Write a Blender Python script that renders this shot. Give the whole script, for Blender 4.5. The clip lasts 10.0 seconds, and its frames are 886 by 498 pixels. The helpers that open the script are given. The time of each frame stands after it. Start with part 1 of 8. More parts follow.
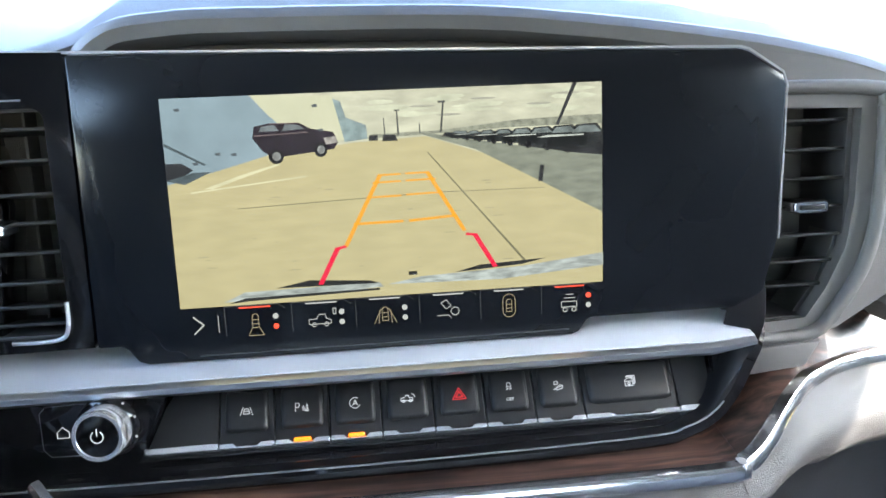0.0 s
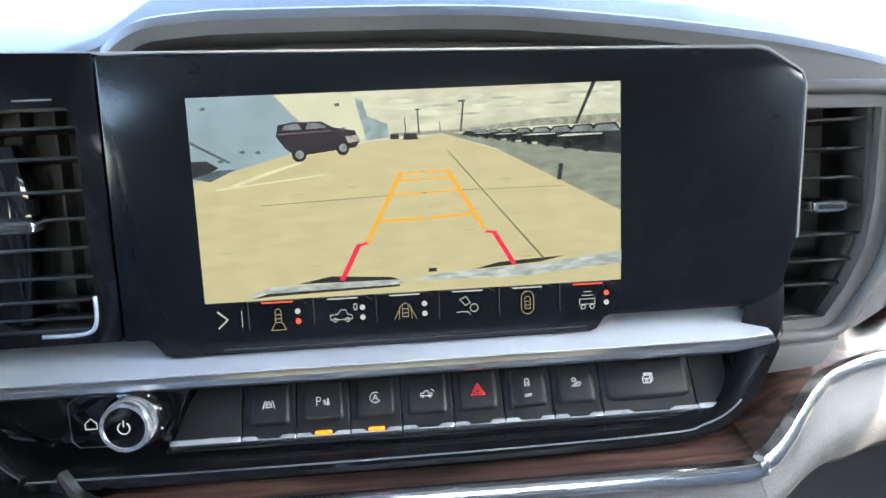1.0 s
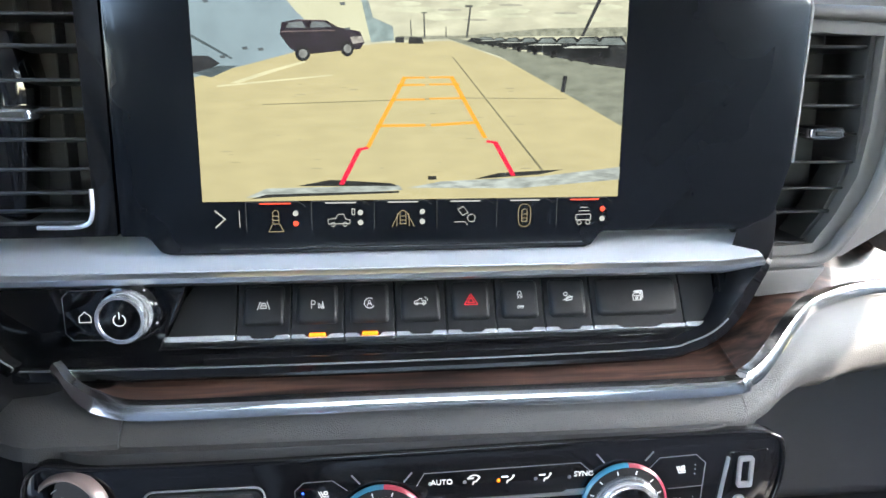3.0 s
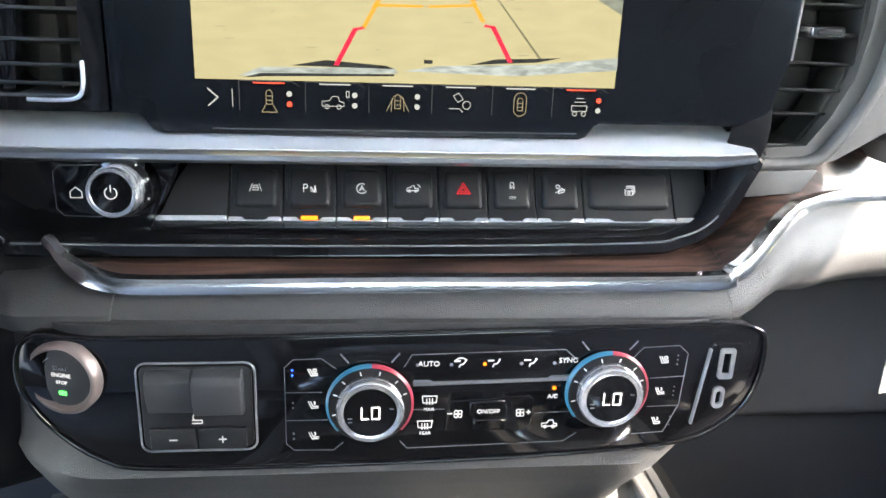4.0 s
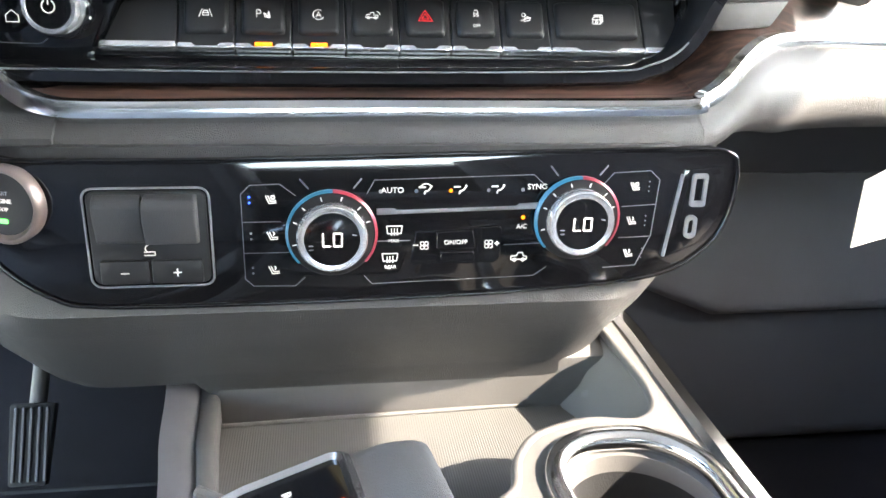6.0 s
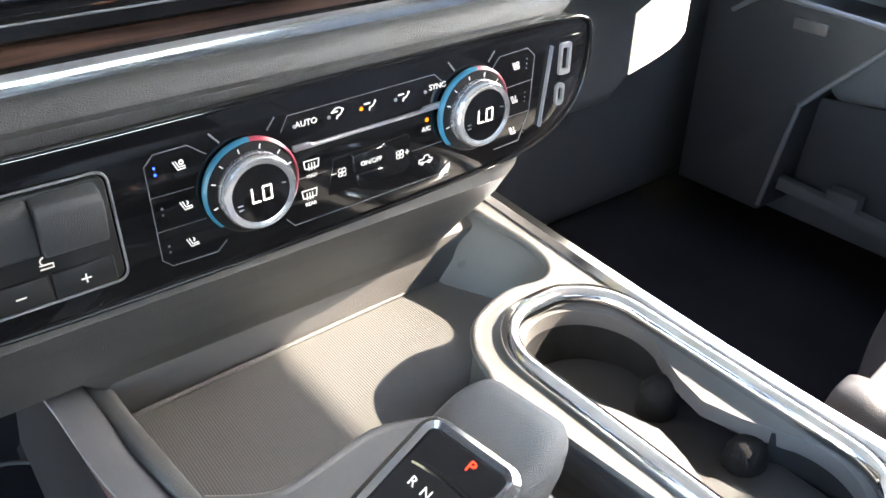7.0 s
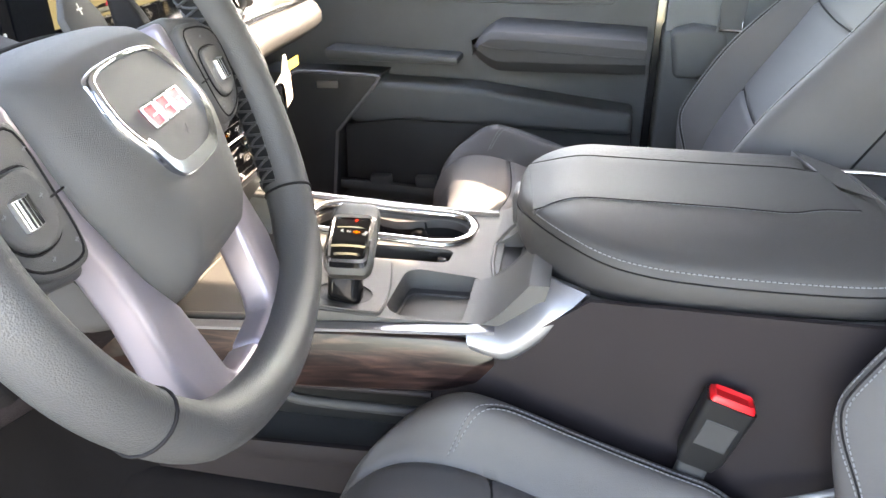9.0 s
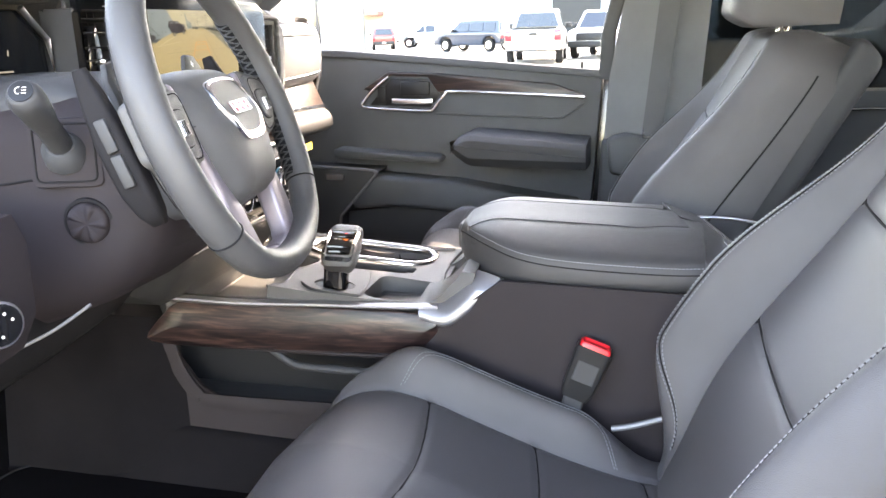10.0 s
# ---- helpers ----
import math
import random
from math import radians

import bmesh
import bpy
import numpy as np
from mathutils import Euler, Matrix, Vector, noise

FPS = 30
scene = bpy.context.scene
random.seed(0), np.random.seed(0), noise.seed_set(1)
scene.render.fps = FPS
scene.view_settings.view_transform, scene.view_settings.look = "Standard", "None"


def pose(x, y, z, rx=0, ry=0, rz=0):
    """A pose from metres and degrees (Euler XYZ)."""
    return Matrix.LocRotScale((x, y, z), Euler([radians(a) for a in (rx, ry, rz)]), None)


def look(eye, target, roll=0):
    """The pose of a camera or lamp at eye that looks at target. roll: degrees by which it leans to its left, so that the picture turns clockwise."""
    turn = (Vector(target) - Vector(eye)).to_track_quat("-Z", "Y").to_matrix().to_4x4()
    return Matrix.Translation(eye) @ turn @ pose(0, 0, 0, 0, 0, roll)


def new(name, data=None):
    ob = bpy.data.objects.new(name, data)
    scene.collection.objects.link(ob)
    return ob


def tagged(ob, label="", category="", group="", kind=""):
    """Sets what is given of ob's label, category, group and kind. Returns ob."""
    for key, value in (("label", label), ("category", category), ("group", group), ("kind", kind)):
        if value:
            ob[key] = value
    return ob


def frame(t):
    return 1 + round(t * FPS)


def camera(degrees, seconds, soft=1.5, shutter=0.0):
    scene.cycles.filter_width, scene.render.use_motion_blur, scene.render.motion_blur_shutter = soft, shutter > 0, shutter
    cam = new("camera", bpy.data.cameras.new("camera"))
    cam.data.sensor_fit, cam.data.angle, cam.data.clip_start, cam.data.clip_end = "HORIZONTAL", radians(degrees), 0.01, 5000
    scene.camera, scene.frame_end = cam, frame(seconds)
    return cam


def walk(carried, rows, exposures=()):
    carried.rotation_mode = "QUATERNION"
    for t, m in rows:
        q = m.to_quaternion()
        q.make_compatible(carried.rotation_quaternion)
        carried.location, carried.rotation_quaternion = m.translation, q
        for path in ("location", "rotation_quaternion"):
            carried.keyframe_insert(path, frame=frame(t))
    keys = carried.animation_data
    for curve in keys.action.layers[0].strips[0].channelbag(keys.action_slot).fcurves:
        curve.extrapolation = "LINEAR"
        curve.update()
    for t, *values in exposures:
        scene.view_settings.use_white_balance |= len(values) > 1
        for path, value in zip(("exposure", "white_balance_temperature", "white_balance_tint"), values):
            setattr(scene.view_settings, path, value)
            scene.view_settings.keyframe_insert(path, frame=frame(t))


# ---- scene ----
cam = camera(58.0, 10.0)
PATH = [
    (0, (-0.082, -0.406, 1.445), (0.118, 1.551, 1.08), -2.4),
    (0.5, (-0.082, -0.41, 1.444), (0.091, 1.55, 1.085), -2.4),
    (1, (-0.083, -0.412, 1.444), (0.07, 1.549, 1.084), -2.4),
    (1.5, (-0.077, -0.415, 1.447), (0.061, 1.545, 1.074), -2.3),
    (2, (-0.085, -0.413, 1.44), (0.065, 1.546, 1.063), -1.8),
    (3.5, (-0.095, -0.42, 1.413), (0.124, 1.485, 0.845), 1.4),
    (4, (-0.095, -0.425, 1.397), (0.125, 1.459, 0.762), 2.2),
    (4.5, (-0.096, -0.433, 1.383), (0.118, 1.423, 0.667), 2.7),
    (5, (-0.096, -0.429, 1.372), (0.117, 1.396, 0.583), 2.9),
    (6.3, (-0.089, -0.437, 1.311), (0.291, 1.408, 0.639), 0.5),
    (6.5, (-0.107, -0.424, 1.326), (0.417, 1.355, 0.575), 0.6),
    (7, (-0.214, -0.354, 1.35), (0.827, 0.987, 0.293), 0.6),
    (7.5, (-0.25, -0.345, 1.4), (0.982, 0.588, 0.131), -6.9),
    (8, (-0.352, -0.348, 1.421), (1.109, 0.224, 0.182), -7.7),
    (8.5, (-0.567, -0.413, 1.473), (1.058, 0.036, 0.397), -4.1),
    (9, (-0.767, -0.471, 1.451), (0.98, -0.016, 0.592), -3.1),
    (9.5, (-1.003, -0.565, 1.44), (0.814, -0.096, 0.747), -2.1),
    (10, (-1.11, -0.618, 1.416), (0.755, -0.126, 0.886), -1.7),
]
walk(cam, [(t, look(eye, target, roll)) for t, eye, target, roll in PATH], [(0, 5.15, 6550, 11), (2.0, 5.25, 6550, 10), (4.5, 5.45, 7100, 12), (6.5, 5.65, 7250, 11), (7.5, 5.25, 7500, 13), (8.0, 5.25, 8100, 16), (8.5, 5.15, 9000, 21), (9.0, 4.95, 9000, 18), (10, 4.78, 8800, 21)])
# ---------------------------------------------------------------- world, sun
SUN = Vector((1.0, -0.47, 0.76)).normalized()
world = bpy.data.worlds.new("sky")
scene.world = world
world.use_nodes = True
wn = world.node_tree
sky = wn.nodes.new("ShaderNodeTexSky")
sky.sky_type, sky.sun_disc = "NISHITA", False
sky.sun_elevation = math.asin(SUN.z)
sky.sun_rotation = math.atan2(SUN.x, SUN.y)
wn.links.new(sky.outputs[0], wn.nodes["Background"].inputs[0])
wn.nodes["Background"].inputs[1].default_value = 0.15
lamp = bpy.data.lights.new("sun", "SUN")
lamp.energy, lamp.angle, lamp.color = 0.9, radians(0.55), (1.0, 0.94, 0.84)
sun = new("sun", lamp)
sun.matrix_world = look((6, -3, 9), Vector((6, -3, 9)) - SUN)


# ---------------------------------------------------------------- materials
def material(name, base, rough=0.5, metal=0.0, spread=0.12, grain=900.0, bump=0.0, kind="noise", coat=0.0, blotch=9.0, axis=None, glow=None, gstr=1.0, dark=None, spec=0.5):
    m = bpy.data.materials.new(name)
    m.use_nodes = True
    nt = m.node_tree
    b = nt.nodes["Principled BSDF"]
    co = nt.nodes.new("ShaderNodeTexCoord")
    mp = nt.nodes.new("ShaderNodeMapping")
    nt.links.new(co.outputs["Object"], mp.inputs[0])
    if axis:
        mp.inputs["Scale"].default_value = axis
    big = nt.nodes.new("ShaderNodeTexNoise")
    big.inputs["Scale"].default_value, big.inputs["Detail"].default_value = blotch, 6.0
    nt.links.new(mp.outputs[0], big.inputs[0])
    ramp = nt.nodes.new("ShaderNodeValToRGB")
    low = dark or [c * (1 - spread) for c in base]
    high = [min(1, c * (1 + spread)) for c in base]
    ramp.color_ramp.elements[0].color = (*low, 1)
    ramp.color_ramp.elements[1].color = (*high, 1)
    ramp.color_ramp.elements[0].position, ramp.color_ramp.elements[1].position = 0.3, 0.7
    nt.links.new(big.outputs[0], ramp.inputs[0])
    nt.links.new(ramp.outputs[0], b.inputs["Base Color"])
    b.inputs["Metallic"].default_value = metal
    b.inputs["Specular IOR Level"].default_value = spec
    if coat:
        b.inputs["Coat Weight"].default_value, b.inputs["Coat Roughness"].default_value = coat, 0.04
    fine = nt.nodes.new("ShaderNodeTexVoronoi" if kind == "leather" else "ShaderNodeTexNoise")
    fine.inputs["Scale"].default_value = grain
    nt.links.new(co.outputs["Object"], fine.inputs[0])
    rr = nt.nodes.new("ShaderNodeMapRange")
    rr.inputs["To Min"].default_value, rr.inputs["To Max"].default_value = max(0.02, rough * (0.96 if metal > 0.5 else 0.85)), min(1, rough * (1.04 if metal > 0.5 else 1.15))
    nt.links.new(big.outputs[0], rr.inputs["Value"])
    nt.links.new(rr.outputs[0], b.inputs["Roughness"])
    if bump:
        bp = nt.nodes.new("ShaderNodeBump")
        bp.inputs["Strength"].default_value, bp.inputs["Distance"].default_value = bump, 0.0006
        nt.links.new(fine.outputs[0], bp.inputs["Height"])
        nt.links.new(bp.outputs[0], b.inputs["Normal"])
    if glow:
        b.inputs["Emission Color"].default_value, b.inputs["Emission Strength"].default_value = (*glow, 1), gstr
    return m


def wood(name, axis, shade=(1.0, 1.0, 1.0)):
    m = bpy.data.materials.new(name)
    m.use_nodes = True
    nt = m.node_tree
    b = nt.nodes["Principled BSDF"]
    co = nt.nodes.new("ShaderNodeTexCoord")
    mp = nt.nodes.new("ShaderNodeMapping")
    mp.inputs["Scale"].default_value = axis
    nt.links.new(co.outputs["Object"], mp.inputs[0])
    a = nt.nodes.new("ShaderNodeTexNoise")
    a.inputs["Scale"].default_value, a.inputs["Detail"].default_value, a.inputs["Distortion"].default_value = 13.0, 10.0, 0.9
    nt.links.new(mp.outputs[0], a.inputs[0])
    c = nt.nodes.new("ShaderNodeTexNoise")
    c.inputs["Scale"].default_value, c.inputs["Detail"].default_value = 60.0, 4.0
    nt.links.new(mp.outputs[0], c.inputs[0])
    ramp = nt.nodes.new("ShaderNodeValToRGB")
    # the third argument scales all three wood colours, to put shade into them
    ramp.color_ramp.elements[0].color = (0.014 * shade[0], 0.010 * shade[1], 0.0095 * shade[2], 1)
    ramp.color_ramp.elements[1].color = (0.19 * shade[0], 0.102 * shade[1], 0.072 * shade[2], 1)
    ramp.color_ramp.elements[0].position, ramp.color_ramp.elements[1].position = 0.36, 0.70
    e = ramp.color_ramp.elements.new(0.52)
    e.color = (0.074 * shade[0], 0.042 * shade[1], 0.033 * shade[2], 1)
    nt.links.new(a.outputs[0], ramp.inputs[0])
    mix = nt.nodes.new("ShaderNodeMix")
    mix.data_type, mix.blend_type = "RGBA", "MULTIPLY"
    mix.inputs["Factor"].default_value = 0.45
    nt.links.new(ramp.outputs[0], mix.inputs["A"])
    nt.links.new(c.outputs[0], mix.inputs["B"])
    nt.links.new(mix.outputs["Result"], b.inputs["Base Color"])
    b.inputs["Roughness"].default_value = 0.34
    b.inputs["Specular IOR Level"].default_value = 0.5
    bp = nt.nodes.new("ShaderNodeBump")
    bp.inputs["Strength"].default_value, bp.inputs["Distance"].default_value = 0.5, 0.0006
    nt.links.new(a.outputs[0], bp.inputs["Height"])
    nt.links.new(bp.outputs[0], b.inputs["Normal"])
    return m


def glass(name, tint=(0.9, 0.95, 0.94), rough=0.0):
    m = bpy.data.materials.new(name)
    m.use_nodes = True
    nt = m.node_tree
    nt.nodes.remove(nt.nodes["Principled BSDF"])
    tr = nt.nodes.new("ShaderNodeBsdfTransparent")
    tr.inputs[0].default_value = (*tint, 1)
    gl = nt.nodes.new("ShaderNodeBsdfGlossy")
    gl.inputs["Roughness"].default_value = rough
    fr = nt.nodes.new("ShaderNodeFresnel")
    fr.inputs[0].default_value = 1.35
    mx = nt.nodes.new("ShaderNodeMixShader")
    for a, c in ((fr.outputs[0], 0), (tr.outputs[0], 1), (gl.outputs[0], 2)):
        nt.links.new(a, mx.inputs[c])
    nt.links.new(mx.outputs[0], nt.nodes["Material Output"].inputs[0])
    return m


def lit(name, col, s=1.0):
    m = bpy.data.materials.new(name)
    m.use_nodes = True
    b = m.node_tree.nodes["Principled BSDF"]
    b.inputs["Base Color"].default_value = (0.01, 0.01, 0.01, 1)
    b.inputs["Roughness"].default_value = 0.25
    b.inputs["Emission Color"].default_value, b.inputs["Emission Strength"].default_value = (*col, 1), s
    return m


SOFT = material("soft_dash", (0.095, 0.092, 0.090), 0.55, bump=0.55, grain=1400, kind="leather")
SOFT_G = material("grey_plastic", (0.093, 0.089, 0.087), 0.50, bump=0.4, grain=2200, kind="leather")
SOFT_D = material("dark_plastic", (0.042, 0.042, 0.044), 0.6, bump=0.4, grain=2000, kind="leather")
LEATHER = material("black_leather", (0.080, 0.075, 0.076), 0.44, bump=0.5, grain=1500, kind="leather", spread=0.1)
PIANO = material("piano_black", (0.006, 0.006, 0.007), 0.07, spread=0.2, coat=0.3, spec=0.35)
WING = material("brushed_wing", (0.34, 0.34, 0.36), 0.42, 0.8, spread=0.05, blotch=60)
DEEP = material("deep_black_plastic", (0.014, 0.013, 0.014), 0.65, bump=0.4, grain=2000, kind="leather", spec=0.12)
GLASSY = material("display_glass", (0.006, 0.007, 0.009), 0.16, spread=0.1, spec=0.25)
BUTTON = material("button_black", (0.013, 0.013, 0.014), 0.45, bump=0.15, grain=3000, spec=0.35)
CHROME = material("bright_chrome", (0.86, 0.86, 0.87), 0.16, 1.0, spread=0.03, blotch=30)
SATIN = material("satin_chrome", (0.74, 0.74, 0.75), 0.28, 1.0, spread=0.04, blotch=40)
SILVER = material("silver_paint", (0.34, 0.30, 0.33), 0.42, 0.6, spread=0.04)
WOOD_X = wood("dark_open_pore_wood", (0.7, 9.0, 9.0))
# same wood as the dash, darkened in colour to stand for shade
WOOD_Y_SHADED = wood("shaded_open_pore_wood_side", (11.0, 0.8, 10.0), (0.55, 0.55, 0.66))
CARPET = material("black_carpet", (0.009, 0.008, 0.009), 0.95, bump=1.0, grain=1200, spread=0.3, spec=0.05)
RED = material("red_plastic", (0.75, 0.012, 0.018), 0.35, spread=0.06)
THREAD = material("grey_thread", (0.22, 0.22, 0.23), 0.7, spread=0.1)
GREYLINE = material("grey_trim_line", (0.22, 0.22, 0.23), 0.4, 0.3, spread=0.05)
WHITE = material("icon_white", (0.45, 0.45, 0.44), 0.5, spread=0.03, glow=(1, 1, 1), gstr=0.018)
REDICON = material("icon_red", (0.65, 0.02, 0.03), 0.5, spread=0.03, glow=(1, 0.03, 0.03), gstr=0.02)
PAPER = material("white_paper", (0.82, 0.80, 0.70), 0.8, spread=0.03)
YELLOW = material("yellow_paper", (0.85, 0.68, 0.08), 0.8, spread=0.04)
ORANGE = lit("amber_light", (1.0, 0.22, 0.01), 0.085)
GREEN = lit("green_light", (0.05, 1.0, 0.10), 0.09)
BLUE = lit("blue_light", (0.03, 0.12, 1.0), 0.12)
BLUE_R = material("blue_ring", (0.02, 0.13, 0.21), 0.3, spread=0.05, glow=(0.03, 0.35, 0.6), gstr=0.004)
RED_R = material("red_ring", (0.24, 0.025, 0.04), 0.3, spread=0.05, glow=(0.6, 0.03, 0.08), gstr=0.004)
REDLIT = lit("red_light", (1.0, 0.05, 0.02), 0.10)
DIGIT = lit("white_digits", (0.95, 0.97, 1.0), 0.10)
BRUSHED = material("bright_silver_paint", (0.74, 0.76, 0.80), 0.40, 0.45, spread=0.0, blotch=25)
KNOBM = material("bright_satin_metal", (0.74, 0.74, 0.76), 0.24, 0.82, spread=0.03, blotch=25)
PAD = material("padding_black", (0.055, 0.053, 0.052), 0.55, bump=0.55, grain=1400, kind="leather")
KNEE = material("knee_plastic", (0.034, 0.033, 0.033), 0.5, bump=0.55, grain=1400, kind="leather")
RUBBER = material("black_rubber", (0.014, 0.014, 0.015), 0.8, bump=0.4, spread=0.2, spec=0.2)
LENS = glass("clear_glass")
TINTED = glass("tinted_glass", (0.10, 0.11, 0.11))
LOWER = material("lower_grey_plastic", (0.026, 0.0205, 0.0225), 0.60, bump=0.4, grain=2000, kind="leather", spec=0.22)


# ---------------------------------------------------------------- shape helpers
ORIGIN = {}


def thing(name, at=(0, 0, 0), label="", category="", group="", kind=""):
    ob = new(name)
    ob.empty_display_size = 0.05
    ob.location = at
    ORIGIN[ob] = Vector(at)
    return tagged(ob, label, category, group, kind)


def part(name, bm, mat, parent=None, label="", smooth=40, kind="", at=None):
    """Links bm, given in the world's (or a local thing's) coordinates, as one mesh under parent."""
    me = bpy.data.meshes.new(name)
    base = Vector(at) if at is not None else Vector((0, 0, 0))
    o = ORIGIN.get(parent, Vector((0, 0, 0))) if parent else Vector((0, 0, 0))
    if parent is None:
        o = base
    bmesh.ops.translate(bm, verts=bm.verts, vec=-o)
    bmesh.ops.recalc_face_normals(bm, faces=bm.faces)
    bm.to_mesh(me)
    bm.free()
    me.materials.append(mat)
    for p in me.polygons:
        p.use_smooth = smooth > 0
    if smooth > 0:
        me.set_sharp_from_angle(angle=radians(smooth))
    ob = new(name, me)
    if parent:
        ob.parent = parent
        ORIGIN[ob] = o
    else:
        ob.location = o
        ORIGIN[ob] = o
    return tagged(ob, label, kind=kind)


def join(*bms):
    out = bmesh.new()
    for b in bms:
        me = bpy.data.meshes.new("tmp")
        b.to_mesh(me)
        b.free()
        out.from_mesh(me)
        bpy.data.meshes.remove(me)
    return out


def bevel(bm, w, seg=2, angle=30):
    if w > 0:
        es = [e for e in bm.edges if len(e.link_faces) == 2 and e.calc_face_angle(0) > radians(angle)]
        bmesh.ops.bevel(bm, geom=es, offset=w, segments=seg, affect="EDGES", profile=0.5, clamp_overlap=True)
    return bm


def box(x0, x1, y0, y1, z0, z1, w=0.0, seg=2):
    bm = bmesh.new()
    bmesh.ops.create_cube(bm, size=1)
    for v in bm.verts:
        v.co = ((x0 + x1) / 2 + v.co.x * (x1 - x0), (y0 + y1) / 2 + v.co.y * (y1 - y0), (z0 + z1) / 2 + v.co.z * (z1 - z0))
    return bevel(bm, w, seg)


PUT = {"x": lambda u, v, a: (a, u, v), "y": lambda u, v, a: (u, a, v), "z": lambda u, v, a: (u, v, a)}


def prism(poly, axis, a0, a1, w=0.0, seg=2):
    """A polygon of (u, v) carried along an axis from a0 to a1."""
    bm, f = bmesh.new(), PUT[axis]
    vs = [bm.verts.new(f(u, v, a0)) for u, v in poly]
    ws = [bm.verts.new(f(u, v, a1)) for u, v in poly]
    n = len(poly)
    bm.faces.new(vs)
    bm.faces.new(ws[::-1])
    for i in range(n):
        bm.faces.new((vs[i], vs[(i + 1) % n], ws[(i + 1) % n], ws[i]))
    bmesh.ops.recalc_face_normals(bm, faces=bm.faces)
    return bevel(bm, w, seg)


def plate(outline, holes, axis, a0, a1):
    """A plate with holes through it."""
    bm, f = bmesh.new(), PUT[axis]
    es = []
    for ring in (outline, *holes):
        vs = [bm.verts.new(f(u, v, a0)) for u, v in ring]
        es += [bm.edges.new((vs[i], vs[(i + 1) % len(vs)])) for i in range(len(vs))]
    bmesh.ops.triangle_fill(bm, use_beauty=True, use_dissolve=False, edges=es)
    ex = bmesh.ops.extrude_face_region(bm, geom=list(bm.faces))
    d = Vector(f(0, 0, a1)) - Vector(f(0, 0, a0))
    bmesh.ops.translate(bm, verts=[v for v in ex["geom"] if isinstance(v, bmesh.types.BMVert)], vec=d)
    bmesh.ops.recalc_face_normals(bm, faces=bm.faces)
    return bm


def rrect(x0, x1, y0, y1, r, n=6):
    pts = []
    for cx, cy, a in ((x1 - r, y1 - r, 0), (x0 + r, y1 - r, 90), (x0 + r, y0 + r, 180), (x1 - r, y0 + r, 270)):
        pts += [(cx + r * math.cos(radians(a + 90 * i / n)), cy + r * math.sin(radians(a + 90 * i / n))) for i in range(n + 1)]
    return pts


def smooth_path(pts, per=6, closed=False):
    """Catmull-Rom through the points."""
    P = [Vector(p) for p in pts]
    n, out = len(P), []
    for i in range(n if closed else n - 1):
        a, b, c, d = (P[(i + k) % n] if closed else P[min(max(i + k, 0), n - 1)] for k in (-1, 0, 1, 2))
        for j in range(per):
            t = j / per
            out.append(0.5 * (2 * b + (c - a) * t + (2 * a - 5 * b + 4 * c - d) * t * t + (3 * b - a - 3 * c + d) * t ** 3))
    if not closed:
        out.append(P[-1])
    return out


def sweep(path, prof, closed=False, up=(0, 0, 1), caps=True, taper=None):
    """A closed 2D profile (side, up) carried along a path. prof may be a radius."""
    if not isinstance(prof, (list, tuple)):
        r = prof
        prof = [(r * math.cos(math.tau * i / 10), r * math.sin(math.tau * i / 10)) for i in range(10)]
    P, n = [Vector(p) for p in path], len(path)
    bm, rings = bmesh.new(), []
    for i in range(n):
        a = P[(i - 1) % n] if closed else P[max(i - 1, 0)]
        b = P[(i + 1) % n] if closed else P[min(i + 1, n - 1)]
        t = (b - a).normalized()
        s = t.cross(Vector(up)).normalized()
        u = s.cross(t).normalized()
        k = taper(P[i]) if taper else 1.0
        rings.append([bm.verts.new(P[i] + (s * p + u * q) * k) for p, q in prof])
    m = len(prof)
    for i in range(n if closed else n - 1):
        for j in range(m):
            bm.faces.new((rings[i][j], rings[i][(j + 1) % m], rings[(i + 1) % n][(j + 1) % m], rings[(i + 1) % n][j]))
    if not closed and caps:
        bm.faces.new(rings[0])
        bm.faces.new(rings[-1][::-1])
    return bm


def loft(sections, caps=True, ring=True):
    """Closed rings of equal length joined one after another."""
    bm = bmesh.new()
    R = [[bm.verts.new(p) for p in s] for s in sections]
    m = len(R[0])
    for a, b in zip(R, R[1:]):
        for j in range(m if ring else m - 1):
            bm.faces.new((a[j], a[(j + 1) % m], b[(j + 1) % m], b[j]))
    if caps and ring:
        bm.faces.new(R[0])
        bm.faces.new(R[-1][::-1])
    bmesh.ops.recalc_face_normals(bm, faces=bm.faces)
    return bm


def lathe(prof, m=None, seg=40, caps=True):
    """(r, h) pairs turned about z, then set by the matrix m."""
    secs = [[(r * math.cos(math.tau * i / seg), r * math.sin(math.tau * i / seg), h) for i in range(seg)] for r, h in prof]
    bm = loft(secs, caps)
    if m is not None:
        bmesh.ops.transform(bm, matrix=m, verts=bm.verts)
    return bm


def aim(at, normal, up=(0, 0, 1)):
    """The matrix whose z is the normal and whose y is near up."""
    z = Vector(normal).normalized()
    x = Vector(up).cross(z).normalized()
    y = z.cross(x)
    m = Matrix((x, y, z)).transposed().to_4x4()
    m.translation = at
    return m


def moved(bm, m):
    bmesh.ops.transform(bm, matrix=m, verts=bm.verts)
    return bm


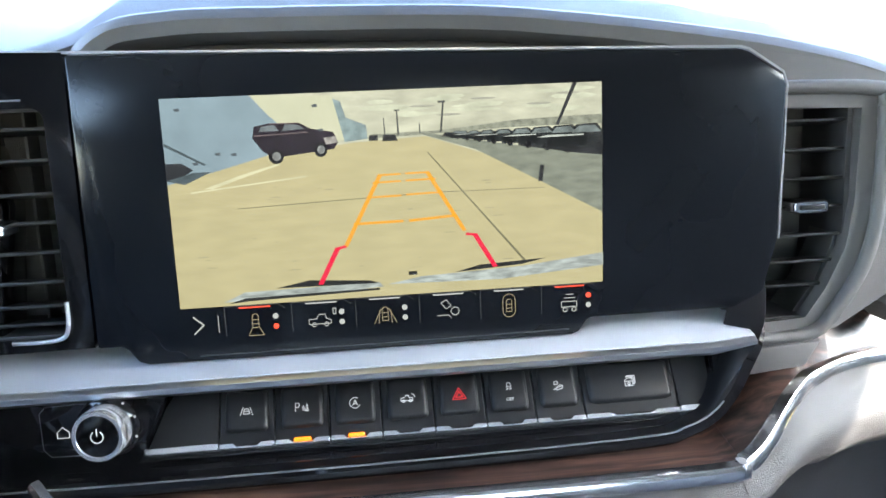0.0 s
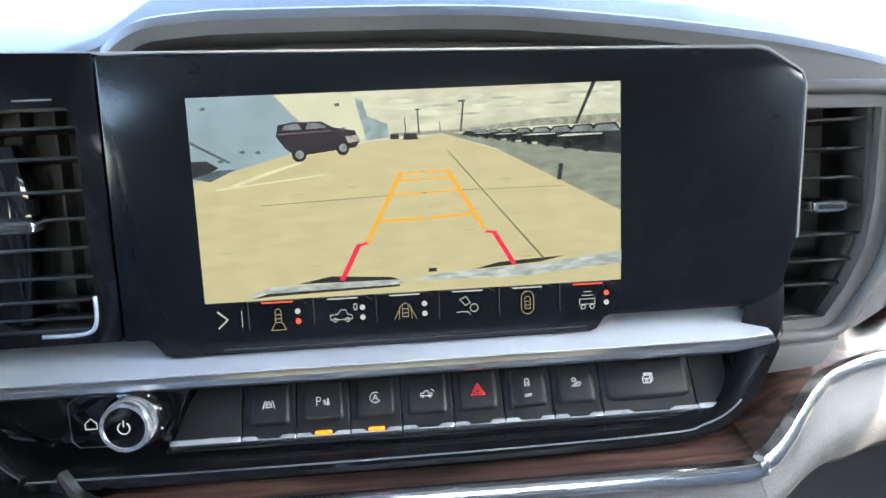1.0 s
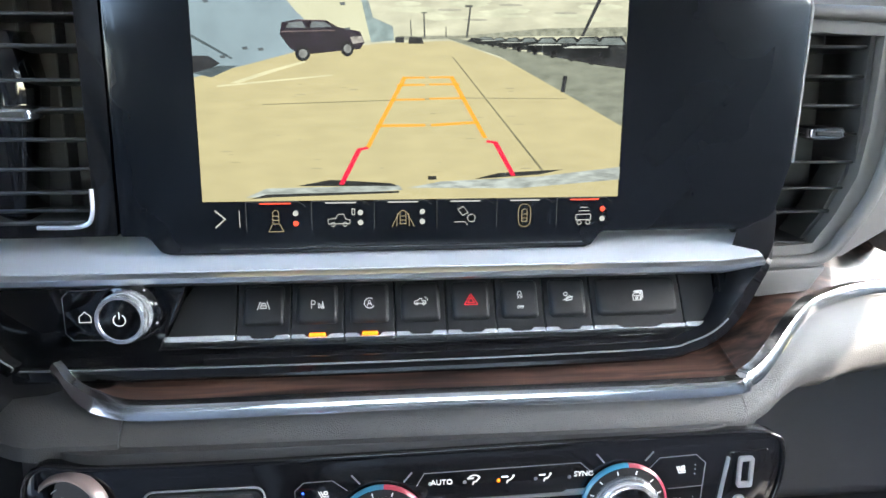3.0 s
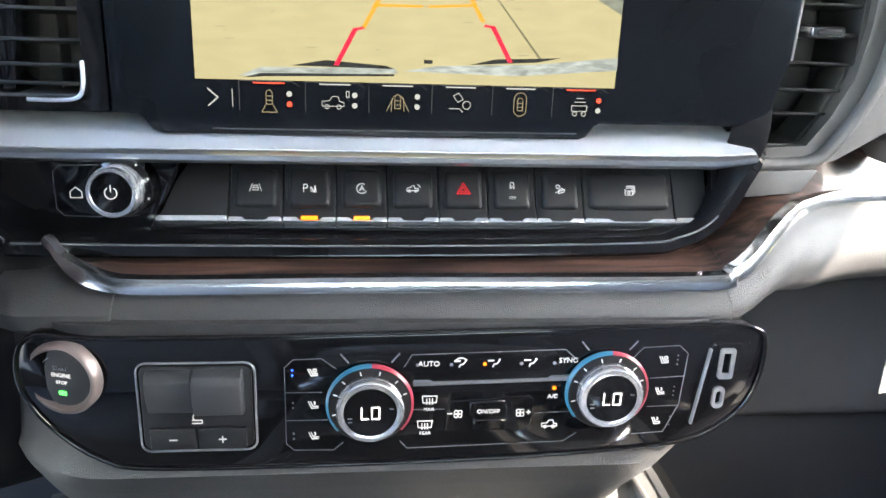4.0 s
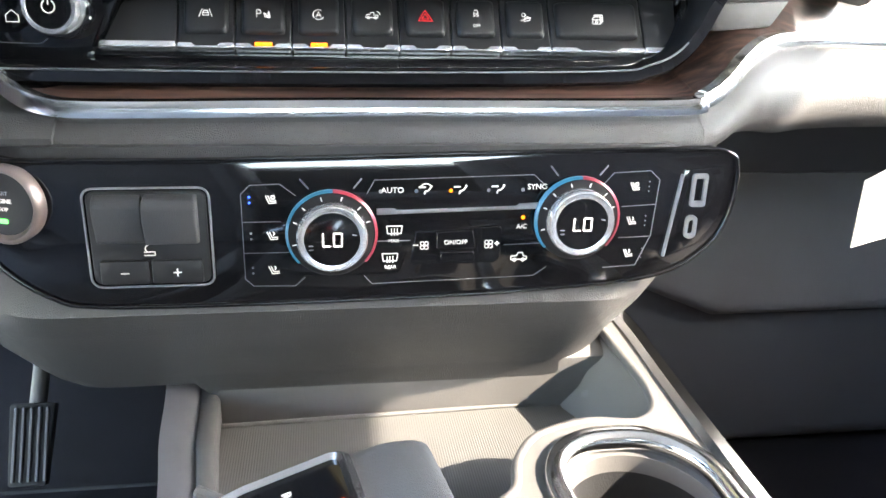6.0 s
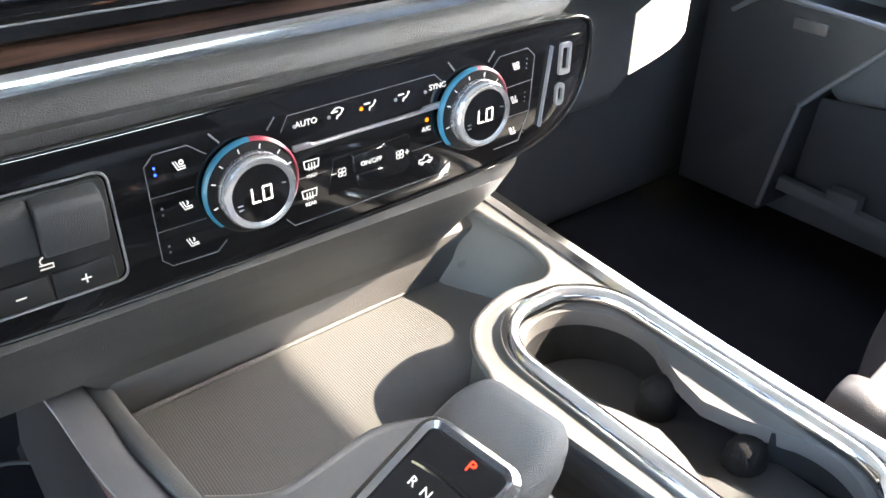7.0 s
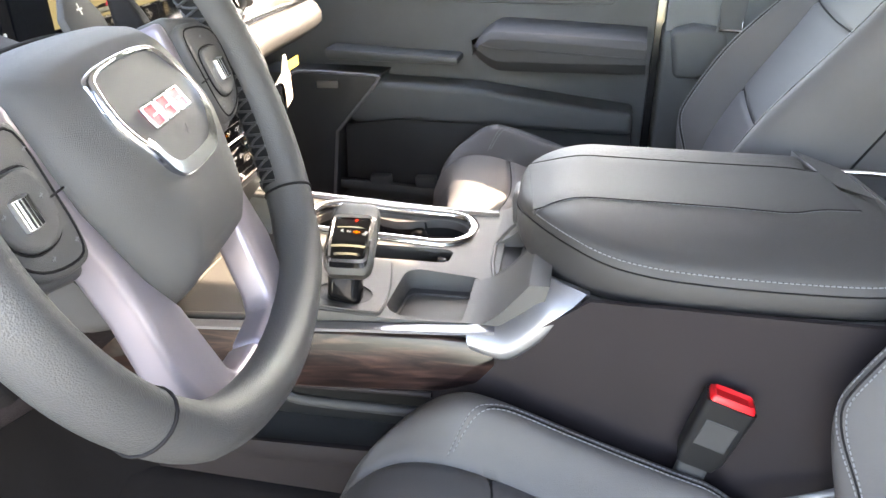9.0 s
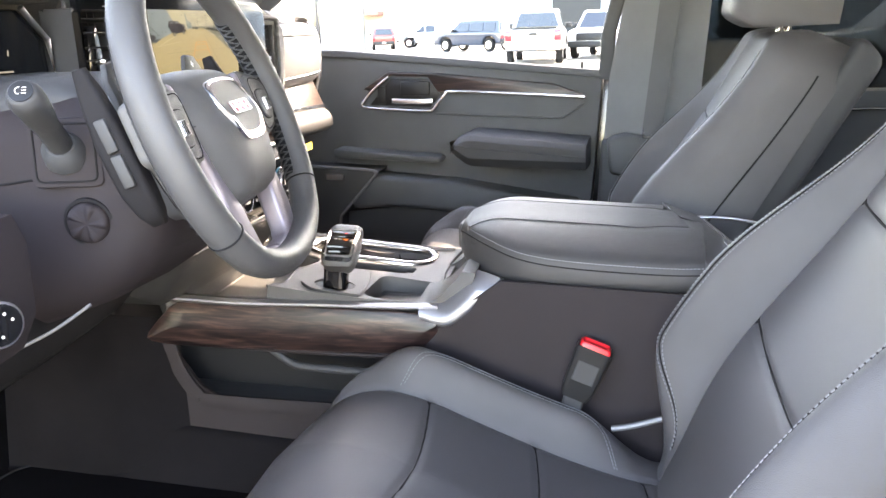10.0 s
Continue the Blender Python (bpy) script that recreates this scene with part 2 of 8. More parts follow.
def flat(polys, m, h=0.0003):
    """Thin flat shapes (lists of (u, v)) on the plane of m, h thick."""
    bm = bmesh.new()
    for poly in polys:
        vs = [bm.verts.new((u, v, h)) for u, v in poly]
        bm.faces.new(vs)
    ex = bmesh.ops.extrude_face_region(bm, geom=list(bm.faces))
    bmesh.ops.translate(bm, verts=[v for v in ex["geom"] if isinstance(v, bmesh.types.BMVert)], vec=(0, 0, -h * 0.8))
    return moved(bm, m)


def strokes(lines, w):
    """Thin quads along polylines, as polygons for flat()."""
    out = []
    for ln in lines:
        for (a, b), (c, d) in zip(ln, ln[1:]):
            t = Vector((c - a, d - b))
            if t.length < 1e-9:
                continue
            t.normalize()
            n = Vector((-t.y, t.x)) * w / 2
            e = t * w * 0.3
            out.append([(a - e.x + n.x, b - e.y + n.y), (a - e.x - n.x, b - e.y - n.y), (c + e.x - n.x, d + e.y - n.y), (c + e.x + n.x, d + e.y + n.y)])
    return out


def arc(cx, cy, r, a0, a1, n=14):
    return [(cx + r * math.cos(radians(a0 + (a1 - a0) * i / n)), cy + r * math.sin(radians(a0 + (a1 - a0) * i / n))) for i in range(n + 1)]


def disc(cx, cy, r, n=14):
    return arc(cx, cy, r, 0, 360 - 360 / n, n - 1)


def words(body, size, m, depth=0.0002):
    cu = bpy.data.curves.new("letters", "FONT")
    cu.body, cu.size, cu.align_x, cu.align_y, cu.extrude = body, size, "CENTER", "CENTER", depth
    cu.resolution_u = 3
    tmp = bpy.data.objects.new("letters", cu)
    me = tmp.to_mesh()
    bm = bmesh.new()
    bm.from_mesh(me)
    tmp.to_mesh_clear()
    bpy.data.objects.remove(tmp)
    bpy.data.curves.remove(cu)
    return moved(bm, m)


# ---------------------------------------------------------------- setting: ground, cab shell
MID = 0.02
part("ground", box(-150, 250, -200, 200, -0.5, 0.0), material("pale_concrete", (0.24, 0.222, 0.19), 0.85, spread=0.12, blotch=0.4, bump=0.3, grain=40), None, "pale sunlit concrete yard", kind="structure")
HEADLINER = material("grey_headliner", (0.58, 0.57, 0.56), 0.95, bump=0.3, grain=600)
PILLAR = material("pale_grey_pillar", (0.15, 0.16, 0.17), 0.75, bump=0.3, grain=900)
BODY = material("dark_body_paint", (0.03, 0.03, 0.035), 0.25, spread=0.05, coat=0.5)

part("floor", box(-0.86, 0.90, -2.0, 0.75, 0.70, 0.765, 0.01), CARPET, None, "black carpeted cab floor", kind="structure")
part("ceiling", box(-0.68, 0.72, -1.95, 0.05, 1.715, 1.75, 0.02), HEADLINER, None, "pale grey cloth headliner", kind="structure")
part("wall_front", box(-0.86, 0.90, 0.72, 0.80, 0.40, 1.40, 0.01), SOFT_D, None, "black firewall under the dashboard", kind="structure")
part("wall_rear", plate([(-0.82, 0.5), (0.86, 0.5), (0.72, 1.70), (-0.68, 1.70)], [rrect(-0.50, 0.54, 1.30, 1.60, 0.06)], "y", -2.02, -1.96), SOFT_D, None, "dark rear cab wall with its window", kind="structure")
part("rocker_sill", box(-0.90, -0.80, -1.9, 0.75, 0.45, 0.775, 0.02), BODY, None, "dark painted door sill", kind="structure")
part("windscreen_header", loft([[(x, 0.03, 1.75), (x, 0.20, 1.685), (x, 0.195, 1.655), (x, 0.03, 1.712)] for x in (-0.69, 0.02, 0.73)]), HEADLINER, None, "pale grey windscreen header", kind="structure")
# A pillars and roof rails
for s in (1, -1):
    f = lambda x: MID + s * x
    part("trim", sweep([(f(0.82), 0.66, 1.33), (f(0.76), 0.40, 1.48), (f(0.705), 0.08, 1.68), (f(0.70), -0.6, 1.715), (f(0.70), -1.95, 1.70)], rrect(-0.03, 0.03, -0.025, 0.025, 0.012, 3)), PILLAR, None, "pale grey roof pillar trim", kind="structure")


# ---------------------------------------------------------------- dashboard
def lerp_table(rows, x):
    if x <= rows[0][0]:
        return rows[0][1:]
    for a, b in zip(rows, rows[1:]):
        if x <= b[0]:
            t = (x - a[0]) / (b[0] - a[0])
            t = t * t * (3 - 2 * t)
            return tuple(p + (q - p) * t for p, q in zip(a[1:], b[1:]))
    return rows[-1][1:]


dash = thing("dashboard", (MID, 0.3, 1.2), "black soft-touch truck dashboard with wood and chrome trim", "dashboard")
# padded top: rows of x, z of the near edge, y of the near edge
TOP = [(-0.80, 1.47, 0.12), (-0.55, 1.50, 0.10), (-0.36, 1.480, 0.07), (-0.262, 1.476, 0.06), (-0.225, 1.499, 0.105), (0.0, 1.499, 0.105), (0.13, 1.481, 0.105), (0.20, 1.468, 0.105), (0.25, 1.455, 0.105), (0.285, 1.436, 0.09), (0.40, 1.430, 0.095), (0.55, 1.430, 0.125), (0.66, 1.425, 0.165), (0.72, 1.40, 0.20)]
secs = []
for i in range(61):
    x = -0.78 + 1.46 * i / 60
    z, y = lerp_table(TOP, x)
    zf = 1.60 + 0.045 * max(0.0, min(1.0, (x - 0.05) / 0.3))
    secs.append([(x, y + 0.012, z - 0.03), (x, y, z - 0.012), (x, y + 0.005, z - 0.003), (x, y + 0.022, z + 0.006), (x, 0.16, z + 0.026), (x, 0.28, z + 0.050), (x, 0.66, zf), (x, 0.70, zf - 0.05), (x, y + 0.08, z - 0.08)])
part("dash_top", loft(secs), SOFT, dash, "black grained soft dash top")
# body behind everything
part("dash_body", join(box(-0.78, 0.10, 0.085, 0.70, 1.12, 1.43, 0.02), box(-0.10, 0.25, 0.085, 0.70, 1.235, 1.43, 0.02), box(0.24, 0.72, 0.275, 0.70, 1.12, 1.43, 0.02)), SOFT_D, dash)
# arch over the display: outer rounded lip and the recess behind the glass
arch = smooth_path([(-0.245, 0.085, 1.40), (-0.240, 0.088, 1.462), (-0.222, 0.09, 1.486), (-0.190, 0.092, 1.492), (-0.150, 0.092, 1.493), (-0.02, 0.092, 1.491), (0.06, 0.092, 1.484), (0.134, 0.090, 1.474), (0.193, 0.086, 1.463), (0.245, 0.080, 1.448), (0.276, 0.070, 1.428), (0.288, 0.058, 1.38), (0.272, 0.048, 1.335), (0.240, 0.042, 1.305)], 6)
part("display_hood", sweep(arch, [(-0.009, 0.0), (-0.004, -0.008), (0.004, -0.009), (0.010, -0.003), (0.012, 0.006), (0.008, 0.022), (-0.004, 0.030), (-0.009, 0.022)], up=(0, 1, 0)), SOFT_G, dash, "grey rounded hood lip round the display")
part("display_recess", prism([(-0.235, 1.30), (-0.235, 1.486), (0.0, 1.484), (0.13, 1.470), (0.19, 1.456), (0.235, 1.43), (0.235, 1.30)], "y", 0.118, 0.15, 0.004), SOFT, dash, "grey recess behind the display")
part("hood_face", plate([(0.13, 1.296), (0.20, 1.300), (0.25, 1.33), (0.274, 1.38), (0.270, 1.425), (0.237, 1.446), (0.19, 1.459), (0.13, 1.468)], [[(0.146, 1.3105), (0.172, 1.3120), (0.184, 1.329), (0.195, 1.352), (0.199, 1.38), (0.2005, 1.4315), (0.146, 1.4335)]], "y", 0.034, 0.060), SOFT_G, dash, "smooth grey face round the vent")

# lower pad under the chrome line, carried along x
LOW = [  # x, y shift, z shift
    (-0.80, 0.085, -0.006), (-0.30, 0.046, -0.006), (-0.26, 0.027, -0.006), (0.09, 0.027, -0.006), (0.125, 0.010, 0.012), (0.16, 0.05, 0.028), (0.22, 0.075, 0.032), (0.66, 0.10, 0.025)]
secs = []
for i in range(75):
    x = -0.76 + 0.542 * i / 74
    dy, dz = lerp_table(LOW, x)
    secs.append([(x, y + dy, z + dz) for y, z in ((0.0, 1.250), (-0.045, 1.251), (-0.056, 1.245), (-0.066, 1.237), (-0.066, 1.229), (-0.056, 1.223), (-0.036, 1.219), (0.06, 1.205), (0.06, 1.245))])
part("lower_pad", loft(secs), PAD, dash, "black grained roll of padding")
# wood ledge
CH = [(-0.254, -0.0093, 1.262), (-0.250, -0.0124, 1.259), (-0.244, -0.0174, 1.254), (-0.234, -0.0215, 1.2481), (-0.222, -0.0246, 1.2441), (-0.207, -0.0262, 1.2427), (-0.170, -0.0269, 1.2427), (-0.080, -0.0275, 1.2438), (0.0904, -0.0287, 1.2445), (0.1133, -0.0255, 1.2480), (0.1294, -0.0167, 1.2557), (0.1414, -0.0078, 1.2648), (0.1574, 0.0053, 1.2724), (0.1774, 0.0207, 1.2755), (0.2174, 0.0430, 1.2755), (0.2774, 0.0590, 1.2735), (0.3574, 0.0720, 1.2695), (0.4574, 0.0860, 1.2640), (0.5574, 0.1040, 1.2580), (0.6600, 0.1300, 1.2500), (0.7000, 0.1500, 1.2470)]
ch = smooth_path(CH, 6)
part("chrome_strip", sweep(ch, [(-0.0050, -0.0040), (0.002, -0.0065), (0.0060, -0.0030), (0.0062, 0.0012), (0.0042, 0.0048), (-0.002, 0.0052)], taper=lambda p: min(1.0, max(0.7, (p.x + 0.272) / 0.040))), CHROME, dash, "bright chrome strip under the wood")
wd = []
for p in ch:
    if p.x < -0.236:
        continue
    top = 1.2545 if p.x < 0.104 else 1.2545 + min(1, (p.x - 0.104) / 0.06) * 0.058
    yb = 0.014 if p.x < 0.09 else max(0.014 + min(1, (p.x - 0.09) / 0.08) * 0.05, p.y + 0.024)
    if p.x < -0.205:
        yb = p.y + (yb - p.y) * max(0.08, (p.x + 0.236) / 0.031)
        top = p.z + 0.004 + (top - p.z - 0.004) * max(0.0, (p.x + 0.236) / 0.031)
    wd.append([(p.x, p.y - 0.001, p.z - 0.004), (p.x, p.y - 0.001, p.z + 0.003), (p.x, (p.y + yb) / 2, max((p.z + top) / 2 + 0.002, p.z + 0.004)), (p.x, yb, max(top, p.z + 0.004)), (p.x, yb + 0.01, p.z - 0.004)])
part("wood_trim", loft(wd), WOOD_X, dash, "dark open-pore wood trim strip")
# knee panel below the climate controls down to the console tray
secs = []
for i in range(41):
    x = -0.285 + 0.42 * i / 40
    e = max(0.0, (abs(x - (-0.075)) - 0.15) / 0.06) ** 2
    lift = 1.02 + 0.052 * max(0.0, min(1.0, (-0.150 - x) / 0.012)) + 0.03 * max(0.0, min(1.0, (-0.230 - x) / 0.05))
    secs.append([(x if x < -0.05 else -0.05 + (x + 0.05) * (0.145 + max(0, z - 1.10) * 0.36) / 0.185, y + e * 0.04, max(z, lift)) for y, z in ((-0.044, 1.228), (-0.046, 1.15), (-0.049, 1.142), (-0.042, 1.128), (-0.020, 1.100), (-0.006, 1.083), (0.004, 1.062), (0.012, 1.02), (0.06, 1.02), (0.06, 1.228))])
part("knee_panel", loft(secs), KNEE, dash, "grained panel under the climate controls")
# passenger side: glove box door, upper panel, end vent
part("glove_box_door", prism([(0.16, 1.215), (0.68, 1.225), (0.68, 1.05), (0.56, 0.96), (0.32, 0.96), (0.20, 1.01), (0.15, 1.08)], "y", 0.290, 0.33, 0.020, 3), SOFT, dash, "black grained glove box door")
part("glove_gap", sweep([(0.205, 0.288, 1.130), (0.25, 0.288, 1.143), (0.34, 0.288, 1.151)], 0.0022), SATIN, dash)
ROLL_A = ((0.055, 0.0), (0.010, 0.0), (-0.001, -0.0055), (-0.011, -0.0135), (-0.011, -0.0215), (-0.001, -0.0275), (0.019, -0.0315), (0.115, -0.0455), (0.115, -0.0055))
ROLL_B = ((0.055, 0.0), (0.008, -0.002), (-0.001, -0.004), (-0.014, -0.013), (-0.022, -0.026), (-0.022, -0.042), (-0.006, -0.056), (0.10, -0.066), (0.10, -0.004))
pad = []
for p in ch:
    if p.x < -0.229:
        continue
    k = max(0.0, min(1.0, (p.x - 0.095) / 0.10))
    k = k * k * (3 - 2 * k)
    pad.append([(p.x, p.y + a + (c - a) * k, p.z + b + (d - b) * k) for (a, b), (c, d) in zip(ROLL_A, ROLL_B)])
part("padded_roll", loft(pad), PAD, dash, "black padded roll under the chrome strip", smooth=60)
part("foot_wall", box(0.13, 0.835, 0.325, 0.72, 0.77, 1.23, 0.03, 3), SOFT_D, dash, "dark underside of the dashboard")
ends = [p for p in ch if p.x > 0.262]
part("upper_panel", loft([[(p.x, p.y + dy, z) for dy, z in ((0.040, 1.310), (0.016, 1.312), (0.006, 1.322), (0.001, 1.345), (0.000, 1.385), (0.004, 1.412), (0.014, 1.430), (0.034, 1.440), (0.11, 1.442), (0.11, 1.31))] for p in ends]), SOFT_G, dash, "smooth grey padded panel before the passenger", smooth=60)
part("panel_seam", sweep([(p.x, p.y + 0.0035, 1.412) for p in ends], 0.0014), DEEP, dash)
part("panel_line", sweep([(p.x, p.y + 0.0030, 1.330) for p in ends], 0.0020), CHROME, dash, "chrome line under the panel")
part("passenger_shelf", loft([[(p.x, p.y + dy, z) for dy, z in ((0.028, 1.312), (0.022, 1.306), (0.020, 1.298), (0.024, 1.290), (0.10, 1.290), (0.10, 1.312))] for p in ends]), SOFT, dash, smooth=60)
ex, ey = ends[-1].x + 0.003, ends[-1].y
part("end_cap", prism([(ey + 0.07, 1.455), (ey + 0.025, 1.440), (ey + 0.006, 1.410), (ey, 1.365), (ey + 0.004, 1.32), (ey + 0.02, 1.275), (ey + 0.20, 1.275), (ey + 0.30, 1.47)], "x", ex, ex + 0.02, 0.003, 2), SOFT_D, dash, "dark dashboard end cap")
part("end_line", sweep(smooth_path([(ex, ey + 0.08, 1.458), (ex, ey + 0.022, 1.440), (ex, ey + 0.002, 1.405), (ex, ey - 0.002, 1.362), (ex, ey + 0.004, 1.322), (ex, ey + 0.014, 1.282)], 5), 0.0035), SATIN, dash, "silver end line")
# ---------------------------------------------------------------- infotainment display
display = thing("infotainment_display", (-0.04, 0.012, 1.39), "wide black glass touchscreen showing a rear camera picture", "display")
GL = [(-0.221, 1.326), (-0.220, 1.474), (0.123, 1.4655), (0.128, 1.464), (0.147, 1.452), (0.149, 1.446), (0.147, 1.362), (0.140, 1.334), (0.131, 1.3245), (0.041, 1.3245), (0.038, 1.323), (0.034, 1.317), (0.030, 1.3155), (-0.196, 1.3155), (-0.201, 1.317), (-0.206, 1.324), (-0.209, 1.326)]
part("glass", prism(GL, "y", 0.0085, 0.020, 0.0012, 2), GLASSY, display, "glossy black screen glass")
part("display_back", box(-0.21, 0.14, 0.020, 0.07, 1.33, 1.455, 0.006), SOFT_D, display)
part("top_edge", sweep([(-0.300, 0.012, 1.4785), (-0.220, 0.012, 1.4755), (0.123, 0.012, 1.4670), (0.1285, 0.012, 1.4655), (0.1480, 0.012, 1.4530), (0.1505, 0.012, 1.4460), (0.1485, 0.012, 1.362)], [(-0.0006, -0.002), (0.0006, -0.002), (0.0006, 0.003), (-0.0006, 0.003)], up=(0, 1, 0)), WING, display, "thin bright metal edge")
# the picture: a flat screen of glowing shapes, coordinates 0..1 across and up
SX0, SX1, SZ0, SZ1, SY = -0.1775, 0.0470, 1.3445, 1.4515, 0.0080


def on_screen(polys, lift):
    bm = bmesh.new()
    for poly in polys:
        bm.faces.new([bm.verts.new((SX0 + (SX1 - SX0) * min(1.0, u), SY - lift, SZ0 + (SZ1 - SZ0) * v)) for u, v in poly])
    return bm


def shine(name, col, s=1.0, vary=0.0, scale=(1, 1, 1)):
    """A lit patch of the screen, with the unevenness of what it shows."""
    m = lit(name, col, s)
    nt = m.node_tree
    b = nt.nodes["Principled BSDF"]
    b.inputs["Roughness"].default_value = 0.4
    b.inputs["Specular IOR Level"].default_value = 0.12
    b.inputs["Base Color"].default_value = (0.004, 0.004, 0.005, 1)
    if vary:
        co, mp, no, mr, mx = (nt.nodes.new("ShaderNode" + k) for k in ("TexCoord", "Mapping", "TexNoise", "MapRange", "Mix"))
        mx.data_type, mx.blend_type = "RGBA", "MULTIPLY"
        mp.inputs["Scale"].default_value = scale
        no.inputs["Scale"].default_value, no.inputs["Detail"].default_value = 60, 6
        mr.inputs["From Min"].default_value, mr.inputs["From Max"].default_value = 0.3, 0.7
        mr.inputs["To Min"].default_value, mr.inputs["To Max"].default_value = 1 - vary, 1 + vary
        nt.links.new(co.outputs["Object"], mp.inputs[0])
        nt.links.new(mp.outputs[0], no.inputs[0])
        nt.links.new(no.outputs[0], mr.inputs[0])
        mx.inputs["Factor"].default_value = 1.0
        mx.inputs["A"].default_value = (*col, 1)
        nt.links.new(mr.outputs[0], mx.inputs["B"])
        nt.links.new(mx.outputs["Result"], b.inputs["Emission Color"])
    return m


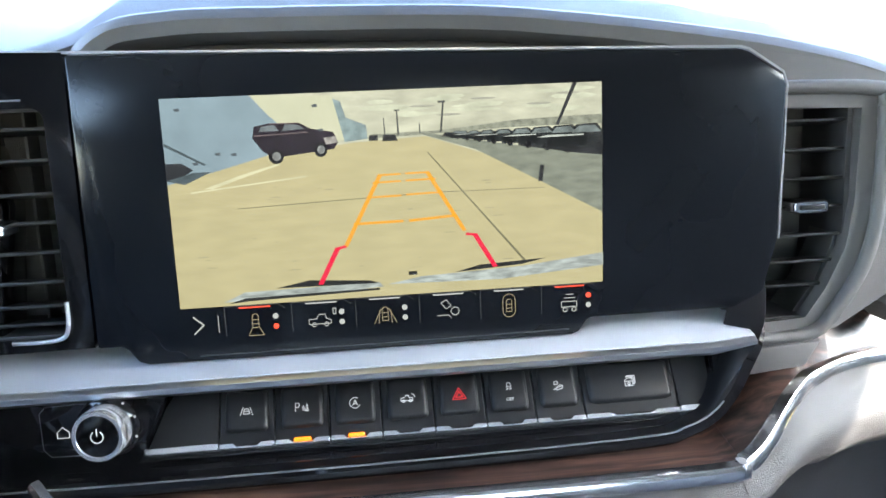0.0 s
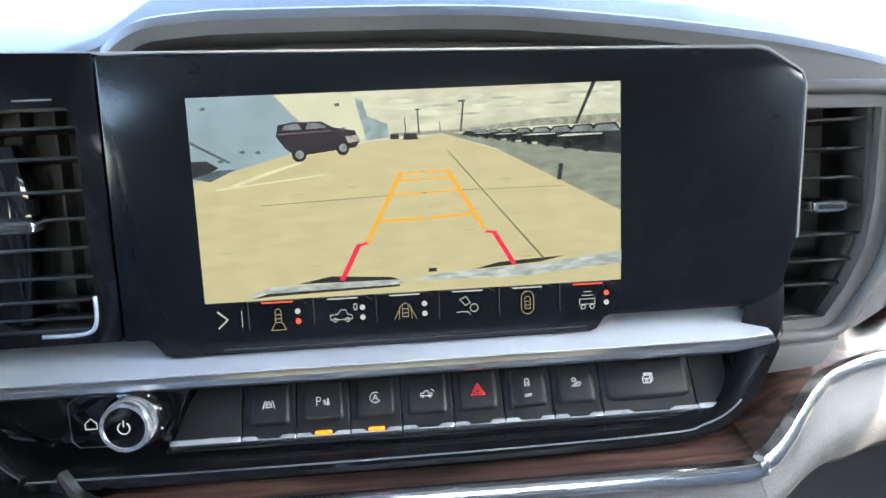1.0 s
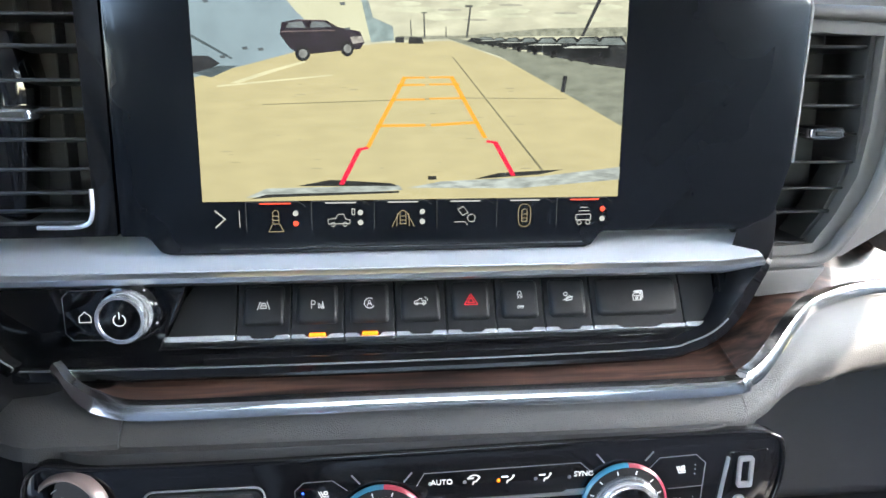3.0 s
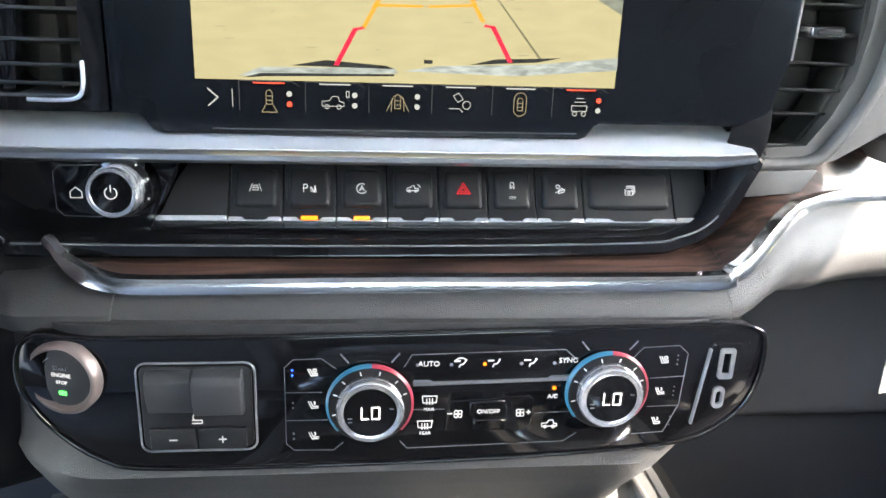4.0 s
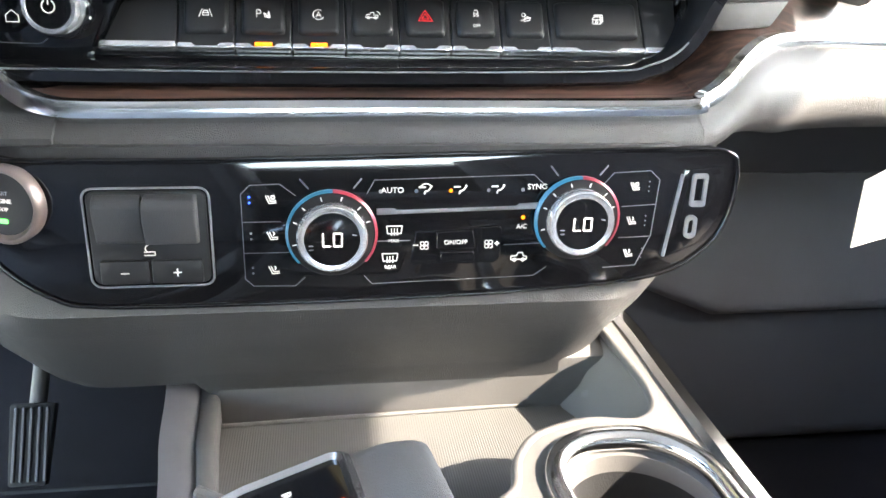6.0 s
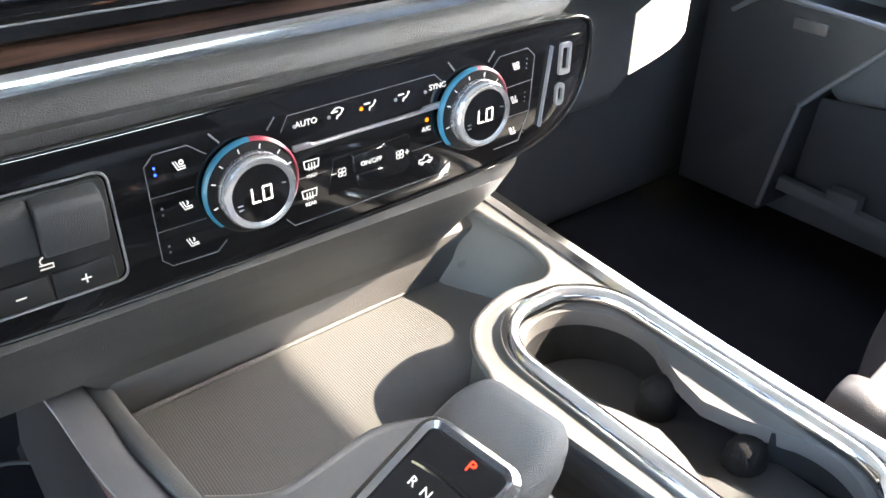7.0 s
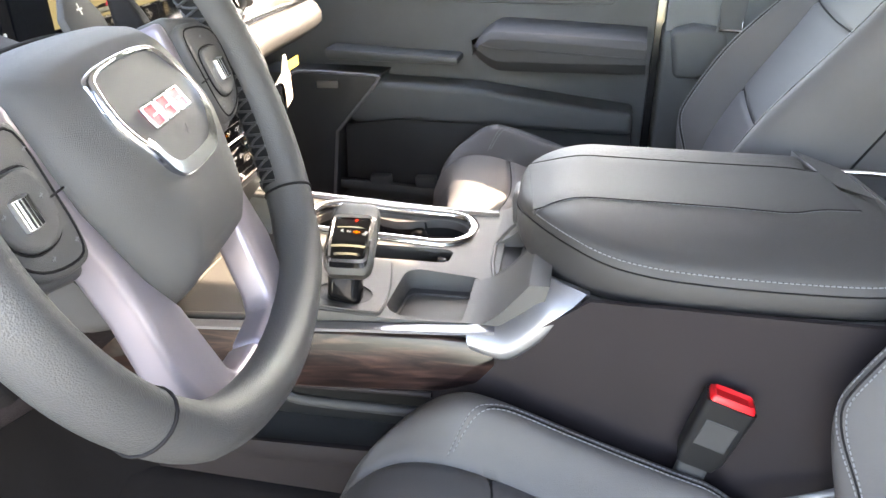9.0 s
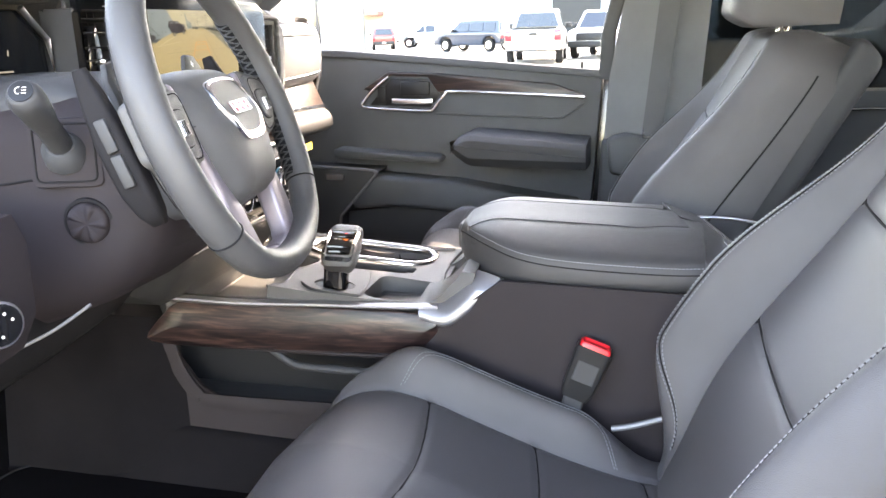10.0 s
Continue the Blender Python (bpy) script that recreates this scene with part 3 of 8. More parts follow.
G = SCREEN_GAIN = 0.027
screen = part("screen_picture", on_screen([[(0, 0), (1, 0), (1, 1), (0, 1)]], 0.0002), shine("screen_sky", (0.66, 0.68, 0.50), G, 0.25, (1, 1, 3)), display, "lit rear view camera picture", smooth=0)
k = 0.0001
LAYERS = [
    ("pavement", (0.68, 0.58, 0.29), 0.07, (1, 1, 4), [[(0, 0), (1, 0), (1, 0.40), (0.74, 0.665), (0.585, 0.775), (0.42, 0.76), (0.22, 0.715), (0.0, 0.60)]]),
    ("asphalt", (0.30, 0.31, 0.22), 0.25, (2, 1, 6), [[(1, 0.36), (1, 0.66), (0.80, 0.71), (0.60, 0.785), (0.575, 0.785), (0.70, 0.70), (0.86, 0.52)]]),
    ("blue_wall", (0.34, 0.44, 0.45), 0.12, (1, 1, 1), [[(0, 0.60), (0.0, 1.0), (0.195, 1.0), (0.235, 0.90), (0.30, 0.80), (0.22, 0.715), (0.12, 0.66)]]),
    ("pale_wall", (0.78, 0.75, 0.48), 0.05, (1, 1, 1), [[(0.195, 1.0), (0.375, 0.985), (0.40, 0.88), (0.42, 0.78), (0.36, 0.765), (0.28, 0.80)]]),
    ("showroom_front", (0.33, 0.42, 0.38), 0.3, (4, 1, 4), [[(0.378, 0.97), (0.395, 0.955), (0.405, 0.88), (0.45, 0.84), (0.452, 0.775), (0.40, 0.765)]]),
    ("far_building", (0.36, 0.36, 0.25), 0.4, (6, 1, 6), [[(0.45, 0.775), (0.60, 0.785), (0.78, 0.80), (1, 0.80), (1, 0.845), (0.80, 0.835), (0.62, 0.80), (0.46, 0.795)]]),
    ("parked_suv", (0.030, 0.020, 0.028), 0.5, (3, 1, 3), [[(0.195, 0.80), (0.20, 0.855), (0.235, 0.868), (0.30, 0.865), (0.325, 0.835), (0.375, 0.815), (0.385, 0.765), (0.375, 0.735), (0.24, 0.705), (0.215, 0.74)]]),
    ("suv_windows", (0.20, 0.22, 0.21), 0.3, (3, 1, 3), [[(0.21, 0.83), (0.215, 0.853), (0.245, 0.86), (0.255, 0.83)], [(0.262, 0.83), (0.268, 0.86), (0.297, 0.857), (0.312, 0.835)]]),
    ("dark_car", (0.035, 0.035, 0.035), 0.5, (3, 1, 3), [[(0.0, 0.62), (0.0, 0.70), (0.035, 0.70), (0.06, 0.665), (0.03, 0.63)], [(0.80, 0.71), (0.80, 0.735), (0.84, 0.775), (0.90, 0.785), (0.95, 0.77), (1.0, 0.75), (1.0, 0.645), (0.94, 0.66)], [(0.74, 0.735), (0.75, 0.775), (0.80, 0.785), (0.83, 0.765), (0.82, 0.725)], [(0.69, 0.75), (0.70, 0.785), (0.75, 0.785), (0.76, 0.745)], [(0.655, 0.76), (0.66, 0.785), (0.695, 0.785), (0.70, 0.755)], [(0.62, 0.77), (0.63, 0.79), (0.66, 0.785), (0.66, 0.765)], [(0.455, 0.765), (0.455, 0.79), (0.475, 0.79), (0.475, 0.765)], [(0.485, 0.76), (0.487, 0.79), (0.515, 0.79), (0.52, 0.76)], [(0.93, 1.0), (0.94, 1.0), (0.895, 0.80), (0.888, 0.80)], [(0.845, 0.53), (0.855, 0.53), (0.86, 0.61), (0.85, 0.61)]]),
    ("pale_car", (0.62, 0.62, 0.48), 0.3, (3, 1, 3), [[(0.81, 0.735), (0.85, 0.77), (0.90, 0.778), (0.925, 0.755), (0.86, 0.735)], [(0.745, 0.75), (0.76, 0.775), (0.79, 0.775), (0.80, 0.755)]]),
    ("pole", (0.10, 0.10, 0.08), 0.2, (1, 1, 1), [[(0.617, 0.79), (0.625, 0.93), (0.629, 0.93), (0.622, 0.79)], [(0.52, 0.79), (0.519, 0.90), (0.522, 0.90), (0.524, 0.79)], [(0.49, 0.79), (0.489, 0.87), (0.491, 0.87), (0.493, 0.79)], [(0.515, 0.90), (0.527, 0.90), (0.527, 0.906), (0.515, 0.906)], [(0.615, 0.93), (0.632, 0.93), (0.632, 0.94), (0.615, 0.94)], [(0.57, 0.79), (0.57, 0.84), (0.572, 0.84), (0.573, 0.79)]]),
    ("kerb_line", (0.85, 0.78, 0.45), 0.1, (1, 1, 1), [[(0.05, 0.555), (0.05, 0.563), (0.31, 0.615), (0.31, 0.608)], [(0.08, 0.575), (0.16, 0.63), (0.25, 0.68), (0.25, 0.67), (0.17, 0.62), (0.10, 0.573)]]),
    ("slab_joint", (0.28, 0.25, 0.13), 0.2, (1, 1, 1), [[(0.585, 0.70), (0.588, 0.70), (0.815, 0.13), (0.808, 0.13)], [(0.15, 0.475), (0.60, 0.505), (0.86, 0.50), (0.86, 0.497), (0.60, 0.501), (0.15, 0.471)]]),
    ("bumper", (0.50, 0.53, 0.45), 0.45, (2, 1, 8), [[(0.10, 0.02), (0.15, 0.065), (0.46, 0.075), (0.47, 0.05), (0.30, 0.03)], [(0.48, 0.06), (0.56, 0.09), (0.80, 0.11), (1.0, 0.155), (1.0, 0.09), (0.75, 0.05)]]),
    ("bumper_dark", (0.03, 0.03, 0.025), 0.4, (2, 1, 8), [[(0.22, 0.075), (0.30, 0.105), (0.44, 0.085), (0.46, 0.07)], [(0.64, 0.10), (0.70, 0.13), (0.86, 0.145), (0.80, 0.12)], [(0.11, 0.012), (0.15, 0.035), (0.46, 0.045), (0.46, 0.035), (0.16, 0.02)], [(0.53, 0.10), (0.55, 0.10), (0.55, 0.118), (0.53, 0.118)]]),
]


def oval(u, v, a, b, n=12):
    return [(u + a * math.cos(math.tau * q / n), v + b * math.sin(math.tau * q / n)) for q in range(n)]


row_body, row_glass, row_shine, row_wheel = [], [], [], []
for q in range(9):
    t = q / 8
    u, v, w = 0.655 + 0.30 * t ** 1.5, 0.776 - 0.045 * t ** 1.3, 0.018 + 0.052 * t ** 1.6
    h = w * 1.55
    row_body.append([(u - w, v - h * 0.45), (u - w * 1.02, v + h * 0.1), (u - w * 0.55, v + h * 0.22), (u - w * 0.25, v + h * 0.62), (u + w * 0.45, v + h * 0.66), (u + w * 0.8, v + h * 0.3), (u + w, v + h * 0.2), (u + w, v - h * 0.45)])
    row_glass.append([(u - w * 0.42, v + h * 0.25), (u - w * 0.18, v + h * 0.55), (u + w * 0.38, v + h * 0.58), (u + w * 0.60, v + h * 0.27)])
    row_shine.append([(u - w * 0.95, v + h * 0.06), (u - w * 0.55, v + h * 0.17), (u + w * 0.9, v + h * 0.16), (u + w * 0.9, v + h * 0.08), (u - w * 0.5, v + h * 0.05)])
    row_wheel += [oval(u - w * 0.55, v - h * 0.40, w * 0.17, h * 0.24, 8), oval(u + w * 0.55, v - h * 0.40, w * 0.17, h * 0.24, 8)]
rnd = random.Random(4)
clouds = [oval(0.46 + 0.52 * rnd.random(), 0.87 + 0.12 * rnd.random(), 0.02 + 0.04 * rnd.random(), 0.006 + 0.010 * rnd.random(), 10) for _ in range(16)]
marks = [oval(0.05 + 0.75 * rnd.random(), 0.12 + 0.45 * rnd.random(), 0.004 + 0.012 * rnd.random(), 0.0012 + 0.002 * rnd.random(), 6) for _ in range(26)]
lamps = [[(a, b), (a + 0.012, b + 0.004), (a + 0.014, b - 0.010), (a + 0.004, b - 0.012)] for a, b in ((0.03, 0.95), (0.11, 0.74), (0.145, 0.735), (0.06, 0.70), (0.33, 0.945), (0.34, 0.83))]
LAYERS[1:1] = [("cloud", (0.78, 0.77, 0.52), 0.2, (2, 1, 4), clouds), ("dark_cloud", (0.52, 0.50, 0.36), 0.2, (2, 1, 4), [oval(u0 + 0.02, v0 - 0.012, 0.03, 0.006, 8) for u0, v0 in ((0.56, 0.93), (0.70, 0.955), (0.83, 0.92), (0.90, 0.965), (0.62, 0.885))])]
LAYERS += [
    ("row_car", (0.028, 0.03, 0.028), 0.5, (3, 1, 3), row_body), ("row_window", (0.22, 0.25, 0.22), 0.4, (3, 1, 3), row_glass), ("row_highlight", (0.62, 0.64, 0.52), 0.3, (3, 1, 3), row_shine[1::2]), ("row_wheel", (0.015, 0.015, 0.015), 0.0, (1, 1, 1), row_wheel),
    ("suv_wheel", (0.012, 0.012, 0.012), 0.0, (1, 1, 1), [oval(0.245, 0.712, 0.017, 0.036), oval(0.345, 0.735, 0.015, 0.036)]),
    ("suv_rim", (0.32, 0.32, 0.28), 0.3, (4, 1, 4), [oval(0.246, 0.712, 0.010, 0.021), oval(0.346, 0.735, 0.009, 0.021)]),
    ("suv_grille", (0.40, 0.36, 0.30), 0.5, (6, 1, 6), [[(0.352, 0.79), (0.380, 0.795), (0.384, 0.765), (0.358, 0.757)]]),
    ("suv_line", (0.22, 0.16, 0.15), 0.3, (2, 1, 2), [[(0.20, 0.815), (0.32, 0.822), (0.32, 0.817), (0.20, 0.809)], [(0.236, 0.868), (0.298, 0.866), (0.298, 0.862), (0.236, 0.864)]]),
    ("wall_shadow", (0.10, 0.13, 0.13), 0.3, (2, 1, 2), [[(0.0, 0.80), (0.09, 0.69), (0.085, 0.685), (0.0, 0.785)], [(0.0, 0.62), (0.06, 0.655), (0.10, 0.655), (0.04, 0.60)]]),
    ("wall_lamp", (0.12, 0.14, 0.14), 0.0, (1, 1, 1), lamps), ("ground_mark", (0.46, 0.40, 0.22), 0.2, (1, 1, 1), marks),
    ("guide_orange", (1.0, 0.42, 0.03), 0.0, (1, 1, 1), strokes([[(0.388, 0.265), (0.475, 0.60)], [(0.665, 0.31), (0.585, 0.60)]], 0.010) + strokes([[(0.412, 0.37), (0.52, 0.372)], [(0.54, 0.372), (0.645, 0.385)]], 0.012) + strokes([[(0.445, 0.495), (0.52, 0.497)], [(0.535, 0.50), (0.615, 0.503)], [(0.46, 0.565), (0.52, 0.567)], [(0.535, 0.568), (0.60, 0.57)], [(0.473, 0.60), (0.52, 0.601)], [(0.535, 0.602), (0.587, 0.603)]], 0.008)),
    ("guide_red", (0.95, 0.02, 0.06), 0.0, (1, 1, 1), strokes([[(0.325, 0.085), (0.368, 0.255), (0.385, 0.262)], [(0.735, 0.12), (0.690, 0.285), (0.672, 0.290)]], 0.012)),
]
for i, (nm, col, vary, sc, polys) in enumerate(LAYERS):
    mt = shine("screen_" + nm, (col[0] * 0.93, col[1] * 1.0, min(1, col[2] * 1.08)), G * (1.15 if "guide" in nm else 1.0), vary, sc)
    for poly in polys:
        part("screen_" + nm, on_screen([poly], 0.0003 + 0.00007 * i), mt, screen, smooth=0)
# row of camera buttons under the picture
ICON = shine("screen_icon_white", (0.62, 0.66, 0.62), G)
ICON_D = shine("screen_icon_brown", (0.42, 0.36, 0.22), G)
ICON_T = shine("screen_icon_dim", (0.10, 0.11, 0.11), G)
ICON_R = shine("screen_icon_red", (1.0, 0.10, 0.05), G * 1.6)


def menu(name, polys, mat):
    part(name, flat(polys, aim((0, 0.0083, 0), (0, -1, 0)), 0.0003), mat, display, smooth=0)


def car_icon(x, z, s):
    return [[(x - s, z - 0.35 * s), (x - s, z + 0.1 * s), (x - 0.3 * s, z + 0.15 * s), (x - 0.1 * s, z + 0.55 * s), (x + 0.45 * s, z + 0.55 * s), (x + 0.6 * s, z + 0.1 * s), (x + s, z), (x + s, z - 0.35 * s), (x - s, z - 0.35 * s)], arc(x - 0.55 * s, z - 0.4 * s, 0.2 * s, 0, 360, 8), arc(x + 0.55 * s, z - 0.4 * s, 0.2 * s, 0, 360, 8)]


def top_car(x, z, s):
    return [arc(x, z + 0.5 * s, 0.35 * s, 0, 180, 8) + [(x - 0.35 * s, z - 0.8 * s), (x + 0.35 * s, z - 0.8 * s), (x + 0.35 * s, z + 0.5 * s)], [(x - 0.3 * s, z + 0.15 * s), (x + 0.3 * s, z + 0.15 * s)], [(x - 0.3 * s, z - 0.35 * s), (x + 0.3 * s, z - 0.35 * s)]]


menu("menu_arrow", strokes([[(-0.1715, 1.3395), (-0.1665, 1.3350), (-0.1715, 1.3305)]], 0.0007), ICON)
menu("menu_divider", strokes([[(-0.1590, 1.3395), (-0.1590, 1.3305)]], 0.00036), ICON)
ZB = 1.3345
for x, kind in ((-0.140, "rear"), (-0.1055, "side"), (-0.0720, "round"), (-0.0380, "hitch"), (-0.0050, "top"), (0.0285, "bed")):
    bar = [[(x - 0.008, ZB + 0.0085), (x + 0.008, ZB + 0.0085)]]
    menu("menu_bar", strokes(bar, 0.0007), ICON_R if kind in ("rear", "bed") else ICON)
    menu("menu_tab", strokes([[(x - 0.0155, ZB - 0.006), (x - 0.0155, ZB + 0.0095), (x + 0.012, ZB + 0.0095), (x + 0.0155, ZB + 0.007)]], 0.0003), ICON_T)
    if kind == "rear":
        menu("menu_icon", strokes(top_car(x, ZB + 0.001, 0.0045) + [[(x - 0.002, ZB - 0.003), (x - 0.004, ZB - 0.0068), (x + 0.004, ZB - 0.0068), (x + 0.002, ZB - 0.003)]], 0.00036), ICON_D)
    elif kind == "side":
        menu("menu_icon", strokes(car_icon(x - 0.001, ZB - 0.001, 0.0058), 0.00032) + strokes([[(x + 0.006, ZB + 0.002), (x + 0.006, ZB + 0.005), (x + 0.0075, ZB + 0.005), (x + 0.0075, ZB + 0.002), (x + 0.006, ZB + 0.002)]], 0.0004), ICON)
    elif kind == "round":
        menu("menu_icon", strokes(top_car(x, ZB, 0.0045) + [[(x - 0.002, ZB + 0.003), (x - 0.006, ZB - 0.005)], [(x + 0.002, ZB + 0.003), (x + 0.006, ZB - 0.005)], [(x - 0.003, ZB + 0.002), (x - 0.0035, ZB - 0.005)], [(x + 0.003, ZB + 0.002), (x + 0.0035, ZB - 0.005)]], 0.00036), ICON_D)
    elif kind == "hitch":
        menu("menu_icon", strokes([[(x - 0.004, ZB + 0.004), (x - 0.001, ZB + 0.0055), (x + 0.0015, ZB + 0.002), (x - 0.0015, ZB + 0.0005), (x - 0.004, ZB + 0.004)], [(x - 0.006, ZB - 0.003), (x, ZB - 0.003), (x + 0.0015, ZB - 0.005)], arc(x + 0.0035, ZB - 0.001, 0.0022, 0, 360, 10)], 0.00036), ICON)
    elif kind == "top":
        menu("menu_icon", strokes(top_car(x, ZB, 0.0042) + [arc(x, ZB + 0.003, 0.0034, 0, 180, 8) + arc(x, ZB - 0.003, 0.0034, 180, 360, 8) + [(x + 0.0034, ZB + 0.003)]], 0.00036), ICON_D)
    else:
        menu("menu_icon", strokes([[(x - 0.0045, ZB - 0.003), (x - 0.0045, ZB), (x + 0.004, ZB), (x + 0.004, ZB - 0.003), (x - 0.0045, ZB - 0.003)], [(x - 0.003, ZB + 0.002), (x + 0.003, ZB + 0.002)], [(x - 0.002, ZB + 0.004), (x + 0.002, ZB + 0.004)], arc(x - 0.0025, ZB - 0.0045, 0.0012, 0, 360, 8), arc(x + 0.0025, ZB - 0.0045, 0.0012, 0, 360, 8)], 0.00036), ICON)
    if kind in ("rear", "side", "round", "bed"):
        menu("menu_dot", [disc(x + 0.0105, ZB + 0.003 if kind != "bed" else ZB - 0.0025, 0.0015)], ICON)
        menu("menu_dot", [disc(x + 0.0105, ZB - 0.0025 if kind != "bed" else ZB + 0.003, 0.0015)], ICON_R if kind in ("rear", "bed") else ICON)
part("menu_edge", sweep([(-0.17, 0.0082, 1.3185), (0.028, 0.0082, 1.3190)], 0.0004), SOFT_D, display)

# ---------------------------------------------------------------- silver strip under the display
lips = []
strip = thing("trim_strip", (-0.08, 0.0, 1.31), "satin silver metal strip under the display", "trim")
secs = []
for i in range(91):
    x = -0.300 + 0.428 * i / 90
    e = max(0, (x - 0.105) / 0.023)
    secs.append([(x, 0.036, 1.3215), (x, -0.0060, 1.3105 + 0.002 * e), (x, -0.0055, 1.3085 + 0.002 * e), (x, 0.036, 1.3100)])
    lips.append([(x, -0.0058, 1.3104 + 0.002 * e), (x, -0.0096, 1.3080 + 0.002 * e), (x, -0.0094, 1.3052 + 0.003 * e), (x, -0.006, 1.3028 + 0.004 * e), (x, 0.016, 1.3028 + 0.004 * e), (x, 0.016, 1.3090)])
part("strip", loft(secs), BRUSHED, strip, "pale silver ledge")
part("strip_lip", loft(lips), SATIN, strip, "satin chrome front lip", smooth=50)

# ---------------------------------------------------------------- button panel
panel = thing("button_panel", (-0.08, 0.01, 1.275), "gloss black dash panel with a row of buttons", "control panel")
part("back_plate", prism([(-0.298, 1.300), (-0.290, 1.276), (-0.272, 1.256), (-0.25, 1.254), (0.085, 1.256), (0.102, 1.262), (0.112, 1.272), (0.124, 1.296), (0.138, 1.338), (0.128, 1.336), (0.118, 1.302)], "y", 0.024, 0.05), PIANO, panel)
low_lip = smooth_path([(-0.305, 0.004, 1.306), (-0.294, 0.0, 1.280), (-0.276, -0.003, 1.2605), (-0.255, -0.004, 1.2575), (-0.08, -0.005, 1.2570), (0.060, -0.004, 1.2585), (0.088, -0.003, 1.2620), (0.1055, -0.001, 1.2700), (0.1190, 0.002, 1.2860), (0.1275, 0.004, 1.3040), (0.1325, 0.010, 1.3200), (0.1370, 0.022, 1.3360), (0.1390, 0.036, 1.3440)], 7)
part("lower_lip", sweep(low_lip, [(-0.012, -0.0035), (0.006, -0.0052), (0.0085, -0.003), (0.0085, 0.004), (0.004, 0.0062), (-0.012, 0.0075)]), PIANO, panel, "gloss black rounded lip")
part("lip_line", sweep([(p.x, p.y - 0.0088, p.z + 0.0030) for p in low_lip[8:52]], 0.0005), GREYLINE, panel)
part("knob_plate", prism([(-0.296, 1.2985), (-0.288, 1.276), (-0.272, 1.259), (-0.212, 1.2600), (-0.203, 1.264), (-0.190, 1.294), (-0.187, 1.3035), (-0.296, 1.3035)], "y", 0.004, 0.024, 0.002, 2), PIANO, panel)
part("home_outline", flat(strokes([[(-0.228, 1.2990), (-0.249, 1.2985), (-0.2525, 1.295), (-0.2525, 1.275), (-0.249, 1.271), (-0.230, 1.2705), (-0.2265, 1.273)]], 0.0003), aim((0, 0.0039, 0), (0, -1, 0))), GREYLINE, panel)
part("home_icon", flat(strokes([[(-0.2448, 1.2810), (-0.2448, 1.2842), (-0.2418, 1.2868), (-0.2388, 1.2842), (-0.2388, 1.2810), (-0.2448, 1.2810)]], 0.00032), aim((0, 0.0038, 0), (0, -1, 0))), WHITE, panel)


def ridged_knob(name, thg, centre, normal, R, H, ring=None):
    """A chrome-edged turning knob with a knurled band and a black face."""
    m = aim(centre, normal)
    kn = part(name, lathe([(R * 0.96, 0.0), (R * 0.99, H * 0.15), (R * 0.99, H * 0.62), (R * 1.03, H * 0.68), (R * 1.03, H * 0.86), (R * 0.97, H), (R * 0.84, H * 1.0), (R * 0.80, H * 0.95)], m, 48), KNOBM, thg, "satin chrome knob", smooth=50)
    part("knob_face", lathe([(R * 0.81, H * 0.94), (R * 0.80, H * 0.965), (R * 0.2, H * 0.97)], m, 48), PIANO, kn, "gloss black knob face")
    n = 60
    ridges = []
    for i in range(n):
        a = math.tau * i / n
        b = box(-R * 0.02, R * 0.02, -R * 0.03, R * 0.03, H * 0.18, H * 0.60)
        ridges.append(moved(b, m @ Matrix.Rotation(a, 4, "Z") @ Matrix.Translation((R, 0, 0))))
    part("knurling", join(*ridges), KNOBM, kn, smooth=0, kind="stuff")
    return kn, m


kn, m = ridged_knob("volume_knob", panel, (-0.2150, -0.0060, 1.2895), (-0.08, -1, 0.06), 0.0128, 0.0165)
part("power_icon", flat(strokes([arc(0, 0, 0.0030, 125, 415, 16), [(0, 0.0008), (0, 0.0040)]], 0.0004), m @ Matrix.Translation((0, 0, 0.0163))), WHITE, kn)
part("knob_base", lathe([(0.0160, -0.012), (0.0160, 0.002), (0.0135, 0.004)], m, 40), PIANO, panel)
part("knob_marks", flat([disc(0.0150 * math.cos(radians(a)), 0.0150 * math.sin(radians(a)), 0.0006, 8) for a in (-20, 20, 55)], m @ Matrix.Translation((0, 0, 0.0028))), WHITE, panel)

# the row of buttons on a slanted plane
XB = [-0.1935, -0.1630, -0.1340, -0.1050, -0.0770, -0.0485, -0.0205, 0.0070, 0.0345, 0.0880, 0.1065]
NB = Vector((0, -0.82, 0.57)).normalized()


def btn_m(x):
    return aim((x, 0.0075, 1.2845), NB)


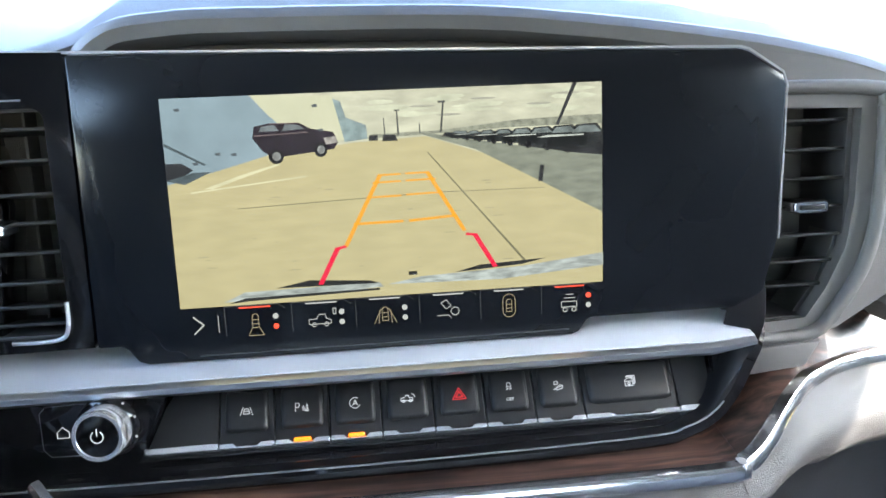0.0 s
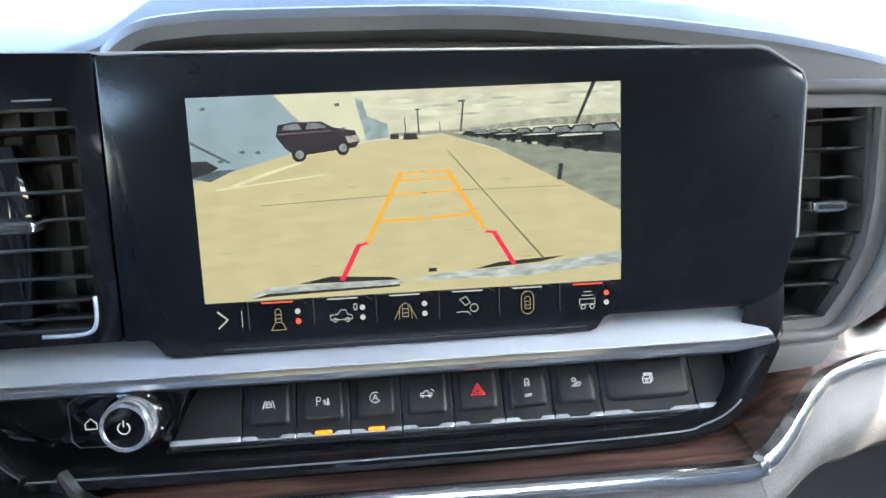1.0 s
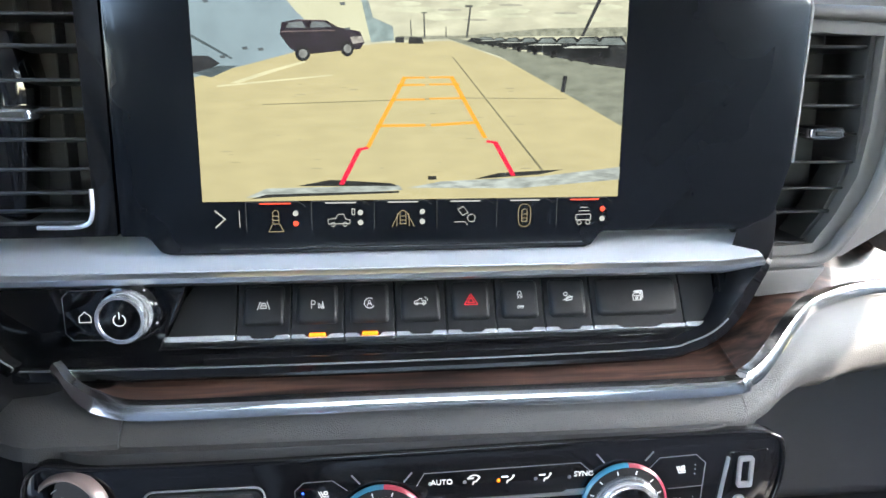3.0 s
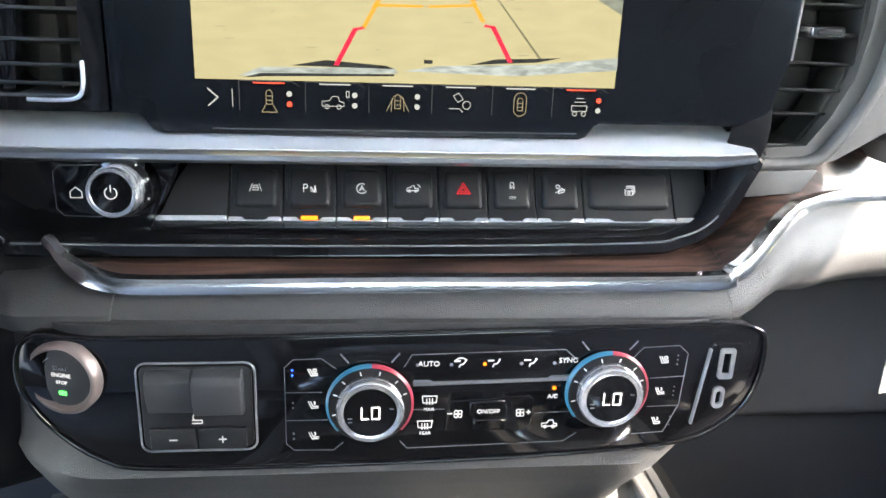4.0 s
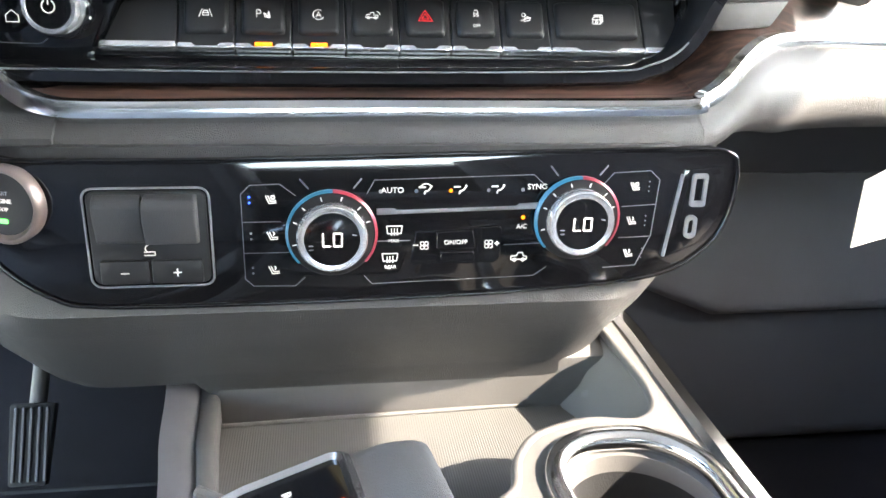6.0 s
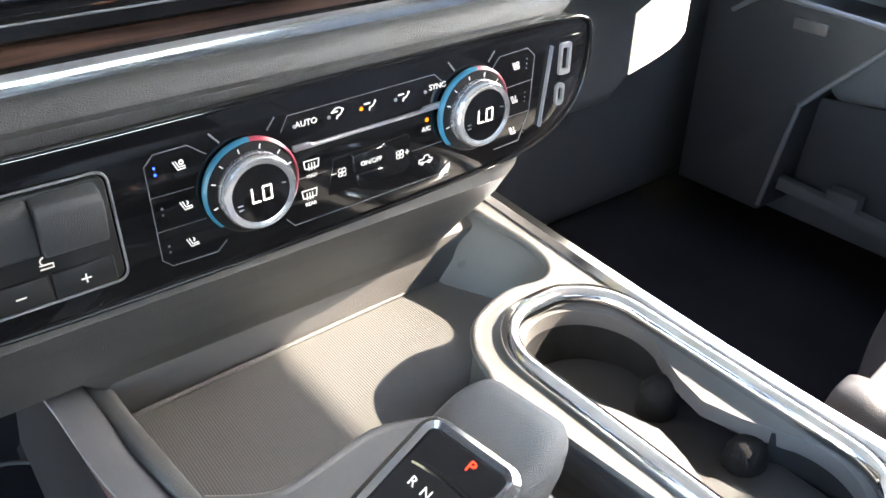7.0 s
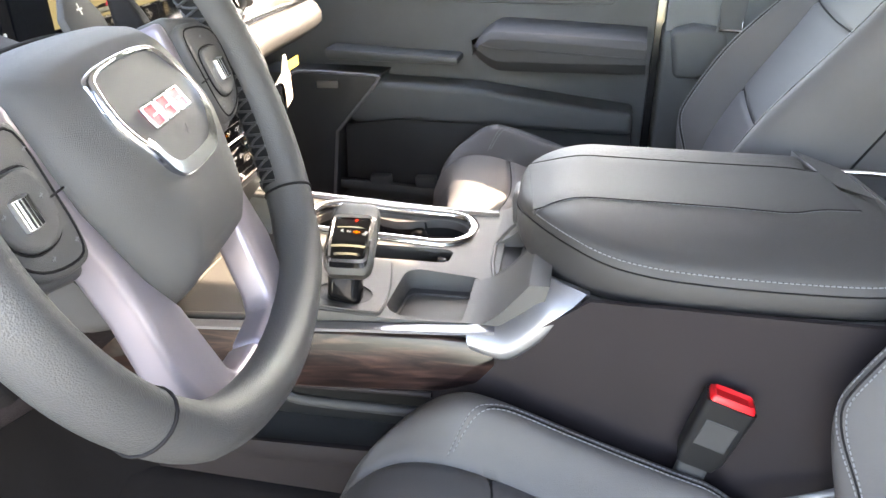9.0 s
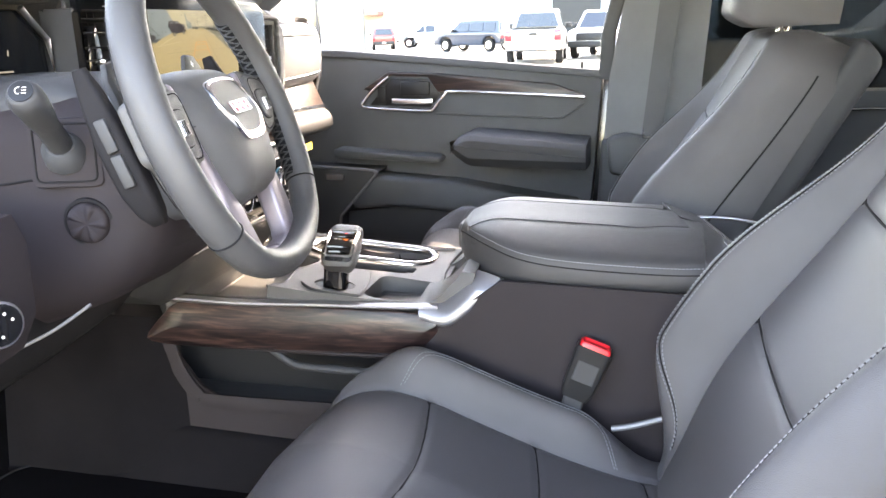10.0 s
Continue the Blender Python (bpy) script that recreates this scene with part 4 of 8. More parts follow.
ICONS = {
    "lane": lambda s: [[(-0.9 * s, -0.6 * s), (-0.5 * s, 0.6 * s)], [(0.9 * s, -0.6 * s), (0.5 * s, 0.6 * s)], [(-0.4 * s, -0.4 * s), (-0.4 * s, 0), (-0.25 * s, 0.35 * s), (0.25 * s, 0.35 * s), (0.4 * s, 0), (0.4 * s, -0.4 * s), (-0.4 * s, -0.4 * s)], [(-0.4 * s, 0), (0.4 * s, 0)]],
    "park": lambda s: [[(-0.9 * s, -0.6 * s), (-0.9 * s, 0.6 * s), (-0.45 * s, 0.6 * s), (-0.3 * s, 0.3 * s), (-0.45 * s, 0), (-0.9 * s, 0)], arc(-0.1 * s, -0.3 * s, 0.35 * s, -40, 60, 5), arc(-0.1 * s, -0.3 * s, 0.55 * s, -30, 60, 5), [(0.6 * s, -0.6 * s), (1.0 * s, -0.6 * s), (0.8 * s, 0.4 * s), (0.6 * s, -0.6 * s), (0.9 * s, -0.2 * s)]],
    "auto": lambda s: [arc(0, 0, 0.8 * s, 60, 330, 14), [(-0.35 * s, -0.4 * s), (0, 0.45 * s), (0.35 * s, -0.4 * s)], [(-0.2 * s, -0.1 * s), (0.2 * s, -0.1 * s)]],
    "gate": lambda s: [[(-s, -0.3 * s), (-0.9 * s, 0.1 * s), (-0.4 * s, 0.2 * s), (-0.2 * s, 0.5 * s), (0.2 * s, 0.5 * s), (0.25 * s, 0.1 * s), (0.8 * s, 0.1 * s), (0.8 * s, -0.3 * s), (-s, -0.3 * s)], arc(-0.6 * s, -0.35 * s, 0.18 * s, 0, 360, 8), arc(0.45 * s, -0.35 * s, 0.18 * s, 0, 360, 8), arc(0.6 * s, 0.2 * s, 0.5 * s, 0, 80, 6)],
    "hazard": lambda s: [[(-0.9 * s, -0.6 * s), (0.9 * s, -0.6 * s), (0, 0.9 * s), (-0.9 * s, -0.6 * s)], [(-0.45 * s, -0.33 * s), (0.45 * s, -0.33 * s), (0, 0.42 * s), (-0.45 * s, -0.33 * s)]],
    "skid": lambda s: [[(-0.35 * s, 0.3 * s), (-0.2 * s, 0.9 * s), (0.2 * s, 0.9 * s), (0.35 * s, 0.3 * s), (-0.35 * s, 0.3 * s)], [(-0.4 * s, 0.15 * s), (-0.1 * s, 0), (-0.4 * s, -0.2 * s)], [(0.1 * s, 0.15 * s), (0.4 * s, 0), (0.1 * s, -0.2 * s)]],
    "hill": lambda s: [[(-0.8 * s, -0.4 * s), (0.8 * s, 0.2 * s)], [(-0.3 * s, -0.5 * s), (-0.2 * s, 0), (0.3 * s, 0.3 * s), (0.7 * s, 0), (0.6 * s, -0.3 * s), (-0.3 * s, -0.5 * s)], arc(-0.3 * s, 0.6 * s, 0.3 * s, 0, 360, 8)],
    "window": lambda s: [[(-0.7 * s, -0.7 * s), (-0.7 * s, 0.2 * s), (-0.3 * s, 0.5 * s), (0.5 * s, 0.5 * s), (0.5 * s, -0.7 * s), (-0.7 * s, -0.7 * s)], [(-0.7 * s, 0), (0.5 * s, 0)], [(-0.5 * s, 0.7 * s), (0.7 * s, 0.7 * s), (0.7 * s, -0.5 * s)], [(-0.3 * s, 0.85 * s), (0.9 * s, 0.85 * s), (0.9 * s, -0.3 * s)], arc(-0.1 * s, -0.35 * s, 0.2 * s, 0, 360, 8)],
}
KINDS = ["", "lane", "park", "auto", "gate", "hazard", "skid", "hill", "window", ""]
for i, kd in enumerate(KINDS):
    x0, x1 = XB[i] + 0.0003, XB[i + 1] - 0.0003
    xc, w = (x0 + x1) / 2, (x1 - x0) / 2
    m = btn_m(xc)
    if i == 0:
        shape = prism([(-w - 0.0065, -0.0165), (w, -0.0165), (w, 0.0165), (-w + 0.008, 0.0165), (-w + 0.002, 0.0070)], "z", -0.006, 0.0, 0.0008, 2)
    elif i == len(KINDS) - 1:
        shape = prism([(-w, -0.0165), (w + 0.001, -0.0165), (w + 0.003, 0.0165), (-w, 0.0165)], "z", -0.006, 0.0, 0.0008, 2)
    else:
        shape = box(-w, w, -0.0165, 0.0165, -0.006, 0.0, 0.0006, 1)
    b = part("button", moved(shape, m), BUTTON, panel, "black push button")
    if kd:
        cap = loft([[(u * (w - 0.0030 - d), v * (0.0112 - d) + 0.0016, h) for u, v in rrect(-1, 1, -1, 1, 0.22, 4)] for d, h in ((0.0, -0.001), (0.0, 0.0006), (0.0006, 0.0018), (0.0016, 0.0026), (0.0022, 0.0028))])
        part("cap", moved(cap, m), BUTTON, b, smooth=50)
        ic = flat(strokes(ICONS[kd](0.0036 if kd != "hazard" else 0.0042), 0.00034), m @ Matrix.Translation((0, 0.0010 if kd != "skid" else 0.0022, 0.0029)))
        part("icon", ic, REDICON if kd == "hazard" else WHITE, b)
        if kd == "skid":
            part("letters", words("OFF", 0.0024, m @ Matrix.Translation((0, -0.0038, 0.0030))), WHITE, b)
    lft = -w - (0.0075 if i == 0 else 0.0)
    if kd:
        cw = [(lft, -0.0178), (lft, -0.0148), (-w * 0.50, -0.0148), (-w * 0.36, -0.0166), (w * 0.36, -0.0166), (w * 0.50, -0.0148), (w, -0.0148), (w, -0.0178)]
    else:
        cw = [(lft, -0.0178), (lft, -0.0142), (w, -0.0142), (w, -0.0178)]
    part("chrome_bar", moved(prism(cw, "z", -0.004, 0.0016, 0.0005, 1), m), KNOBM, b, "satin chrome bar")
    if kd in ("park", "auto"):
        part("indicator", moved(box(-w * 0.32, w * 0.32, -0.0163, -0.0146, -0.002, 0.0020, 0.0004, 1), m), ORANGE, b, "lit amber indicator")
part("button_bed", moved(prism([(-0.205, -0.0205), (0.110, -0.0205), (0.1125, 0.018), (-0.190, 0.018)], "z", -0.014, -0.0045, 0.001, 1), aim((0, 0.0075, 1.2845), NB)), PIANO, panel, "gloss black bed under the buttons")
part("end_cheek", moved(prism([(0.1085, -0.019), (0.119, -0.010), (0.125, 0.017), (0.1115, 0.017)], "z", -0.012, 0.004, 0.002, 2), aim((0, 0.0075, 1.2845), NB)), PIANO, panel)


# ---------------------------------------------------------------- air vents
def air_vent(name, xs, zs, y, label, slats, tab_x, tab_z, cols):
    v = thing(name, ((xs[0] + xs[1]) / 2, y + 0.02, (zs[0] + zs[1]) / 2), label, "air vent", "air vents")
    x0, x1 = xs
    z0, z1 = zs
    part("duct_back", box(x0 - 0.002, x1 + 0.002, y + 0.0505, y + 0.054, z0 - 0.002, z1 + 0.002), SOFT_D, v)
    for a, b, c, d in ((x0 - 0.003, x0, z0, z1), (x1, x1 + 0.003, z0, z1), (x0, x1, z0 - 0.003, z0), (x0, x1, z1, z1 + 0.003)):
        part("duct_wall", box(a, b, y + 0.004, y + 0.05, c, d), SOFT_D, v)
    for z in slats:
        part("slat", moved(box(x0, x1, -0.011, 0.011, -0.0010, 0.0010, 0.0008, 2), Matrix.Translation((0, y + 0.016, z)) @ Matrix.Rotation(radians(-8), 4, "X")), BUTTON, v)
    for x in cols:
        part("vane", box(x - 0.0008, x + 0.0008, y + 0.028, y + 0.044, z0, z1, 0.0003, 1), SOFT_D, v)
    tab = part("tab", loft([[(tab_x + u * 0.011, y + dy, tab_z + w * 0.0038) for u, w in rrect(-1, 1, -1, 1, 0.4, 4)] for dy in (0.012, -0.004)] + [[(tab_x + u * 0.0095, y - 0.006, tab_z + w * 0.0028) for u, w in rrect(-1, 1, -1, 1, 0.4, 4)]]), CHROME, v, "chrome vent tab")
    part("tab_grip", box(tab_x - 0.0075, tab_x + 0.0075, y - 0.0072, y - 0.005, tab_z - 0.0014, tab_z + 0.0014, 0.0006, 1), BUTTON, tab)
    return v


vl = air_vent("air_vent", (-0.300, -0.2345), (1.334, 1.448), 0.010, "black air vent with horizontal slats beside the display", [1.438, 1.4225, 1.4055, 1.391, 1.3755, 1.360, 1.3475, 1.338], -0.268, 1.3905, [-0.289, -0.272, -0.254, -0.242])
part("bezel", plate([(-0.306, 1.326), (-0.2225, 1.3265), (-0.2215, 1.4755), (-0.306, 1.478)], [rrect(-0.302, -0.2335, 1.333, 1.4495, 0.006, 4)], "y", 0.0095, 0.018), PIANO, vl, "gloss black bezel")
part("bezel_clip", sweep(smooth_path([(-0.2335, 0.0085, 1.352), (-0.234, 0.0075, 1.338), (-0.240, 0.0075, 1.3325), (-0.262, 0.008, 1.332)], 5), 0.0012), SATIN, vl)
part("bezel_top_mark", sweep([(-0.262, 0.0088, 1.4535), (-0.243, 0.0088, 1.4535)], 0.0005), GREYLINE, vl)
vr = air_vent("air_vent", (0.147, 0.196), (1.312, 1.432), 0.022, "black air vent with horizontal slats in a grey surround", [1.424, 1.4075, 1.391, 1.3745, 1.358, 1.3425, 1.3285], 0.171, 1.3775, [])
part("surround", plate([(0.135, 1.300), (0.178, 1.302), (0.192, 1.318), (0.206, 1.345), (0.2115, 1.38), (0.2130, 1.436), (0.209, 1.4425), (0.14, 1.4445)], [[(0.146, 1.3105), (0.172, 1.3120), (0.184, 1.329), (0.195, 1.352), (0.199, 1.38), (0.2005, 1.4315), (0.146, 1.4335)]], "y", 0.020, 0.030), SOFT_G, vr, "grey plastic vent surround")
part("surround_lip", sweep(smooth_path([(0.140, 0.020, 1.3010), (0.176, 0.019, 1.3030), (0.192, 0.018, 1.3200), (0.206, 0.017, 1.3460), (0.2120, 0.017, 1.380), (0.2130, 0.018, 1.432), (0.208, 0.019, 1.442), (0.15, 0.020, 1.4445)], 5), 0.0042), SOFT_G, vr)
part("lower_flap", prism([(0.137, 1.297), (0.180, 1.2995), (0.170, 1.284), (0.134, 1.281)], "y", 0.014, 0.03, 0.002, 2), SOFT_G, vr)
# ---------------------------------------------------------------- climate panel
climate = thing("climate_panel", (-0.066, -0.045, 1.185), "gloss black climate control panel with two chrome knobs", "control panel")
PY = -0.0475
CO = [(p.x, p.y) for p in smooth_path([(-0.256, 1.2235, 0), (-0.225, 1.2225, 0), (-0.141, 1.2225, 0), (0.016, 1.2255, 0), (0.100, 1.2265, 0), (0.122, 1.2245, 0), (0.1285, 1.216, 0), (0.1275, 1.192, 0), (0.117, 1.172, 0), (0.088, 1.1555, 0), (0.024, 1.1495, 0), (-0.074, 1.1465, 0), (-0.195, 1.1465, 0), (-0.226, 1.153, 0), (-0.250, 1.174, 0), (-0.2625, 1.200, 0)], 4, True)]
part("panel_body", prism(CO, "y", PY, PY + 0.012, 0.0022, 2), PIANO, climate, "gloss black panel")
part("panel_edge", sweep([(a, PY - 0.0002, b) for a, b in CO], 0.0012, True, up=(0, 1, 0)), PIANO, climate)
PM = aim((0, PY - 0.0001, 0), (0, -1, 0))


def mark(polys, mat=WHITE, name="icon"):
    return part(name, flat(polys, PM), mat, climate, smooth=0)


def say(body, size, x, z, mat=WHITE, thg=None):
    return part("letters", words(body, size, PM @ Matrix.Translation((x, z, 0.0003))), mat, thg or climate, smooth=0)


# thin dividing lines
mark(strokes([[(-0.127, 1.1560), (-0.131, 1.1600), (-0.1310, 1.2050), (-0.1265, 1.2095), (-0.112, 1.2100), (-0.1045, 1.2040)], [(-0.131, 1.1905), (-0.112, 1.1905)], [(-0.131, 1.1740), (-0.109, 1.1740)], [(-0.127, 1.1560), (-0.106, 1.1555), (-0.1010, 1.1600)], [(-0.0690, 1.2045), (-0.0650, 1.2115), (0.0170, 1.2135), (0.0245, 1.2065)], [(-0.0705, 1.1600), (-0.0665, 1.1555), (0.020, 1.1575), (0.027, 1.1625)], [(0.0540, 1.2070), (0.0600, 1.2140), (0.0800, 1.2150), (0.0855, 1.2100), (0.0840, 1.1790), (0.0770, 1.1620), (0.0590, 1.1610)], [(0.066, 1.1955), (0.085, 1.1965)], [(0.066, 1.1780), (0.083, 1.1785)], [(-0.0640, 1.1790), (-0.0470, 1.1790)], [(0.0030, 1.1755), (0.0220, 1.1760)]], 0.00035), GREYLINE, "divider")
part("silver_bar", prism([(-0.0640, 1.1935), (-0.0640, 1.1965), (-0.0550, 1.1965), (-0.0535, 1.1955), (0.0085, 1.1968), (0.0100, 1.1980), (0.0215, 1.1985), (0.0215, 1.1955)], "y", PY - 0.0016, PY + 0.002, 0.0004, 1), SATIN, climate, "thin silver bar")
say("AUTO", 0.0041, -0.0560, 1.2060)
say("SYNC", 0.0041, 0.0190, 1.2070)
say("A/C", 0.0034, 0.0120, 1.1855)
part("letters", words("ON/OFF", 0.0034, PM @ Matrix.Translation((-0.0232, 1.1782, 0.0024))), WHITE, climate, smooth=0)
say("MAX", 0.0026, -0.0553, 1.1790)
say("REAR", 0.0026, -0.0570, 1.1645)


def sitter(x, z, s):
    """An air flow mark: a bent seat bar with a dot and an arrow."""
    return strokes([[(x + 0.9 * s, z + 0.7 * s), (x + 0.3 * s, z - 0.1 * s), (x - 0.4 * s, z - 0.2 * s), (x - 0.6 * s, z - 0.9 * s)]], 0.0007) + [disc(x + 1.0 * s, z + 1.0 * s, 0.3 * s, 8)]


def seat_icon(x, z, s, wavy):
    out = strokes([[(x - 0.9 * s, z + 0.9 * s), (x - 0.3 * s, z - 0.5 * s), (x + 0.9 * s, z - 0.4 * s)], [(x - 0.5 * s, z + 0.9 * s), (x - 0.05 * s, z - 0.1 * s), (x + 0.9 * s, z - 0.05 * s)]], 0.0005)
    if wavy:
        out += strokes([arc(x + 0.35 * s, z + 0.6 * s, 0.32 * s, 0, 360, 8)], 0.0006)
    else:
        out += strokes([[(x + 0.2 * s, z + 0.9 * s), (x + 0.35 * s, z + 0.6 * s), (x + 0.2 * s, z + 0.3 * s)]], 0.0006)
    return out


for x in (-0.0380, -0.0200, -0.0003):
    mark(sitter(x - 0.0005, 1.2058, 0.0021) + strokes([[(x - 0.0045, 1.2075), (x - 0.0015, 1.2075)]], 0.0008))
mark(strokes([arc(-0.0390, 1.2060, 0.0033, 40, 160, 7)], 0.0006))
for x, on in ((-0.0620, 0), (-0.0440, 0), (-0.0262, 1), (-0.0065, 0), (0.0115, 0)):
    mark([disc(x, 1.2055, 0.0010, 10)], ORANGE if on else GREYLINE, "indicator")
for x, z, on in ((0.0125, 1.1905, 1), (-0.0222, 1.1815, 1)):
    mark([disc(x, z, 0.0011, 10)], ORANGE, "indicator")
for x, z in ((-0.0550, 1.1845), (-0.0572, 1.1695)):
    mark(strokes([[(x - 0.0035, z - 0.0015), (x - 0.0040, z + 0.0025), (x + 0.0040, z + 0.0025), (x + 0.0035, z - 0.0015), (x - 0.0035, z - 0.0015)], [(x - 0.0015, z - 0.0025), (x - 0.0015, z + 0.001)], [(x, z - 0.0025), (x, z + 0.001)], [(x + 0.0015, z - 0.0025), (x + 0.0015, z + 0.001)]], 0.0005))
# fan keys
part("fan_key", prism([(-0.0470, 1.1655), (-0.0440, 1.1840), (-0.0010, 1.1865), (0.0020, 1.1845), (0.0010, 1.1680), (-0.0020, 1.1655)], "y", PY - 0.0008, PY + 0.002, 0.0006, 1), PIANO, climate)
part("fan_key", prism([(-0.0330, 1.1745), (-0.0335, 1.1838), (-0.0140, 1.1848), (-0.0120, 1.1745)], "y", PY - 0.0022, PY + 0.001, 0.0006, 1), PIANO, climate)
part("fan_key", prism([(-0.0310, 1.1665), (-0.0310, 1.1728), (-0.0130, 1.1728), (-0.0120, 1.1668)], "y", PY - 0.0018, PY + 0.001, 0.0006, 1), PIANO, climate)
KM = PM @ Matrix.Translation((0, 0, 0.0012))
for x, sg in ((-0.0395, -1), (-0.0055, 1)):
    part("icon", flat([p for a in (45, 135, 225, 315) for p in strokes([arc(x + 0.0015 * math.cos(radians(a)), 1.1765 + 0.0015 * math.sin(radians(a)), 0.0011, 0, 360, 7)], 0.0004)] + strokes([[(x + sg * 0.0045 - 0.0012, 1.1768), (x + sg * 0.0045 + 0.0012, 1.1768)]] + ([[(x + 0.0045, 1.1756), (x + 0.0045, 1.1780)]] if sg > 0 else []), 0.0005), KM), WHITE, climate, smooth=0)
mark(strokes(car_icon(0.0115, 1.1685, 0.0042), 0.0005))
for i, z in enumerate((1.2015, 1.1825, 1.1640)):
    mark(seat_icon(-0.1165, z, 0.0028, i == 0))
    mark(seat_icon(0.0722, z + 0.0045, 0.0028, i == 0))
    mark([disc(-0.1270, z + 0.0020 - 0.003 * j, 0.0006, 8) for j in range(2)], BLUE if i == 0 else GREYLINE, "indicator")
    mark([disc(0.0800, z + 0.0075 - 0.0026 * j, 0.0004, 6) for j in range(3)], GREYLINE, "indicator")
# temperature knobs
for x, z in ((-0.0868, 1.1845), (0.0410, 1.1900)):
    nrm = (0, -1, 0.0)
    base = aim((x, PY - 0.001, z), nrm) @ Matrix.Scale(0.87, 4)
    kb = part("knob_collar", lathe([(0.0262, 0.0), (0.0258, 0.0030), (0.0240, 0.0044), (0.0185, 0.0046)], base, 56), DEEP, climate, "black ring round the knob", smooth=60)
    for nm, a0, a1, mt in (("cold_ring", 88, 222, BLUE_R), ("warm_ring", -42, 88, RED_R)):
        ring = []
        for i in range(25):
            a = radians(a0 + (a1 - a0) * i / 24)
            ring.append([(r * math.cos(a), r * math.sin(a), h) for r, h in ((0.0266, 0.0012), (0.0266, 0.0032), (0.0252, 0.0045), (0.0248, 0.0012))])
        part(nm, moved(loft(ring), base), mt, kb)
    part("ring_ticks", flat(strokes([[(0.0212 * math.cos(radians(a)), 0.0212 * math.sin(radians(a))), (0.0232 * math.cos(radians(a)), 0.0232 * math.sin(radians(a)))] for a in (20, 45, 75, 105, 135, 160, 195)], 0.0007), base @ Matrix.Translation((0, 0, 0.0044))), WHITE, kb)
    kn, m = ridged_knob("temperature_knob", climate, (x, PY - 0.001, z + 0.0), nrm, 0.0172, 0.0118)
    part("digits", flat(strokes([[(-0.0045, 0.0033), (-0.0045, -0.0033), (-0.0010, -0.0033)], [(0.0008, 0.0033), (0.0008, -0.0033), (0.0047, -0.0033), (0.0047, 0.0033), (0.0008, 0.0033)]], 0.0007), m @ Matrix.Translation((0, 0, 0.01155))), DIGIT, kn, "glowing temperature digits", smooth=0)
    part("face_mark", flat(strokes([[(-0.0115, -0.003), (-0.0095, -0.003)], [(-0.0112, -0.0052), (-0.0095, -0.0050)], [(0.010, 0.0025), (0.0118, 0.0022)]], 0.0006), m @ Matrix.Translation((0, 0, 0.01155))), GREYLINE, kn)
    for sg in (-1, 1):
        part("pointer", flat(strokes([[(sg * 0.0130, 0.0265), (sg * 0.0175, 0.0320)]], 0.0009), base @ Matrix.Translation((0, 0, -0.0008))), GREYLINE, kb)
# trailer brake unit
brake = part("brake_unit", prism(rrect(-0.2035, -0.1475, 1.1595, 1.2075, 0.004, 4), "y", PY - 0.0022, PY + 0.004, 0.0010, 2), BUTTON, climate, "black trailer brake switch block")
part("brake_rim", sweep([(a, PY - 0.0012, b) for a, b in rrect(-0.2050, -0.1460, 1.1580, 1.2090, 0.005, 4)], 0.0006, True, up=(0, 1, 0)), GREYLINE, brake)
for xa, xb, y in ((-0.2000, -0.1765, -0.0075), (-0.1765, -0.1510, -0.0115)):
    part("slider", prism([(PY - 0.002, 1.2065), (PY + y + 0.0015, 1.2050), (PY + y - 0.001, 1.2015), (PY + y - 0.0005, 1.1940), (PY + y + 0.003, 1.1825), (PY - 0.002, 1.1810)], "x", xa, xb - 0.0004, 0.0012, 3), SOFT_D, brake, "black slider")
for xa, xb, s in ((-0.2000, -0.1765, "-"), (-0.1755, -0.1510, "+")):
    part("key", box(xa, xb, PY - 0.0040, PY, 1.1600, 1.1725, 0.0010, 2), BUTTON, brake)
    xm = (xa + xb) / 2
    part("icon", flat(strokes([[(xm - 0.0018, 1.1662), (xm + 0.0018, 1.1662)]] + ([[(xm, 1.1644), (xm, 1.1680)]] if s == "+" else []), 0.0006), PM @ Matrix.Translation((0, 0, 0.0040))), WHITE, brake)
part("icon", flat(strokes([[(-0.1785, 1.1750), (-0.1735, 1.1750), (-0.1735, 1.1768), (-0.1785, 1.1768)], arc(-0.1762, 1.1785, 0.0018, 100, 300, 6)], 0.0005), PM @ Matrix.Translation((0, 0, 0.0024))), WHITE, brake)
# start button in its tilted bowl
sm = aim((-0.2400, PY - 0.001, 1.2020), (-0.30, -1, 0.0))
start = part("start_button", lathe([(0.0195, -0.004), (0.0198, 0.0015), (0.0188, 0.0032), (0.0172, 0.0034), (0.0152, 0.0006)], sm, 48), material("dark_copper_chrome", (0.30, 0.23, 0.21), 0.34, 0.55, spread=0.05), climate, "copper-chrome ringed start button", smooth=60)
part("start_face", lathe([(0.0158, -0.004), (0.0156, 0.0008), (0.010, 0.0016), (0.002, 0.0016)], sm, 48), BUTTON, start, "black button face")
part("letters", words("ENGINE", 0.0030, sm @ Matrix.Translation((0, 0.0018, 0.0018))), WHITE, start, smooth=0)
part("letters", words("STOP", 0.0026, sm @ Matrix.Translation((0, -0.0022, 0.0018))), WHITE, start, smooth=0)
part("letters", words("START", 0.0027, sm @ Matrix.Translation((0, 0.0056, 0.0018))), GREYLINE, start, smooth=0)
part("start_light", flat([rrect(-0.0022, 0.0022, -0.0092, -0.0068, 0.0005, 2)], sm @ Matrix.Translation((0, 0, 0.0016))), GREEN, start, "green lit mark")
